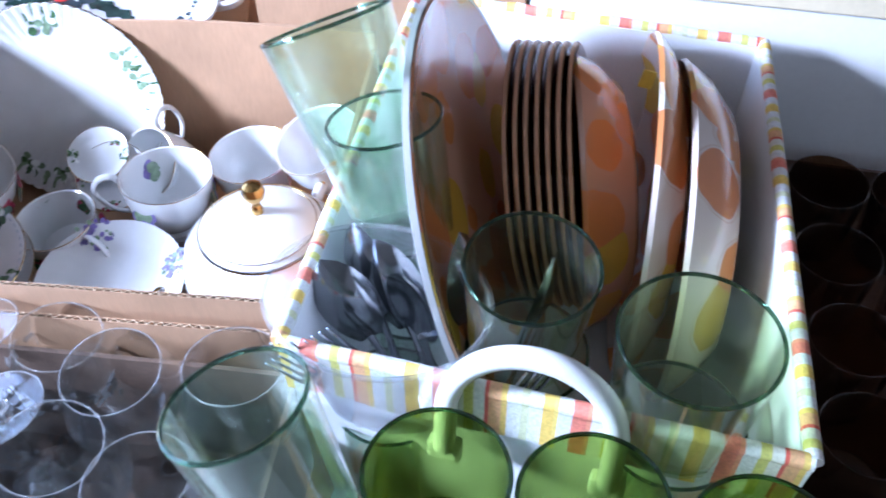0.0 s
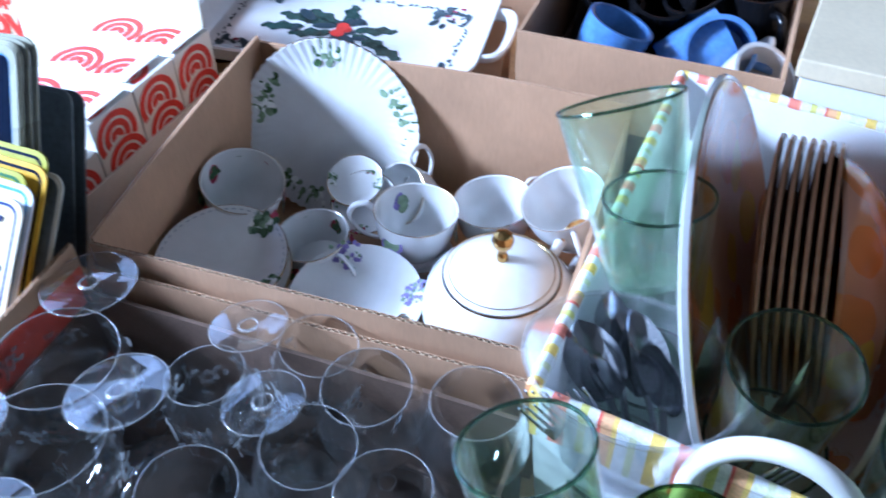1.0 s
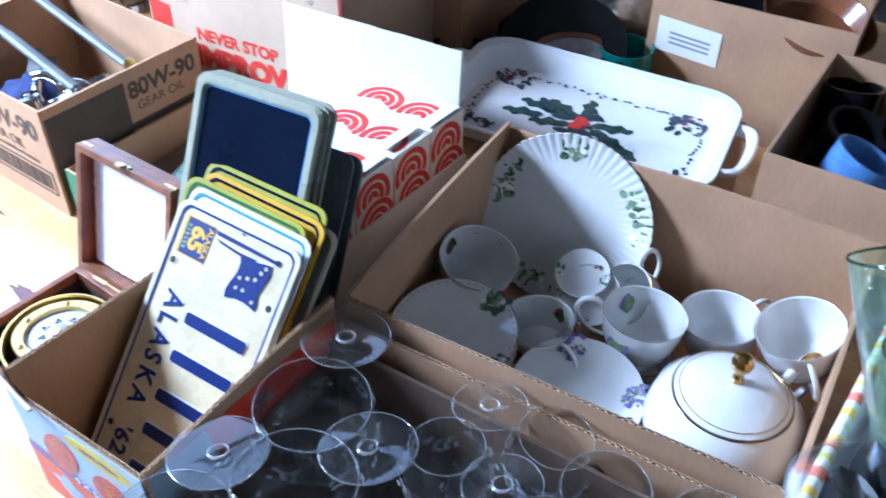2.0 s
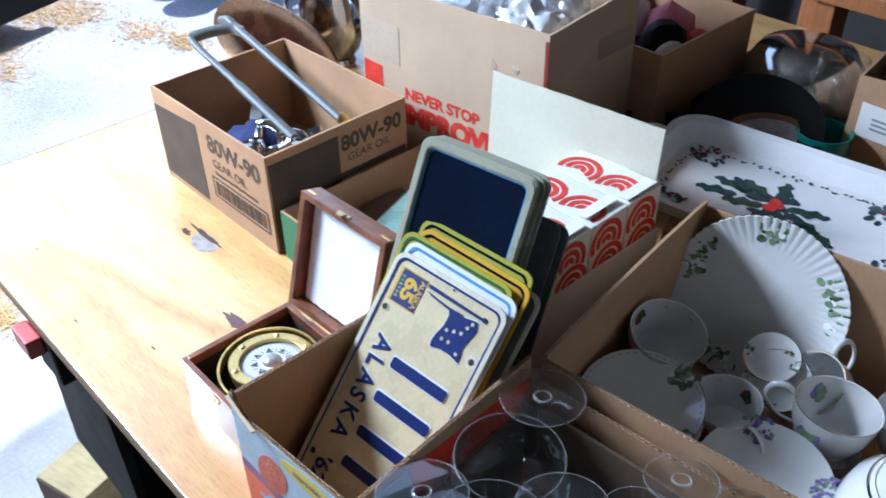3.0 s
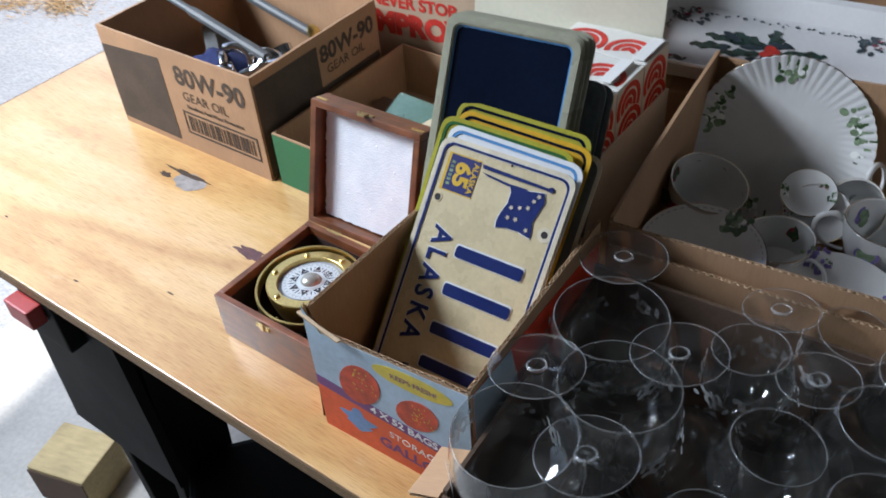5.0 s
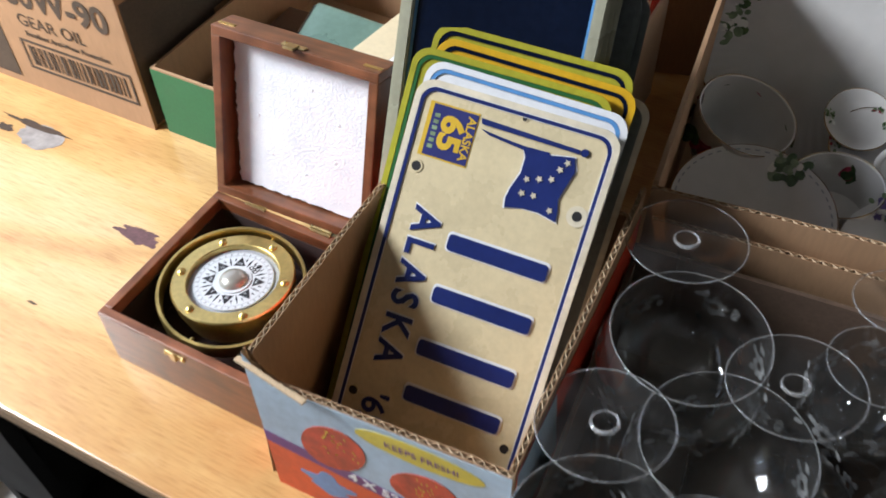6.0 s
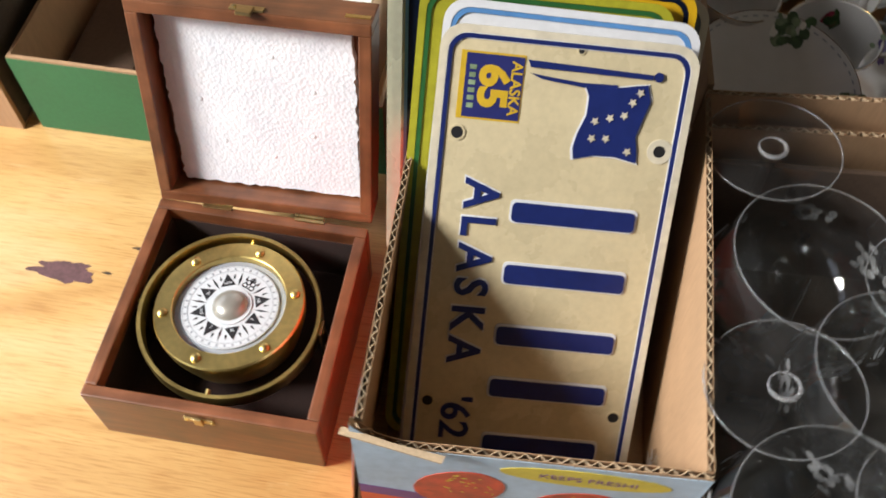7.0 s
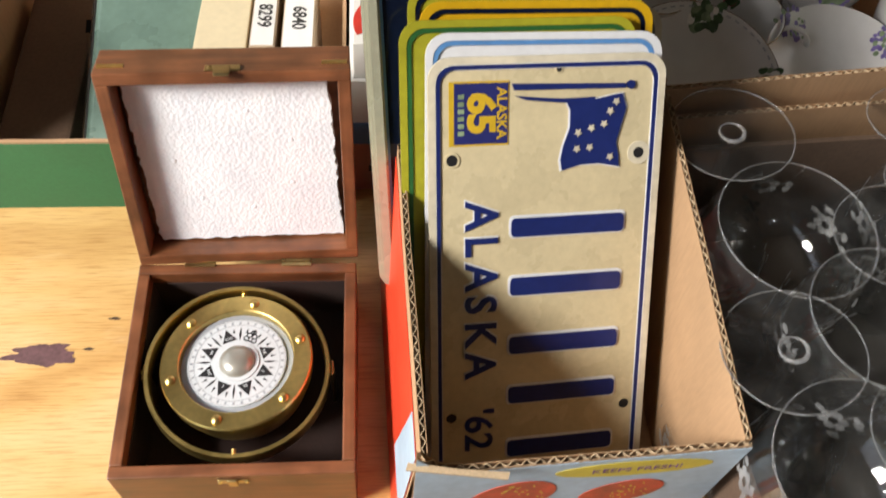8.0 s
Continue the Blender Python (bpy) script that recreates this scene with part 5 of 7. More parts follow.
def goblet(m, kind, label, etched=False):
    rim, belly, h, foot, bowl = {"balloon": (0.0525, 0.057, 0.165, 0.042, 0.080), "small": (0.034, 0.040, 0.152, 0.034, 0.078), "snifter": (0.037, 0.047, 0.165, 0.036, 0.095)}[kind]
    root = thing("wine_glass", m, label, "wine glass", "stemmed glasses in the carton")
    key = (kind, etched)
    if key not in GOBLETS:
        base, stem, cup_, lip, edge, hub = goblet_bms(rim, belly, h, foot, bowl)
        pieces = [part("foot", base, FOOT_CLEAR, root, smooth=True), part("stem", stem, CLEAR, root, smooth=True), part("bowl", cup_, CLEAR, root, smooth=True), part("rim", lip, RIM_GLASS, root, smooth=True), part("foot_edge", edge, RIM_GLASS, root, smooth=True), part("foot_glint", hub, HUB_GLINT, root, "pale ring imitating the glint at the foot's hub", smooth=True)]
        sprays = []
        if etched:
            rng = random.Random(5)
            for k in range(7):
                a = 360 / 7 * k
                zz = h - bowl * (0.42 if k % 2 else 0.55)
                petals = joined(*[slab_bm(circle(0.0034, 12, 0.0062 * math.cos(radians(60 * j)), 0.0062 * math.sin(radians(60 * j))), 0, 0.0001) for j in range(6)],
                                *[moved(slab_bm(leaf_outline(0.0085, 0.0026, 4), 0, 0.0001), pose(x0, y0, 0, 0, 0, rng.uniform(0, 360))) for x0, y0 in ((0.013, 0.010), (-0.013, 0.008), (0.005, -0.016), (-0.008, -0.014), (-0.004, 0.016))],
                                *[moved(box_bm(0.009, 0.018, -0.0003, 0.0003, 0, 0.0001), pose(0, 0, 0, 0, 0, a0)) for a0 in (35, 150, 250)])
                sprays.append(part("etched_flower", petals, ETCH, root, "frosted etched flower", at=pose(0, 0, 0, 0, 0, a) @ pose(belly * 0.995 + 0.0004, 0, zz, 0, 90, 0)))
        GOBLETS[key] = pieces + sprays
    else:
        for o in GOBLETS[key]:
            c = new(o.name.split(".")[0], o.data)
            c.parent, c.matrix_basis = root, o.matrix_basis.copy()
            if "label" in o:
                tagged(c, o["label"])
    return root


for x, y, z, kind, rx, ry in ((0.709, 0.531, 0.927, "balloon", -4, -2), (0.710, 0.370, 0.923, "balloon", -7, -3), (0.805, 0.450, 0.921, "balloon", -7, -4), (0.857, 0.556, 0.913, "small", -9, -2), (0.912, 0.494, 0.911, "small", -6, -5), (0.789, 0.316, 0.917, "balloon", -5, -4)):
    goblet(pose(x, y, z, 180 + rx, ry, 40 * x), kind, "clear wine glass standing upside down", etched=kind == "balloon" or y > 0.54)
for x, y, kind, rx, ry in ((0.985, 0.548, "snifter", 4, -3), (1.068, 0.545, "snifter", -2, 3), (0.905, 0.560, "small", 3, 6), (0.866, 0.492, "small", -5, -3), (0.960, 0.470, "snifter", 3, 3), (1.055, 0.455, "snifter", -3, -4), (0.900, 0.395, "snifter", 0, 4), (0.990, 0.385, "snifter", 2, 0), (0.731, 0.459, "balloon", 2, 1), (0.777, 0.381, "balloon", -2, 2), (0.737, 0.303, "balloon", 1, -2), (0.890, 0.310, "small", 0, 0)):
    goblet(pose(x, y, 0.757, rx, ry, 70 * y), kind, "clear wine glass standing upright", etched=kind != "snifter")


# ---- lined basket with dishes and tumblers ----
def build_basket():
    x0, x1, y0, y1, z0, z1 = 1.118, 1.459, 0.531, 0.968, 0.75, 0.976
    cx, cy = (x0 + x1) / 2, (y0 + y1) / 2
    w, d, h = x1 - x0, y1 - y0, z1 - z0
    root = thing("lined_basket", pose(cx, cy, z0), "rectangular basket lined in white fabric with plaid trim", "basket")
    s = 0.93
    def wall(ax, ay, bx, by):
        """One sloping side from a to b along the rim, tapering to the base."""
        bm = bmesh.new()
        n = 16
        rows = []
        nx, ny = (by - ay), -(bx - ax)
        l = math.hypot(nx, ny)
        nx, ny = nx / l, ny / l
        for i in range(n + 1):
            u = i / n
            px_, py_ = ax + (bx - ax) * u, ay + (by - ay) * u
            wob = 0.003 * noise.noise((u * 5, ax * 9, ay * 7))
            row = []
            for off in (0.0, -0.006):
                ox, oy = nx * off, ny * off
                row.append(bm.verts.new((px_ * s + ox, py_ * s + oy, 0.0)))
                row.append(bm.verts.new((px_ * 0.975 + ox + nx * wob, py_ * 0.975 + oy + ny * wob, h * 0.6)))
                row.append(bm.verts.new((px_ + ox + nx * wob, py_ + oy + ny * wob, h)))
            rows.append(row)
        for a, b in zip(rows, rows[1:]):
            for i, j in ((0, 1), (1, 2), (2, 5), (5, 4), (4, 3), (3, 0)):
                bm.faces.new((a[i], a[j], b[j], b[i]))
        return bm
    c = [(-w / 2, -d / 2 + 0.013), (w / 2, -d / 2 - 0.013), (w / 2 - 0.010, d / 2 - 0.012), (-w / 2, d / 2 + 0.012)]
    names = ("front_side", "right_side", "back_side", "left_side")
    for k, nm in enumerate(names):
        (ax, ay), (bx, by) = c[k], c[(k + 1) % 4]
        side = part(nm, wall(ax, ay, bx, by), FABRIC, root, smooth=True)
        along = PLAID_X if k % 2 == 0 else PLAID_Y
        line = [(ax + (bx - ax) * i / 20, ay + (by - ay) * i / 20, h + 0.001 + 0.0018 * noise.noise((i * 0.9, k, 0))) for i in range(21)]
        part("rim_binding", tube_bm(line, [0.0056 + 0.0008 * noise.noise((i * 1.7, k * 3, 1)) for i in range(21)], 10), along, side, "plaid fabric binding", smooth=True)
    cuff = bmesh.new()
    n = 20
    rows = []
    for i in range(n + 1):
        u = i / n
        x = -w / 2 + w * u
        wob = 0.002 * noise.noise((u * 7, 3.3, 0))
        yf = -d / 2 + 0.013 - 0.026 * u
        rows.append([cuff.verts.new((x, yf - 0.004 + wob, h - 0.002)), cuff.verts.new((x * 0.99, yf - 0.004 + wob * 2, h - 0.045 + wob)), cuff.verts.new((x * 0.99, yf - 0.0015 + wob * 2, h - 0.045 + wob)), cuff.verts.new((x, yf - 0.001 + wob, h - 0.002))])
    for a, b in zip(rows, rows[1:]):
        for k in range(4):
            cuff.faces.new((a[k], a[(k + 1) % 4], b[(k + 1) % 4], b[k]))
    part("plaid_cuff", cuff, PLAID_X, root, "folded plaid fabric cuff", smooth=True)
    part("base", box_bm(-w / 2 * s, w / 2 * s, -d / 2 * s, d / 2 * s, 0, 0.006), FABRIC, root)
    arch = [(-0.055, 0, -0.02)] + [(0.055 * math.cos(a) - 0.0, 0, 0.020 + 0.060 * math.sin(a)) for a in (math.pi - math.pi * k / 14 for k in range(15))] + [(0.055, 0, -0.02)]
    handle = part("handle", tube_bm(smooth_line(arch, 2), 0.0076, 14), WHITE_PLASTIC, root, "white plastic arched handle", at=pose(1.290 - cx, 0.518 - cy, 0.942 - z0, -8, 0, -4), smooth=True)
    for x in (-0.055, 0.055):
        part("handle_foot", box_bm(x - 0.012, x + 0.012, -0.003, 0.009, -0.034, -0.016, 0.004), WHITE_PLASTIC, handle)


build_basket()


def tumbler_bms(r_top, r_low, h, t=0.0018, base=0.008):
    """Wall and thick base of a tumbler standing on z = 0."""
    grow = (r_top - r_low) * base / h
    wall = lathe_bm([(r_low + grow - t, base), (r_low + grow, base), (r_top, h), (r_top - t * 0.5, h + 0.0008), (r_top - t, h), (r_low + grow - t, base)], 56)
    low = lathe_bm([(0, 0.0012), (r_low * 0.82, 0), (r_low * 0.94, 0.0006), (r_low, 0.0025), (r_low + grow, base - 0.0003), (r_low * 0.75, base - 0.0012), (0, base - 0.002)], 56)
    return wall, low


def tumbler(m, r_top, r_low, h, glass, label, name="glass_tumbler", group="green glass tumblers", category="tumbler", t=0.0018):
    root = thing(name, m, label, category, group)
    wall, low = tumbler_bms(r_top, r_low, h, t)
    part("wall", wall, glass, root, smooth=True)
    part("base", low, GREEN_BASE if glass is GREEN_GLASS else glass, root, smooth=True)
    if glass is not DARK_GLASS:
        lip = tube_bm([((r_top - t / 2) * math.cos(a), (r_top - t / 2) * math.sin(a), h) for a in (2 * math.pi * k / 64 for k in range(64))], 0.0010 if glass is CLEAR else 0.0014, 8, closed=True)
        part("rim", lip, RIM_GLASS if glass is CLEAR else RIM_GREEN, root, smooth=True)
    return root


def build_tumblers():
    # smoky ones nested in the basket
    tumbler(pose(1.275, 0.602, 0.935, 6, 2, 0), 0.0445, 0.038, 0.098, SMOKE, "smoky green tumbler in the basket")
    tumbler(pose(1.276, 0.612, 0.835, 6, 2, 0), 0.0445, 0.038, 0.098, SMOKE, "smoky green tumbler under another")
    tumbler(pose(1.382, 0.556, 0.940, 2, 0, 0), 0.049, 0.043, 0.095, SMOKE, "smoky green tumbler by the basket front")
    tumbler(pose(1.382, 0.560, 0.842, 2, 0, 0), 0.049, 0.043, 0.095, SMOKE, "smoky green tumbler under another")
    # bright green ones on the table before the basket
    tumbler(pose(1.192, 0.408, 0.955, -8, -17, 0), 0.0385, 0.031, 0.140, AQUA_GLASS, "tall pale green tumbler leaning on others")
    tumbler(pose(1.178, 0.412, 0.757, 0, 0, 0), 0.043, 0.039, 0.185, GREEN_GLASS, "green tumbler on the table")
    for x, y in ((1.247, 0.443), (1.330, 0.443), (1.417, 0.434)):
        tumbler(pose(x, y, 0.920, 0, 0, 0), 0.0405, 0.036, 0.105, GREEN_GLASS, "green tumbler stacked before the basket")
        tumbler(pose(x, y, 0.757, 0, 0, 0), 0.042, 0.037, 0.160, GREEN_GLASS, "green tumbler on the table")
    # tall pair leaning in the basket's back corner
    tumbler(facing((1.170, 0.668, 0.990), (-0.40, 0.36, 0.86)), 0.048, 0.033, 0.142, AQUA_GLASS, "tall aqua tumbler leaning in the basket")
    tumbler(facing((1.183, 0.668, 0.912), (-0.16, 0.14, 0.97)), 0.042, 0.033, 0.148, AQUA_GLASS, "tall aqua tumbler under another")
    tumbler(pose(1.182, 0.660, 0.757, 0, 0, 0), 0.044, 0.036, 0.145, AQUA_GLASS, "tall aqua tumbler in the basket")


build_tumblers()


TUB_CLEAR = glassy("clear_plastic_tub", (0.95, 0.965, 0.98), 0.02, 1.6, 0.11)


def build_cutlery():
    tub = thing("cutlery_tub", pose(1.183, 0.582, 0.905, 5, -2, -10), "clear plastic oval tub of spoons and forks", "tub")
    wide = Matrix.Diagonal((1.30, 1.0, 1.0, 1.0))
    wall, low = tumbler_bms(0.060, 0.050, 0.095, 0.0016, 0.006)
    part("wall", moved(wall, wide), TUB_CLEAR, tub, smooth=True)
    part("base", moved(low, wide), TUB_CLEAR, tub, smooth=True)
    part("rim", tube_bm([(0.0785 * math.cos(a), 0.0605 * math.sin(a), 0.0955) for a in (2 * math.pi * k / 72 for k in range(72))], 0.0019, 8, closed=True), TUB_CLEAR, tub, "rolled clear lip", smooth=True)
    tumbler(pose(1.180, 0.582, 0.757), 0.045, 0.040, 0.118, AQUA_GLASS, "aqua tumbler under the cutlery tub")

    def spoon_bm():
        bowl = bmesh.new()
        rows = []
        for i in range(11):
            u = i / 10
            wdt = 0.0225 * math.sin(math.pi * min(1, u * 0.93 + 0.07)) ** 0.62
            row = []
            for k in range(9):
                v = (k / 8 - 0.5) * 2
                dep = -0.010 * (1 - v * v) * math.sin(math.pi * u)
                row.append(bowl.verts.new((wdt * v, dep, 0.098 + 0.074 * u)))
            rows.append(row)
        for a, b in zip(rows, rows[1:]):
            for k in range(8):
                bowl.faces.new((a[k], a[k + 1], b[k + 1], b[k]))
        bmesh.ops.solidify(bowl, geom=bowl.faces[:], thickness=0.0012)
        return joined(bowl, tube_bm([(0, 0.001, 0.056), (0, 0.001, 0.07), (0, 0.0005, 0.086), (0, 0, 0.101)], [0.0042, 0.0030, 0.0026, 0.0034], 8, flat=1.0))

    def fork_bm():
        tines = [tube_bm([(x * 0.6, 0, 0.120), (x, -0.003, 0.132), (x, -0.002, 0.165)], [0.0016, 0.0015, 0.0008], 6) for x in (-0.009, -0.003, 0.003, 0.009)]
        return joined(*tines, box_bm(-0.0105, 0.0105, -0.0035, -0.0015, 0.112, 0.132, 0.0008), tube_bm([(0, 0.001, 0.052), (0, 0, 0.085), (0, -0.001, 0.114)], [0.0042, 0.003, 0.003], 8))

    rng = random.Random(3)
    spots = [("spoon", 1.222, 0.610, -24, -22, 8), ("spoon", 1.206, 0.612, -22, -24, 24), ("spoon", 1.190, 0.616, -14, -26, -20), ("spoon", 1.235, 0.622, -12, 14, 70), ("spoon", 1.216, 0.632, -8, 8, 150),
             ("fork", 1.196, 0.612, 8, -34, 15), ("fork", 1.200, 0.602, 14, -30, -10), ("fork", 1.204, 0.620, 2, -28, 25), ("fork", 1.238, 0.606, 16, 12, 20), ("spoon", 1.242, 0.612, 10, 24, 80)]
    for kind, x, y, rx, ry, rz in spots:
        ob = thing("table_" + kind, pose(x + 0.008, y - 0.036, 0.845, rx, ry, rz), "steel " + kind + " standing in the clear tub", kind, "cutlery in the tub")
        part("steel_body", spoon_bm() if kind == "spoon" else fork_bm(), STEEL, ob, smooth=True)


build_cutlery()


def oval_dish_bm(a, b, depth, t=0.004, n=56):
    """A shallow oval dish, open towards +z, about the origin."""
    prof = [(0.0, 0.0), (0.55, 0.0), (0.75, 0.15), (0.92, 0.6), (1.0, 1.0)]
    bm = bmesh.new()
    rings = []
    full = [(s, z * depth) for s, z in prof] + [(s - 0.012, z * depth + t) for s, z in reversed(prof[1:])] + [(0.0, t)]
    for s, z in full:
        if s <= 0.0:
            rings.append([bm.verts.new((0, 0, z))])
        else:
            rings.append([bm.verts.new((a * s * math.cos(2 * math.pi * k / n), b * s * math.sin(2 * math.pi * k / n), z)) for k in range(n)])
    for p, q in zip(rings, rings[1:]):
        for k in range(n):
            j = (k + 1) % n
            if len(p) == 1:
                bm.faces.new((p[0], q[k], q[j]))
            elif len(q) == 1:
                bm.faces.new((p[k], p[j], q[0]))
            else:
                bm.faces.new((p[k], p[j], q[j], q[k]))
    return bm


def build_orange_dishes():
    platter = thing("serving_platter", facing((1.211, 0.742, 0.935), (1.0, 0.08, 0.36)), "large orange floral platter standing on edge", "platter")
    part("dish", oval_dish_bm(0.190, 0.170, 0.016), CHINA, platter, "white platter edge", smooth=True)
    part("printed_face", oval_dish_bm(0.185, 0.165, 0.0145, 0.0008), ORANGE_HALF_SHADE, platter, "orange floral printed face", at=pose(0, 0, 0.0048), smooth=True)
    for k in range(7):
        one = thing("dinner_plate", facing((1.243 + 0.0085 * k, 0.822 + 0.001 * k, 0.900), (1.0, 0.05, 0.20)), "brown edged plate in an upright row", "plate", "plates standing in the basket")
        part("dish", lathe_bm(dish_profile(0.120, 0.008, 0.07, 0.0032), 56), RIM_CREAM, one, smooth=True)
        part("dark_face", lathe_bm([(0.117, 0.0128), (0.08, 0.0085), (0, 0.0085)], 56), BROWN_GLAZE, one, smooth=True)
    bowl = thing("serving_bowl", facing((1.346, 0.830, 0.890), (-1.0, -0.16, -0.10)), "orange floral bowl standing on edge, shade in its ground colour", "bowl")
    part("dish", oval_dish_bm(0.125, 0.128, 0.046), ORANGE_IN_SHADE, bowl, smooth=True)
    for k, (x, y, z, tall) in enumerate(((1.380, 0.806, 0.900, 0.140), (1.424, 0.790, 0.892, 0.132))):
        d = thing("oblong_dish", facing((x, y, z), (-1.0, -0.04, 0.02)), "pale orange floral oblong dish standing on edge", "dish", "oblong dishes in the basket")
        part("dish", oval_dish_bm(0.165, tall, 0.030 + 0.016 * k, 0.004), ORANGE_LIGHT, d, smooth=True)
    lab = thing("price_tag", pose(1.345, 0.868, 0.985, 0, 10, 0), "small yellow paper tag on a dish", "tag")
    part("paper", box_bm(-0.006, 0.006, -0.0005, 0.0005, -0.008, 0.010), YELLOW_INK, lab)


build_orange_dishes()


# ---- cartons behind ----
def build_oil_box():
    made = carton("gear_oil_box", "open brown gear oil carton holding old tools", -0.204, 0.122, 0.592, 0.860, 0.75, 0.170, KRAFT, seed=12.0, rz=0.6, inside=KRAFT_IN)
    f, r = made["front_panel"], made["right_panel"]
    up = pose(0, 0, 0, 90, 0, 0)
    y = 0.0024
    part("dark_print", slab_bm([(-0.161, 0.012), (-0.028, 0.010), (-0.028, 0.150), (-0.161, 0.140)], y, y + 0.0004), GREY_PRINT, f, "dark printed panel", at=up)
    text_part("printed_line", "80W-90", 0.043, GREY_PRINT, f, up @ pose(0.072, 0.130, y + 0.0003), depth=0.0001, bold=0.0012)
    text_part("printed_line", "GEAR OIL", 0.022, GREY_PRINT, f, up @ pose(0.054, 0.097, y + 0.0003), depth=0.0001)
    text_part("printed_line", "Excellent Anti-Wear Protection", 0.0092, GREY_PRINT, f, up @ pose(0.070, 0.080, y + 0.0003), depth=0.0001, bold=0.0002)
    part("code_frame", ring_bm([(-0.004, 0.030), (0.152, 0.030), (0.152, 0.070), (-0.004, 0.070)], [(-0.001, 0.033), (0.149, 0.033), (0.149, 0.067), (-0.001, 0.067)], y, y + 0.0004), GREY_PRINT, f, at=up)
    rng = random.Random(6)
    bars, x = [], 0.005
    while x < 0.141:
        wd = rng.choice((0.0015, 0.003, 0.0045))
        bars.append(slab_bm([(x, 0.037), (x + wd, 0.037), (x + wd, 0.063), (x, 0.063)], y, y + 0.0004))
        x += wd + rng.choice((0.002, 0.0035))
    part("barcode_print", joined(*bars), GREY_PRINT, f, at=up)
    part("dark_print", slab_bm([(-0.130, 0.004), (-0.003, 0.004), (-0.003, 0.155), (-0.130, 0.155)], y, y + 0.0004), GREY_PRINT, r, "dark printed panel", at=up)
    text_part("printed_line", "80W-90", 0.036, GREY_PRINT, r, up @ pose(0.062, 0.136, y + 0.0003), depth=0.0001, bold=0.0012)
    text_part("printed_line", "GEAR OIL", 0.020, GREY_PRINT, r, up @ pose(0.055, 0.110, y + 0.0003), depth=0.0001)
    part("print_line", slab_bm([(-0.012, 0.078), (0.13, 0.078), (0.13, 0.088), (-0.012, 0.088)], y, y + 0.0004), GREY_PRINT, r, at=up)


build_oil_box()


def build_tools():
    saw = thing("hacksaw", pose(0, 0, 0), "grey steel hacksaw frame sticking out of the carton", "hacksaw")
    a0, a1 = Vector((0.050, 0.700, 0.876)), Vector((-0.238, 0.700, 0.948))
    b0, b1 = Vector((0.060, 0.780, 0.886)), Vector((-0.232, 0.785, 0.949))
    part("frame", tube_bm(smooth_line([a0, a0.lerp(a1, 0.6), a1, a1 + Vector((-0.012, 0.016, 0.006)), b1 + Vector((-0.010, -0.016, 0.004)), b1 + Vector((0.01, 0, 0))], 5), 0.0100, 10, flat=0.6), TOOL_GREY, saw, smooth=True)
    part("sleeve", tube_bm([a0.lerp(a1, 0.02), a0.lerp(a1, 0.55)], 0.0135, 10, flat=0.6), TOOL_GREY, saw, smooth=True)
    bar = thing("pry_bar", pose(0, 0, 0), "long grey steel bar leaning in the carton", "tool")
    part("shaft", tube_bm(smooth_line([b0, b0.lerp(b1, 0.5), b1, b1 + Vector((-0.03, 0.0, 0.008)), b1 + Vector((-0.06, 0.004, -0.004))], 5), 0.0120, 10, flat=0.6), TOOL_GREY, bar, smooth=True)
    part("brass_tip", lathe_bm([(0, 0), (0.011, 0.001), (0.011, 0.007), (0.006, 0.010), (0, 0.010)], 14), BRASS, bar, at=facing(tuple(b0), (0.7, 0.1, 0.7)), smooth=True)
    rng = random.Random(9)
    for k, (x, y, z) in enumerate(((0.000, 0.655, 0.845), (0.025, 0.690, 0.855), (0.060, 0.720, 0.850), (-0.030, 0.670, 0.825), (0.078, 0.690, 0.860), (0.03, 0.75, 0.840))):
        tap = thing("faucet_part", pose(x, y, z, rng.uniform(-50, 50), rng.uniform(-50, 50), rng.uniform(0, 360)), "chrome plumbing fitting among the tools", "plumbing part", "fittings in the carton")
        part("pipe", lathe_bm([(0.010, -0.03), (0.014, -0.03), (0.014, 0.012), (0.0165, 0.014), (0.0165, 0.028), (0.012, 0.030), (0.011, 0.028), (0.010, -0.03)], 24), CHROME, tap, smooth=True)
        part("spout", tube_bm(smooth_line([(0.01, 0, 0.0), (0.03, 0, 0.006), (0.048, 0, -0.004), (0.055, 0, -0.02)], 4), 0.0075, 10), CHROME, tap, smooth=True)
    heap = thing("tool_heap", pose(-0.04, 0.73, 0.754), "dark jumble of old tools in the carton", "tools", kind="stuff")
    bits = [moved(box_bm(-0.07, 0.07, -0.01, 0.01, -0.006, 0.006, 0.002), pose(rng.uniform(-0.1, 0.1), rng.uniform(-0.08, 0.08), 0.012 + 0.010 * k, rng.uniform(-8, 8), rng.uniform(-8, 8), rng.uniform(0, 360))) for k in range(8)]
    part("tool_pieces", joined(*bits), TOOL_GREY, heap)
    rag = thing("blue_rag", pose(-0.07, 0.69, 0.830, 0, 0, 30), "crumpled dark blue rag in the carton", "rag")
    bm = lathe_bm([(0, 0.03), (0.03, 0.024), (0.05, 0.006), (0.055, -0.02), (0.05, -0.09)], 32)
    for v in bm.verts:
        v.co *= 1 + 0.35 * noise.noise(v.co * 45)
    part("cloth", bm, worn("blue_cloth", (0.018, 0.03, 0.12), 0.85, var=0.3), rag, smooth=True)


build_tools()


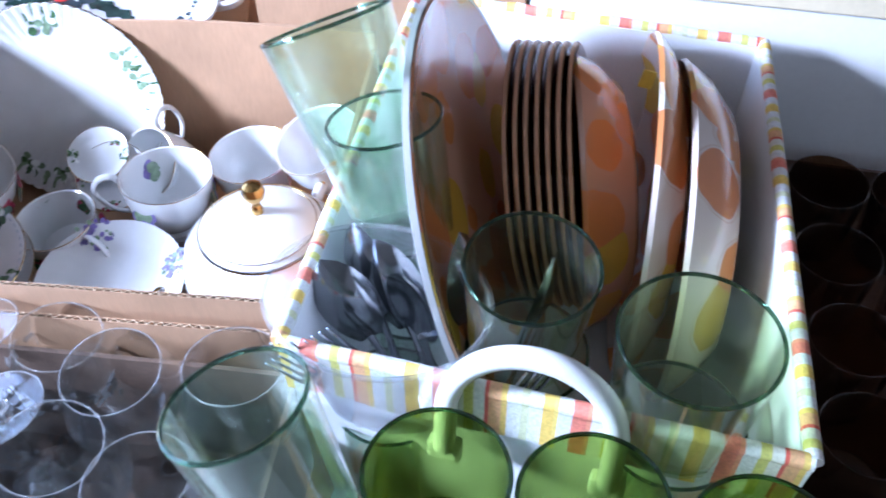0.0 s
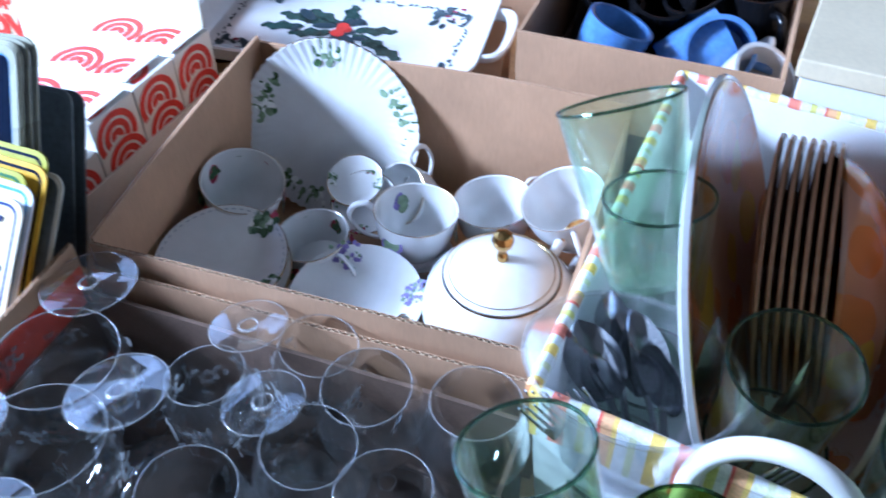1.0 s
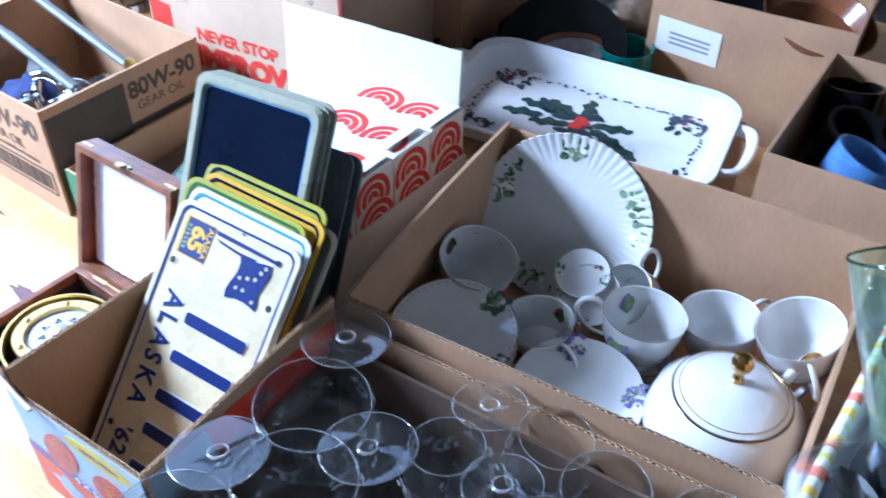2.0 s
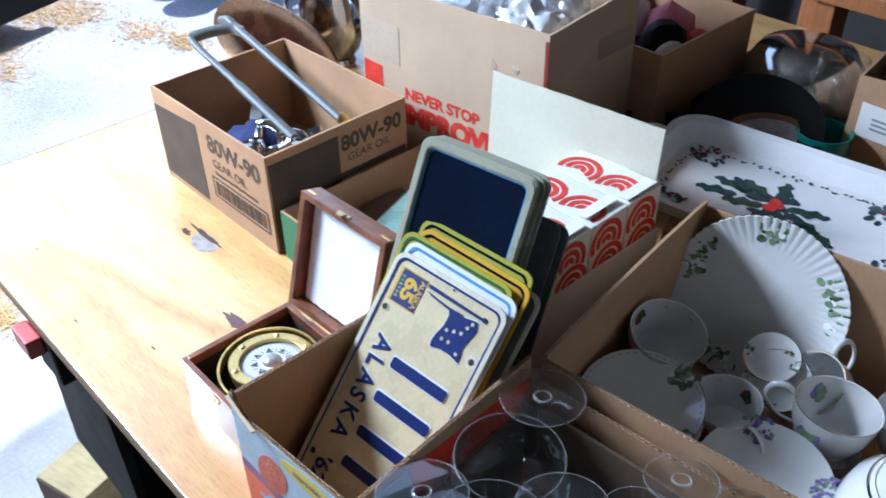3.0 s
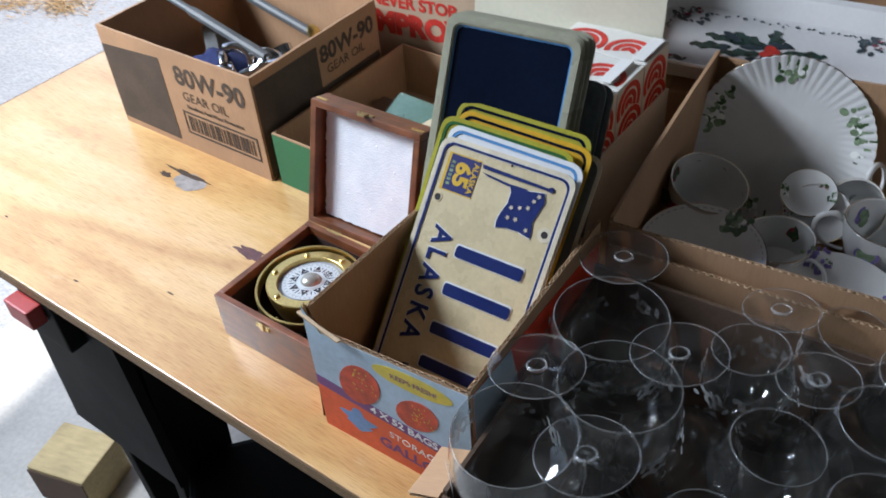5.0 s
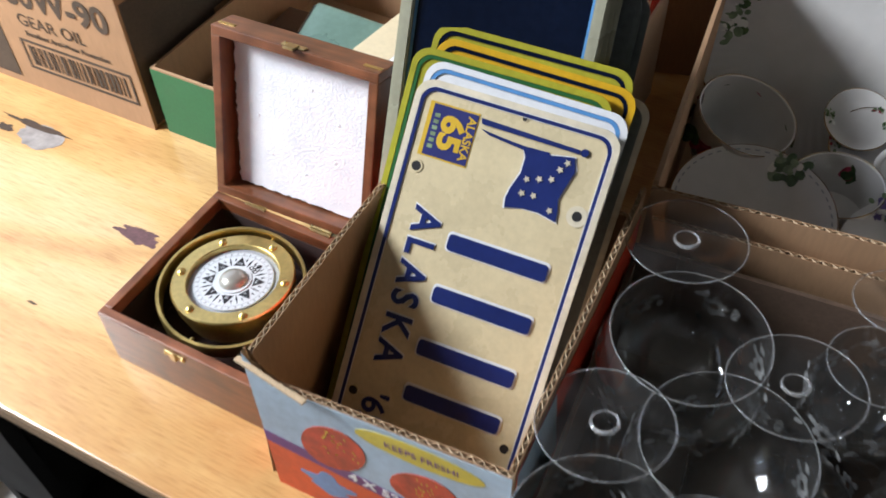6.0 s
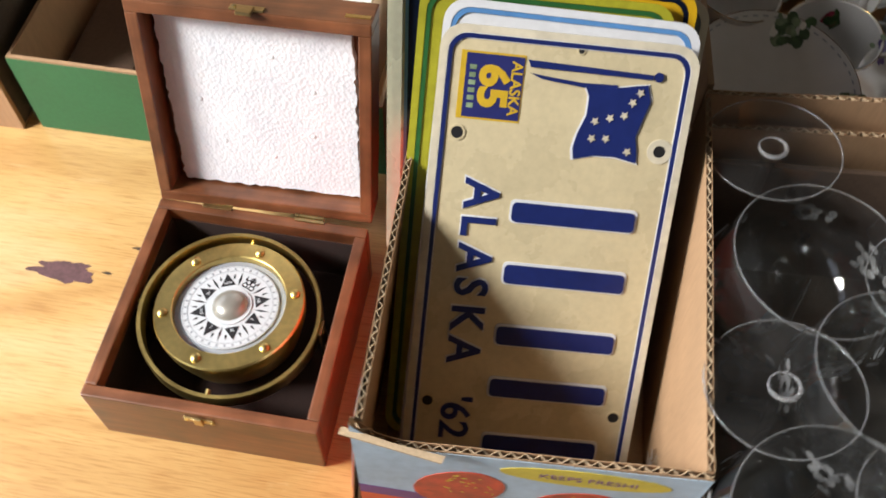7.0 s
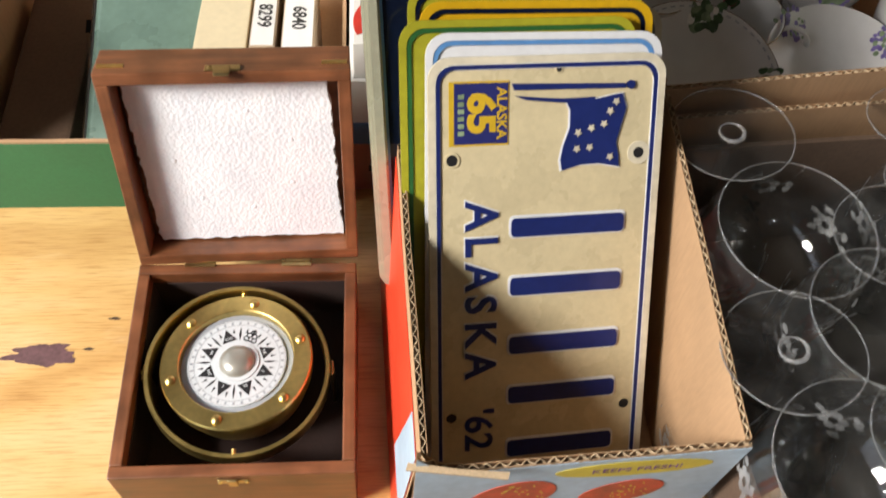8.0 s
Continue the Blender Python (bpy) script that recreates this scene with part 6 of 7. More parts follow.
def build_green_box():
    made = carton("green_box", "shallow green printed box of small goods", 0.138, 0.444, 0.600, 0.895, 0.75, 0.085, KRAFT_IN, seed=15.0, thick=0.003)
    up = pose(0, 0, 0, 90, 0, 0)
    part("green_paper", slab_bm([(-0.153, 0), (0.153, 0), (0.153, 0.0835), (-0.153, 0.0835)], 0.0018, 0.0023), BOX_GREEN, made["front_panel"], "plain green paper face", at=up)
    part("green_paper", slab_bm([(-0.145, 0), (0.145, 0), (0.145, 0.0835), (-0.145, 0.0835)], 0.0018, 0.0023), BOX_GREEN, made["left_panel"], at=up)
    tin = thing("green_tin", pose(0.278, 0.715, 0.757, 24, 0, -3), "sage green painted metal tin leaning in the box", "tin")
    part("body", box_bm(-0.050, 0.045, -0.085, 0.085, 0.0, 0.055, 0.006, 3), TIN_GREEN, tin, smooth=True)
    part("wire_edge", tube_bm([(-0.0515, y, 0.050) for y in (-0.08, 0.0, 0.08)], 0.0022, 8), STEEL, tin, smooth=True)
    part("dark_well", box_bm(-0.075, -0.0525, -0.07, 0.07, 0.0, 0.004), BLACK_PAINT, tin)
    for x, wd, z, mat, words in ((0.338, 0.042, 0.098, CREAM_CARD, ""), (0.372, 0.020, 0.102, LABEL_WHITE, "8299"), (0.400, 0.026, 0.100, LABEL_WHITE, "6840")):
        b = thing("small_carton", pose(x + 0.006, 0.690, 0.756, -8, 0, 0), "slim card box with a printed end label" if words else "plain cream card box standing upright", "card box", "small card boxes")
        part("card_body", box_bm(-wd / 2, wd / 2, -0.03, 0.09, 0.0, z, 0.001), CREAM_CARD if not words else KRAFT_PALE, b)
        if words:
            part("end_label", box_bm(-wd / 2 + 0.001, wd / 2 - 0.001, -0.027, 0.088, z, z + 0.0006), LABEL_WHITE, b, "white printed label")
            text_part("label_number", words, 0.016, INK, b, pose(0, 0.012, z + 0.0008, 0, 0, -90), depth=0.0001, bold=0.0003)
            part("label_line", box_bm(-wd / 2 + 0.003, wd / 2 - 0.003, 0.040, 0.0408, z + 0.0006, z + 0.0008), INK, b)
    dark = thing("wooden_block", pose(0.182, 0.73, 0.754), "dark brown wooden oddment in the green box", "wood block")
    part("timber", box_bm(-0.03, 0.03, -0.09, 0.09, 0, 0.03, 0.003), DARK_BROWN_SHADE, dark)


build_green_box()


def build_bag_carton():
    made = carton("printed_carton", "printed carton with its cream lid flap raised", 0.449, 0.585, 0.616, 0.900, 0.75, 0.135, WHITE_CARD, seed=18.0, thick=0.003)
    up = pose(0, 0, 0, 90, 0, 0)
    f = made["front_panel"]
    part("pink_paper", slab_bm([(-0.068, 0), (0.068, 0), (0.068, 0.062), (-0.068, 0.062)], 0.0018, 0.0023), PINK_CARD, f, "pink printed face", at=up)
    part("blue_paper", slab_bm([(-0.068, 0.062), (0.068, 0.062), (0.068, 0.088), (-0.068, 0.088)], 0.0018, 0.0023), PLATE_SKY, f, at=up)
    text_part("printed_word", "Zip", 0.024, PURPLE_INK, f, up @ pose(-0.035, 0.098, 0.002, 0, 0, 180), depth=0.0001, bold=0.0008)
    part("printed_bar", slab_bm([(-0.055, 0.026), (-0.012, 0.026), (-0.012, 0.034), (-0.055, 0.034)], 0.0023, 0.0027), DARK_BROWN_SHADE, f, at=up)
    part("raised_lid", panel_bm(0.270, 0.172, 0.003, 16, seed=21.0), LID_CARD, made["back_panel"], "tall plain cream lid flap", at=pose(0.083, 0.016, 0.098, 4, 0, 7))


build_bag_carton()


def build_patterned_boxes():
    rng = random.Random(7)

    def swirl(cx, cy, r, z):
        """One fan of concentric arcs, cut at its foot."""
        out = []
        for k, rr in enumerate((1.0, 0.64, 0.30)):
            pts = [(cx + r * rr * math.cos(a), cy + r * rr * math.sin(a)) for a in (radians(-25 + 230 * j / 22) for j in range(23))]
            ins = [(cx + (r * rr - r * 0.25) * math.cos(a), cy + (r * rr - r * 0.25) * math.sin(a)) for a in (radians(-25 + 230 * j / 22) for j in range(23))]
            out.append(slab_bm(pts + ins[::-1], z, z + 0.0004))
        return joined(*out)

    for k in range(4):
        y = 0.655 + 0.070 * k
        zt = 0.197 if k else 0.165
        g = thing("patterned_box", pose(0.514, y, 0.754), "white box printed with red concentric swirls", "gift box", "boxes in the printed carton")
        part("card_body", box_bm(-0.062, 0.066, -0.034, 0.034, 0.0, zt, 0.0012), WHITE_CARD, g)
        for j in range(2):
            part("red_swirl", swirl(-0.031 + 0.063 * j, -0.013, 0.0305, zt + 0.0002), RED_INK, g, "red printed swirl")
        for j in range(5):
            part("red_swirl", swirl(0.003 * (j % 2 * 2 - 1), 0.0, 0.0305, 0.0), RED_INK, g, at=pose(0.0662 + 0.0003 * (j % 2), 0.0, zt - 0.034 - 0.037 * j, 90, 0, 90))
        part("inner_flap", box_bm(0.050, 0.066, -0.030, 0.030, zt + 0.0005, zt + 0.002), LABEL_WHITE, g, at=pose(0, 0, 0, 0, -rng.uniform(1, 5), 0))


build_patterned_boxes()


def build_big_cartons():
    ax, ay, bx, by = -0.010, 0.884, 0.352, 0.932
    rz = math.degrees(math.atan2(by - ay, bx - ax))
    w, d = math.hypot(bx - ax, by - ay), 0.250
    c = pose((ax + bx) / 2, (ay + by) / 2, 0, 0, 0, rz) @ pose(0, d / 2, 0)
    cx, cy = c.translation.x, c.translation.y
    made = carton("moving_box", "tall kraft moving box full of film wrapped glasses", cx - w / 2, cx + w / 2, cy - d / 2, cy + d / 2, 0.75, 0.322, KRAFT_PALE, rz=rz, seed=25.0, inside=KRAFT_IN)
    up = pose(0, 0, 0, 90, 0, 0)
    f = made["front_panel"]
    part("red_print", slab_bm([(-0.180, 0.150), (-0.140, 0.145), (-0.140, 0.185), (-0.180, 0.190)], 0.0024, 0.0028), RED_INK, f, "red printed block", at=up)
    text_part("printed_line", "NEVER STOP", 0.027, RED_INK, f, up @ pose(-0.015, 0.150, 0.0026), depth=0.0001, bold=0.001, wide=1.0)
    text_part("printed_line", "IMPROVING", 0.048, RED_INK, f, up @ pose(0.030, 0.112, 0.0026), depth=0.0001, bold=0.003, wide=1.0)
    part("packing_tape", slab_bm([(-w / 2, 0.200), (-0.100, 0.195), (-0.100, 0.262), (-w / 2, 0.266)], 0.0024, 0.0027), worn("clear_tape", (0.50, 0.40, 0.30), 0.15, var=0.1, bump=0.1), f, "shiny brown tape", at=up)
    part("red_corner", slab_bm([(w / 2 - 0.006, 0.06), (w / 2, 0.06), (w / 2, 0.312), (w / 2 - 0.006, 0.312)], 0.0024, 0.0028), MAROON, f, at=up)
    r = made["right_panel"]
    part("packing_tape", slab_bm([(0.01, 0.235), (d / 2, 0.225), (d / 2, 0.262), (0.01, 0.270)], 0.0024, 0.0027), worn("clear_tape_side", (0.42, 0.34, 0.27), 0.12, var=0.1, bump=0.1), r, "shiny packing tape", at=up)
    text_part("pen_scrawl", "~", 0.08, NAVY_INK, r, up @ pose(-0.01, 0.13, 0.0026), depth=0.0001)
    part("side_flap", panel_bm(w - 0.02, 0.11, 0.004, 10, seed=29.0), KRAFT_PALE, made["back_panel"], "raised back flap", at=pose(0, 0, 0.313, -8, 0, 0))
    rng = random.Random(13)
    base = made["root"].matrix_basis
    for k in range(18):
        x, y = rng.uniform(-w / 2 + 0.05, w / 2 - 0.05), rng.uniform(-d / 2 + 0.05, d / 2 - 0.05)
        g = thing("wrapped_glass", base @ pose(x, y, 0.240 + rng.uniform(-0.01, 0.035), rng.uniform(-35, 35), rng.uniform(-35, 35), rng.uniform(0, 360)), "glass wrapped in crinkled clear film", "wrapped glass", "wrapped glasses in the moving box")
        bm = bmesh.new()
        bmesh.ops.create_icosphere(bm, subdivisions=4, radius=0.047)
        o = Vector((rng.uniform(0, 9), rng.uniform(0, 9), rng.uniform(0, 9)))
        for v in bm.verts:
            q = v.co * 38 + o
            v.co = Vector((v.co.x, v.co.y, v.co.z * 1.25)) * (0.92 + 0.55 * abs(noise.noise(q * 0.8)) + 0.34 * abs(noise.noise(q * 2.1)) + 0.12 * noise.noise(q * 5.0))
        part("plastic_film", bm, WRAP_FILM if k % 2 else FILM_WHITE, g, smooth=True)
        wall, low = tumbler_bms(0.026, 0.022, 0.07)
        part("wall", wall, CLEAR, g, at=pose(0, 0, -0.035), smooth=True)
        part("base", low, CLEAR, g, at=pose(0, 0, -0.035), smooth=True)
    # Added dark sheet in place of the shade between the wrapped glasses.
    fill = thing("dark_fill", base @ pose(0, 0, 0.004), "dark sheet added for the shade deep in the moving box", "packing paper", kind="stuff")
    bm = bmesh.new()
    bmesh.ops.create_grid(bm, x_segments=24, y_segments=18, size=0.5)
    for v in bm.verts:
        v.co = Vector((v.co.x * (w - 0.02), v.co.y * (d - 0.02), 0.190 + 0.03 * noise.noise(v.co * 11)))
    part("paper_sheet", bm, DARK_BROWN_SHADE, fill)
    # lower carton further back
    second = carton("kraft_box", "kraft carton of toys behind the moving box", 0.120, 0.366, 1.192, 1.466, 0.75, 0.214, KRAFT, rz=0, seed=31.0, inside=KRAFT_IN)
    b2 = second["root"].matrix_basis
    for x, y, mat, s in ((0.02, 0.03, PINK_CLOTH, 0.045), (0.085, 0.03, RED_INK, 0.020), (0.05, -0.03, BLACK_PAINT, 0.045), (-0.07, 0.02, WHITE_PLASTIC, 0.045), (0.09, -0.06, KRAFT_PALE, 0.025)):
        t = thing("toy_bundle", b2 @ pose(x, y, 0.180), "small coloured toy in the carton", "toy", "toys in the carton")
        bm = bmesh.new()
        bmesh.ops.create_icosphere(bm, subdivisions=2, radius=s)
        for v in bm.verts:
            v.co *= 1 + 0.3 * noise.noise(v.co * 30 + Vector((x * 50, 0, 0)))
        part("soft_body", bm, mat, t, smooth=True)
    # Added dark block: the shade below the toys as a solid.
    fill2 = thing("dark_fill", b2 @ pose(0, 0, 0.004), "dark block added for the shade under the toys", "packing paper", kind="stuff")
    part("paper_sheet", box_bm(-0.115, 0.115, -0.128, 0.128, 0, 0.145, 0.01), DARK_BROWN_SHADE, fill2)


FILM_WHITE = worn("hazy_film", (0.62, 0.63, 0.66), 0.12, var=0.1, bump=0.2, coat=0.5)
build_big_cartons()


HOLLY_INK = worn("holly_print", (0.035, 0.075, 0.065), 0.2, big=100, var=0.4, bump=0)


def build_tray():
    sup = thing("low_carton", pose(0.70, 1.09, 0.75, 0, 0, 17), "closed low carton under the tray", "cardboard box")
    part("card_body", box_bm(-0.17, 0.17, -0.11, 0.11, 0, 0.108, 0.003), KRAFT, sup)
    root = thing("serving_tray", pose(0.662, 1.064, 0.874, 0, 2, 11), "white melamine tray printed with holly", "tray")
    w, d = 0.392, 0.256
    bm = bmesh.new()
    lines = [(w - 0.06, d - 0.06, 0.03, 0.0), (w - 0.05, d - 0.05, 0.035, 0.002), (w - 0.02, d - 0.02, 0.05, 0.030), (w, d, 0.055, 0.034), (w - 0.002, d - 0.002, 0.054, 0.037), (w - 0.024, d - 0.024, 0.048, 0.033), (w - 0.056, d - 0.056, 0.034, 0.0055), (w - 0.066, d - 0.066, 0.03, 0.0035)]
    rings = [[bm.verts.new((x, y, z)) for x, y in rounded(a, b, r, 8)] for a, b, r, z in lines]
    for p, q in zip(rings, rings[1:]):
        n = len(p)
        for k in range(n):
            bm.faces.new((p[k], p[(k + 1) % n], q[(k + 1) % n], q[k]))
    bm.faces.new(rings[0][::-1])
    bm.faces.new(rings[-1])
    part("tray_body", bm, TRAY_WHITE, root, smooth=True)
    for s in (-1, 1):
        loop = [(s * (w / 2 - 0.012), -0.055, 0.026), (s * (w / 2 + 0.018), -0.048, 0.030), (s * (w / 2 + 0.026), 0, 0.032), (s * (w / 2 + 0.018), 0.048, 0.030), (s * (w / 2 - 0.012), 0.055, 0.026)]
        part("handle", tube_bm(smooth_line(loop, 5), 0.009, 10, flat=0.6), TRAY_WHITE, root, "looped white handle", smooth=True)
    rng = random.Random(21)
    z = 0.0042
    holly = joined(*[moved(slab_bm([(x * 1.0, y * (1 + 0.45 * math.cos(k * 2.6))) for k, (x, y) in enumerate(leaf_outline(0.058, 0.0095, 8))], 0, 0.0003), pose(x0, y0, z, 0, 0, a)) for x0, y0, a in ((0.012, 0.004, 12), (0.014, -0.006, -24), (0.040, -0.020, -30), (-0.012, 0.006, 165), (-0.040, 0.014, 172), (-0.014, -0.008, 196), (-0.055, -0.004, 190), (-0.010, 0.012, 150), (0.0, 0.010, 95))])
    part("holly_print", holly, HOLLY_INK, root, "dark green printed holly leaves")
    part("holly_print", spray_bm(rng, 14, 0.06, 0.03, wide=0.22, squash=0.5), NAVY_INK, root, at=pose(-0.02, 0.0, z))
    part("red_berry_print", joined(*[slab_bm(circle(0.008, 14, rng.uniform(-0.014, 0.014), rng.uniform(-0.012, 0.012)), z + 0.0004 + 0.0001 * k, z + 0.0007 + 0.0001 * k) for k in range(5)]), RED_INK, root, "red printed berries")
    for x, y in ((-0.13, 0.075), (0.13, 0.075), (-0.13, -0.075), (0.13, -0.075)):
        part("corner_sprig", spray_bm(rng, 16, 0.026, 0.017, wide=0.24), NAVY_INK, root, "dark printed sprig", at=pose(x, y, z))
        part("corner_sprig", spray_bm(rng, 5, 0.02, 0.008), ROSE_INK, root, at=pose(x, y, z + 0.0003))
    a, b = rounded(w - 0.085, d - 0.085, 0.03, 12), rounded(w - 0.085, d - 0.085, 0.03, 12)
    dashes = []
    line = []
    for (x0, y0), (x1, y1) in zip(a, a[1:] + a[:1]):
        n = max(1, int(math.hypot(x1 - x0, y1 - y0) / 0.008))
        line += [(x0 + (x1 - x0) * k / n, y0 + (y1 - y0) * k / n) for k in range(n)]
    for k, (x, y) in enumerate(line):
        dashes.append(moved(slab_bm(leaf_outline(0.0075, 0.0016, 3), 0, 0.0003), pose(x, y, z, 0, 0, rng.uniform(0, 360))))
    part("border_print", joined(*dashes), NAVY_INK, root, "fine dotted border print")


build_tray()


def build_mug_boxes():
    made = carton("mug_box", "open kraft carton holding blue glazed mugs", 0.904, 1.207, 1.052, 1.362, 0.75, 0.196, KRAFT, rz=3, seed=41.0, inside=KRAFT_IN)
    rng = random.Random(17)

    def mug(m, r, h, mat, label):
        root = thing("mug", m, label, "mug", "mugs in the carton")
        part("bowl", lathe_bm([(0, 0), (r * 0.8, 0), (r * 0.86, 0.004), (r * 0.92, h * 0.4), (r, h), (r - 0.003, h + 0.001), (r - 0.006, h), (r * 0.88 - 0.004, h * 0.4), (r * 0.7, 0.006), (0, 0.005)], 40), mat, root, smooth=True)
        part("handle", tube_bm(smooth_line([(r * 0.92, 0, h * 0.8), (r * 1.45, 0, h * 0.82), (r * 1.6, 0, h * 0.5), (r * 1.35, 0, h * 0.22), (r * 0.88, 0, h * 0.2)], 4), 0.0055, 10), mat, root, smooth=True)
    mug(pose(1.070, 1.160, 0.862, -10, 62, 20), 0.043, 0.085, BLUE_GLAZE, "blue and white glazed mug lying tilted")
    mug(pose(1.125, 1.215, 0.872, 58, 10, 0), 0.043, 0.085, BLUE_GLAZE, "blue glazed mug facing forward")
    mug(pose(0.985, 1.125, 0.850, 10, 20, 60), 0.043, 0.085, BLUE_GLAZE, "blue glazed mug near the carton wall")
    mug(pose(1.150, 1.140, 0.845, 30, -20, 90), 0.043, 0.085, CHINA, "white glazed mug among the blue ones")
    for x, y in ((0.96, 1.22), (1.03, 1.26), (1.10, 1.28), (0.95, 1.30), (1.16, 1.28)):
        mug(pose(x, y, 0.84, rng.uniform(-25, 25), rng.uniform(-25, 25), rng.uniform(0, 360)), 0.042, 0.085, BLACK_GLAZE, "dark brown glazed mug in the carton")
    # Added dark block: the carton's deep shade below the mugs.
    fill = thing("dark_fill", pose(1.053, 1.19, 0.754, 0, 0, 3), "dark block added for the shade under the mugs", "packing paper", kind="stuff")
    part("paper_sheet", box_bm(-0.14, 0.14, -0.14, 0.14, 0, 0.085, 0.01), DARK_BROWN_SHADE, fill)
    lab = carton("labelled_box", "tall kraft carton with a white shipping label", 0.600, 0.900, 1.362, 1.640, 0.75, 0.215, KRAFT, rz=7, seed=44.0, inside=KRAFT_IN)
    f = lab["front_panel"]
    up = pose(0, 0, 0, 90, 0, 0)
    part("shipping_label", slab_bm([(-0.135, 0.120), (-0.035, 0.112), (-0.035, 0.168), (-0.135, 0.176)], 0.0024, 0.0029), LABEL_WHITE, f, "white paper label", at=up)
    for k in range(3):
        part("printed_bar", slab_bm([(-0.115, 0.150 - 0.008 * k), (-0.050, 0.145 - 0.008 * k), (-0.050, 0.149 - 0.008 * k), (-0.115, 0.154 - 0.008 * k)], 0.0029, 0.0032), SLATE, f, at=up)
    for x, y, mat, label in ((0.83, 1.46, BROWN_GLAZE, "brown glazed bowl in the labelled carton"), (0.70, 1.50, BLACK_GLAZE, "black glazed bowl in the labelled carton")):
        b = thing("stoneware_bowl", pose(x, y, 0.895, 8, 14, 0), label, "bowl")
        part("dish", lathe_bm([(0, 0), (0.04, 0), (0.075, 0.02), (0.088, 0.05), (0.085, 0.05), (0.070, 0.022), (0, 0.006)], 40), mat, b, smooth=True)
    # Added dark block: the shade low in the labelled carton.
    fill3 = thing("dark_fill", pose(0.75, 1.50, 0.754, 0, 0, 7), "dark block added for the shade under the bowls", "packing paper", kind="stuff")
    part("paper_sheet", box_bm(-0.13, 0.13, -0.12, 0.12, 0, 0.14, 0.01), DARK_BROWN_SHADE, fill3)
    jug = thing("amber_jug", pose(1.02, 1.56, 0.75), "amber glazed jug beside the labelled carton", "jug")
    part("body", lathe_bm([(0, 0), (0.04, 0), (0.06, 0.05), (0.055, 0.13), (0.035, 0.19), (0.042, 0.22), (0.038, 0.22), (0.03, 0.19), (0, 0.18)], 32), BROWN_GLAZE, jug, smooth=True)
    part("handle", tube_bm(smooth_line([(0.045, 0, 0.17), (0.085, 0, 0.16), (0.09, 0, 0.11), (0.058, 0, 0.08)], 4), 0.007, 10), BROWN_GLAZE, jug, smooth=True)


build_mug_boxes()


def build_dark_dishes():
    plate = thing("picture_plate", facing((0.515, 1.262, 0.862), (0.2, -0.35, 0.92)), "black glazed plate with an oval picture", "plate")
    part("dish", lathe_bm(dish_profile(0.100, 0.018, 0.06, 0.004), 56), BLACK_GLAZE, plate, smooth=True)
    part("oval_picture", slab_bm([(0.055 * math.cos(a), 0.035 * math.sin(a)) for a in (2 * math.pi * k / 32 for k in range(32))], 0.0075, 0.0082), KNOT_GREY, plate, "pale oval picture", at=pose(0.02, -0.015, 0))
    part("picture_ring", ring_bm([(0.070 * math.cos(a), 0.047 * math.sin(a)) for a in (2 * math.pi * k / 32 for k in range(32))], [(0.056 * math.cos(a), 0.036 * math.sin(a)) for a in (2 * math.pi * k / 32 for k in range(32))], 0.0075, 0.0080), BROWN_GLAZE, plate, at=pose(0.02, -0.015, 0))
    for x, y, r, h, mat, nm, label in ((0.465, 1.300, 0.088, 0.115, BLACK_GLAZE, "black_bowl", "glossy black bowl beside the tray"), (0.600, 1.315, 0.045, 0.125, TEAL_GLASS, "teal_vase", "teal glazed vase behind the tray"), (0.560, 1.420, 0.042, 0.20, CLEAR, "glass_pitcher", "clear glass pitcher behind the tray"), (0.392, 1.150, 0.088, 0.10, BLACK_GLAZE, "black_bowl", "small glossy black bowl on the table")):
        b = thing(nm, pose(x, y, 0.75), label, nm.split("_")[1])
        part("body", lathe_bm([(0, 0), (r * 0.7, 0), (r * 0.95, h * 0.3), (r, h * 0.6), (r * 0.95, h), (r * 0.92, h), (r * 0.95, h * 0.6), (r * 0.9, h * 0.3), (r * 0.6, 0.006), (0, 0.005)], 40), mat, b, smooth=True)
    dome = thing("metal_pot", pose(0.470, 1.480, 0.75), "large shiny metal pot standing upside down", "pot")
    part("body", lathe_bm([(0.104, 0), (0.106, 0.003), (0.106, 0.10), (0.100, 0.14), (0.080, 0.170), (0.045, 0.184), (0, 0.188)], 48), CHROME, dome, smooth=True)
    part("rolled_rim", tube_bm([(0.107 * math.cos(a), 0.107 * math.sin(a), 0.004) for a in (2 * math.pi * k / 48 for k in range(48))], 0.003, 8, closed=True), CHROME, dome, smooth=True)
    cloth = thing("pink_toy", pose(0.372, 1.565, 0.75), "soft pink toy behind the cartons", "toy")
    bm = bmesh.new()
    bmesh.ops.create_icosphere(bm, subdivisions=3, radius=0.045)
    for v in bm.verts:
        v.co = Vector((v.co.x, v.co.y, v.co.z * 1.5 + 0.066)) * (1 + 0.1 * noise.noise(v.co * 25))
    part("soft_body", bm, PINK_CLOTH, cloth, smooth=True)
    # silver things behind the gear oil carton
    tray = thing("copper_tray", facing((-0.335, 0.925, 0.839), (0.05, -1.0, 0.22)), "tarnished copper tray propped behind the carton", "tray")
    part("tray_body", oval_dish_bm(0.205, 0.088, 0.014), worn("tarnished_copper", (0.30, 0.17, 0.09), 0.25, 1.0, big=14, var=0.4, bump=0.05), tray, smooth=True)
    pot = thing("coffee_pot", pose(-0.375, 1.085, 0.75, 0, 0, 200), "silver plated coffee pot with a domed lid", "coffee pot")
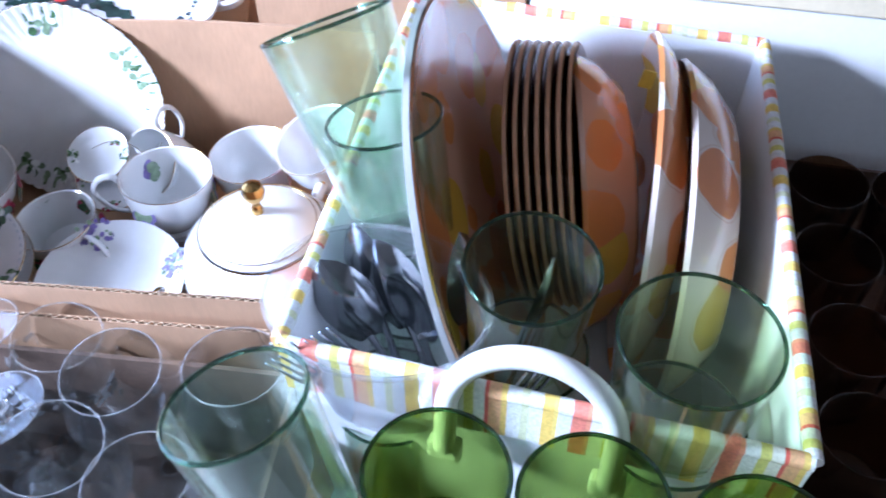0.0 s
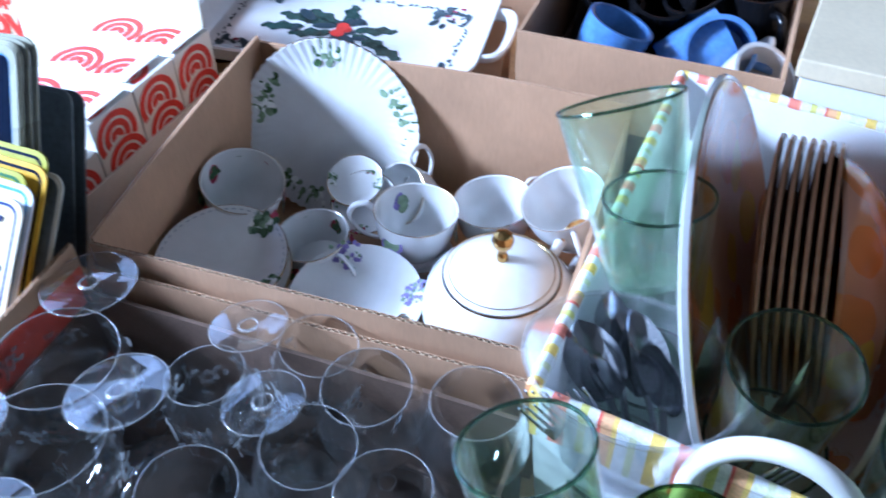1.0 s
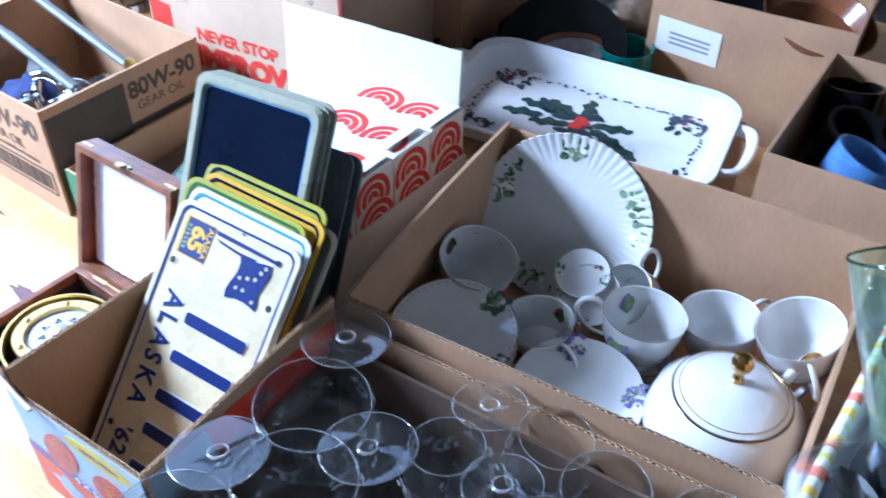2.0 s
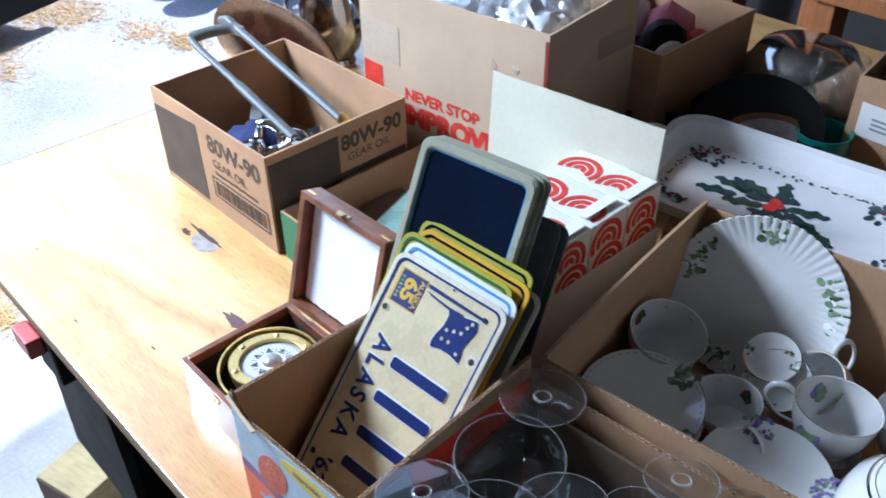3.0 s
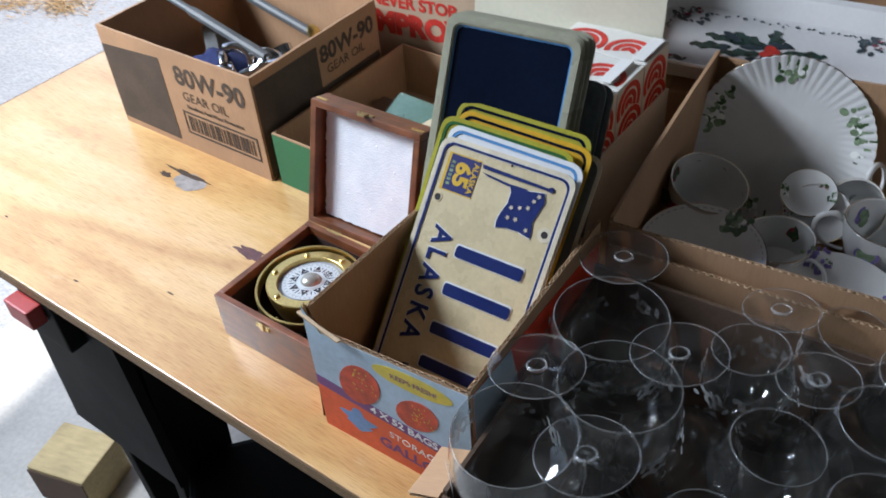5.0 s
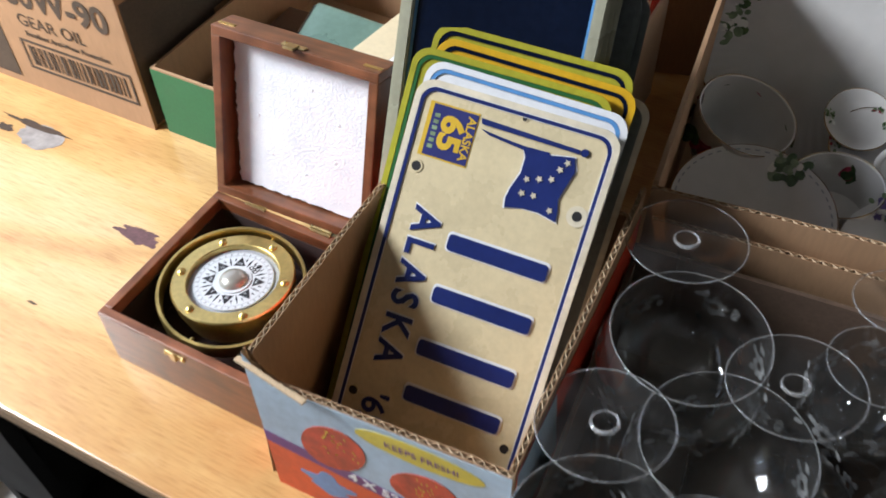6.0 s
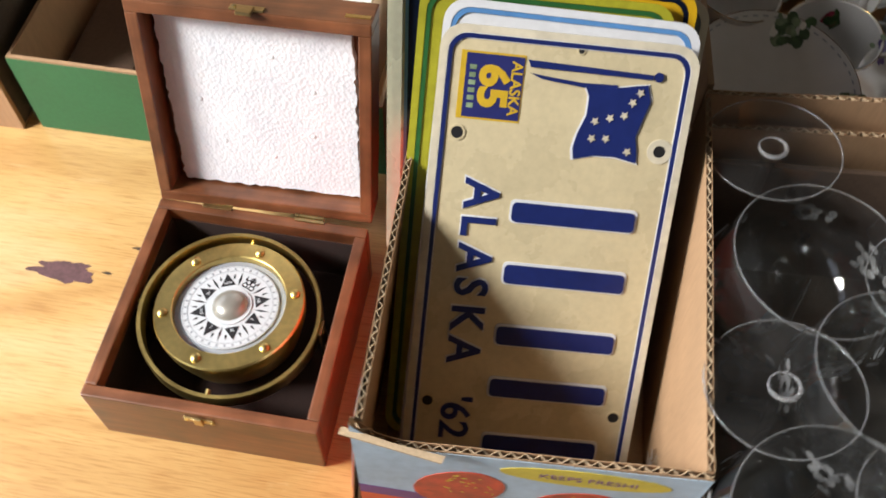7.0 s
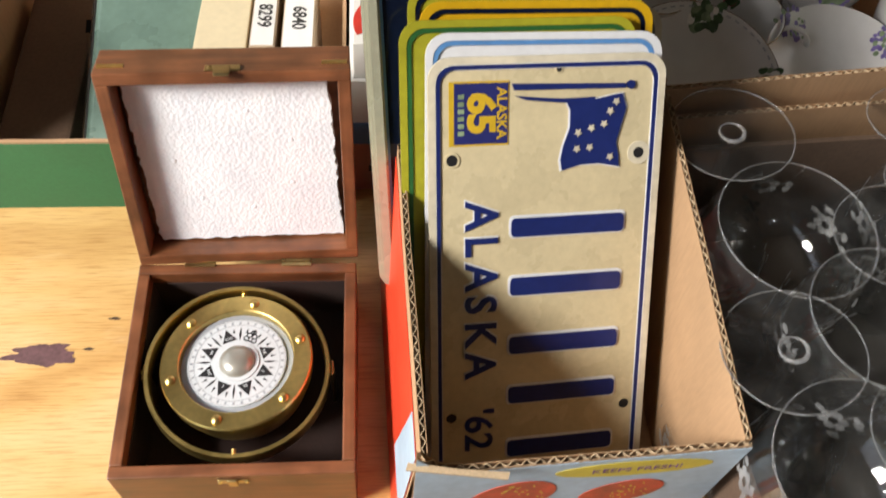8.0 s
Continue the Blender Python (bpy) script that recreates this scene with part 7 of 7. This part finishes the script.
    part("body", lathe_bm([(0, 0), (0.045, 0), (0.040, 0.01), (0.055, 0.03), (0.070, 0.08), (0.066, 0.13), (0.052, 0.17), (0.050, 0.175), (0.045, 0.172), (0, 0.17)], 40), STEEL, pot, smooth=True)
    part("lid", lathe_bm([(0.052, 0.175), (0.050, 0.185), (0.035, 0.205), (0.015, 0.215), (0.008, 0.225), (0.010, 0.235), (0, 0.245)], 40), STEEL, pot, "domed lid with a finial", smooth=True)
    part("handle", tube_bm(smooth_line([(0.05, 0, 0.16), (0.10, 0, 0.17), (0.115, 0, 0.11), (0.085, 0, 0.06), (0.062, 0, 0.05)], 5), 0.006, 10), STEEL, pot, smooth=True)
    part("spout", tube_bm(smooth_line([(-0.06, 0, 0.07), (-0.09, 0, 0.10), (-0.10, 0, 0.15), (-0.125, 0, 0.175)], 5), [0.018 - 0.011 * k / 15 for k in range(16)], 12, cap=False), STEEL, pot, smooth=True)


build_dark_dishes()


def build_right_side():
    box = thing("gift_carton", pose(1.52, 1.115, 0.75, 0, 0, -1), "white carton with a cream sprigged lid behind the basket", "carton")
    part("card_body", box_bm(-0.29, 0.33, -0.128, 0.12, 0, 0.247, 0.002), LABEL_WHITE, box)
    lid = part("lid", box_bm(-0.295, 0.335, -0.132, 0.125, 0.2475, 0.268, 0.002), CREAM_CARD, box, "cream lid printed with sprigs")
    rng = random.Random(31)
    for x, y in ((-0.20, -0.03), (0.02, -0.04), (0.12, 0.0), (-0.05, 0.05), (0.25, 0.03)):
        part("sprig_print", spray_bm(rng, 5, 0.014, 0.018), FOLIAGE, lid, "green printed sprig", at=pose(x, y, 0.2683))
        part("berry_print", spray_bm(rng, 3, 0.012, 0.008), RED_INK, lid, at=pose(x + 0.02, y, 0.2684))
    made = carton("dark_glass_box", "open dark carton of amber glasses beside the basket", 1.492, 1.86, 0.52, 0.980, 0.75, 0.075, DARK_BROWN_SHADE, seed=52.0)
    for k, (x, y) in enumerate(((1.545, 0.935), (1.625, 0.93), (1.545, 0.835), (1.635, 0.83), (1.55, 0.735), (1.64, 0.73), (1.725, 0.83), (1.73, 0.93), (1.55, 0.64), (1.64, 0.63))):
        tumbler(pose(x, y, 0.755), 0.040, 0.034, 0.085, DARK_GLASS, "dark amber glass tumbler in the carton", "amber_tumbler", "amber tumblers in the dark carton")
    cloth = thing("folded_cloth", pose(1.60, 0.43, 0.75, 0, 0, 10), "folded white cloth on the table", "cloth")
    part("cloth_body", box_bm(-0.075, 0.1, -0.09, 0.065, 0, 0.05, 0.016, 4), FABRIC, cloth, smooth=True)


def build_background():
    # shelf posts inside the garage
    for x, y in ((0.145, 2.26), (-0.28, 2.52), (0.95, 2.45), (1.7, 2.45)):
        s = thing("shelf_post", pose(x, y, 0), "orange stained wooden shelf post", "post", "shelf posts at the back")
        part("timber", box_bm(-0.045, 0.045, -0.045, 0.045, 0, 2.5, 0.004), ORANGE_WOOD, s)
    for z in (0.73, 1.45):
        s = thing("shelf_board", pose(0.87, 2.20, z), "orange stained wooden shelf board", "shelf", "shelf boards at the back")
        part("timber", box_bm(-0.75, 0.75, -0.03, 0.28, 0, 0.045, 0.004), ORANGE_WOOD, s)
    rng = random.Random(77)
    car = thing("parked_car", pose(-3.05, -0.75, -0.02, 0, 0, 19), "dark red car parked on the driveway", "car")
    prof = [(-1.9, 0.24), (-1.9, 0.62), (-1.75, 0.82), (-0.9, 0.92), (-0.5, 1.32), (0.7, 1.36), (1.2, 0.98), (2.0, 0.86), (2.12, 0.62), (2.1, 0.20), (1.6, 0.17), (-1.6, 0.17)]
    bm = slab_bm([(y, z) for y, z in prof], -0.82, 0.82)
    bmesh.ops.bevel(bm, geom=bm.edges[:], offset=0.05, segments=3, affect="EDGES")
    part("body", bm, CAR_RED, car, at=basis((0, 0, 0), (0, 1, 0), (0, 0, 1)), smooth=True)
    for x in (-0.80, 0.80):
        part("sill", box_bm(x - 0.045, x + 0.045, -1.9, 2.06, 0.12, 0.27, 0.02), BLACK_PAINT, car, "black plastic sill")
        for y in (-1.40, 0.80):
            wheel = part("wheel", lathe_bm([(0.0, -0.10), (0.20, -0.10), (0.31, -0.09), (0.33, -0.06), (0.33, 0.06), (0.31, 0.09), (0.20, 0.10), (0.0, 0.10)], 32), TYRE, car, at=pose(x * 0.98, y, 0.33, 0, 90, 0), smooth=True)
            part("rim", lathe_bm([(0.0, 0.105), (0.12, 0.11), (0.19, 0.104), (0.195, 0.095)], 24), CHROME, wheel, at=pose(0, 0, 0, 0, 0 if x > 0 else 180, 0), smooth=True)
        part("window", box_bm(x * 1.0 - 0.012, x * 1.0 + 0.012, -0.45, 0.75, 0.95, 1.26, 0.02), BLACK_GLAZE, car)
    for x, y, r, h, mat, nm, label in ((-2.76, 2.20, 0.12, 0.30, BUCKET_GREY, "metal_bucket", "galvanised bucket on the driveway"), (-3.00, 2.22, 0.12, 0.28, TOOL_GREY, "metal_bucket", "grey bucket on the driveway"), (-2.50, 2.46, 0.09, 0.15, CHINA, "flower_pot", "pale flower pot by the plants"), (-2.64, 2.40, 0.08, 0.16, AQUA_PAINT, "flower_pot", "turquoise flower pot by the plants")):
        b = thing(nm, pose(x, y, -0.02), label, nm.split("_")[1])
        part("wall", lathe_bm([(0, 0), (r * 0.75, 0), (r, h), (r * 1.04, h + 0.008), (r * 1.0, h + 0.012), (r * 0.95, h), (r * 0.7, 0.01), (0, 0.008)], 32), mat, b, smooth=True)
        part("contents", lathe_bm([(r * 0.9, h * 0.8), (0, h * 0.86)], 24), DARK_BROWN_SHADE, b)
    for k, (x, y, n, h) in enumerate(((-2.58, 2.90, 420, 0.5), (-2.20, 3.0, 420, 0.6), (-2.95, 2.98, 420, 0.6), (-1.8, 3.2, 300, 0.9))):
        plant = thing("garden_plant", pose(x, y, -0.02), "leafy green garden plant in the sun", "plant", "garden plants along the drive")
        part("stems", joined(*[tube_bm([(0, 0, 0), (0.1 * math.cos(a), 0.1 * math.sin(a), h * 0.5), (0.25 * math.cos(a), 0.25 * math.sin(a), h * 0.95)], 0.008, 6) for a in (0.3, 1.4, 2.6, 3.7, 4.9, 5.8)]), FOLIAGE, plant)
        bm = bmesh.new()
        for _ in range(n):
            a, r, z = rng.uniform(0, 6.28), 0.36 * math.sqrt(rng.random()), h * rng.uniform(0.15, 1.1)
            m = pose(r * math.cos(a), r * math.sin(a), z, rng.uniform(-60, 60), rng.uniform(-60, 60), rng.uniform(0, 360))
            bm.faces.new([bm.verts.new(m @ Vector((px_, py_, 0))) for px_, py_ in leaf_outline(rng.uniform(0.06, 0.11), rng.uniform(0.014, 0.026), 3)])
        part("leaves", bm, FOLIAGE, plant)
    # dry leaves and straw on the driveway
    litter = bmesh.new()
    for _ in range(5200):
        cx, cy, sp = rng.choice(((-2.75, 0.90, 0.13), (-2.70, 0.98, 0.10), (-2.95, 1.10, 0.12), (-3.00, 1.50, 0.10), (-3.20, 1.56, 0.12), (-3.10, 1.32, 0.13), (-3.05, 1.42, 0.12), (-2.36, 1.70, 0.07), (-2.60, 1.62, 0.09), (-1.25, 0.42, 0.05), (-1.10, 0.38, 0.04)))
        x, y = rng.gauss(cx, sp), rng.gauss(cy, sp * 0.7)
        m = pose(x, y, -0.014, rng.uniform(-15, 15), rng.uniform(-15, 15), rng.uniform(0, 360))
        litter.faces.new([litter.verts.new(m @ Vector((px_, py_, 0))) for px_, py_ in leaf_outline(rng.uniform(0.010, 0.050), rng.uniform(0.0008, 0.0028), 3)])
    single("leaf_litter", litter, STRAW, "dry straw and fallen leaves on the driveway", "leaf litter", "stuff")


BUCKET_GREY = worn("galvanised_steel", (0.62, 0.64, 0.66), 0.4, 0.5, big=20, var=0.2)
AQUA_PAINT = worn("turquoise_glaze", (0.12, 0.42, 0.46), 0.3, var=0.2)
STRAW = worn("dry_straw", (0.60, 0.38, 0.16), 0.8, big=60, var=0.5)
build_right_side()
build_background()
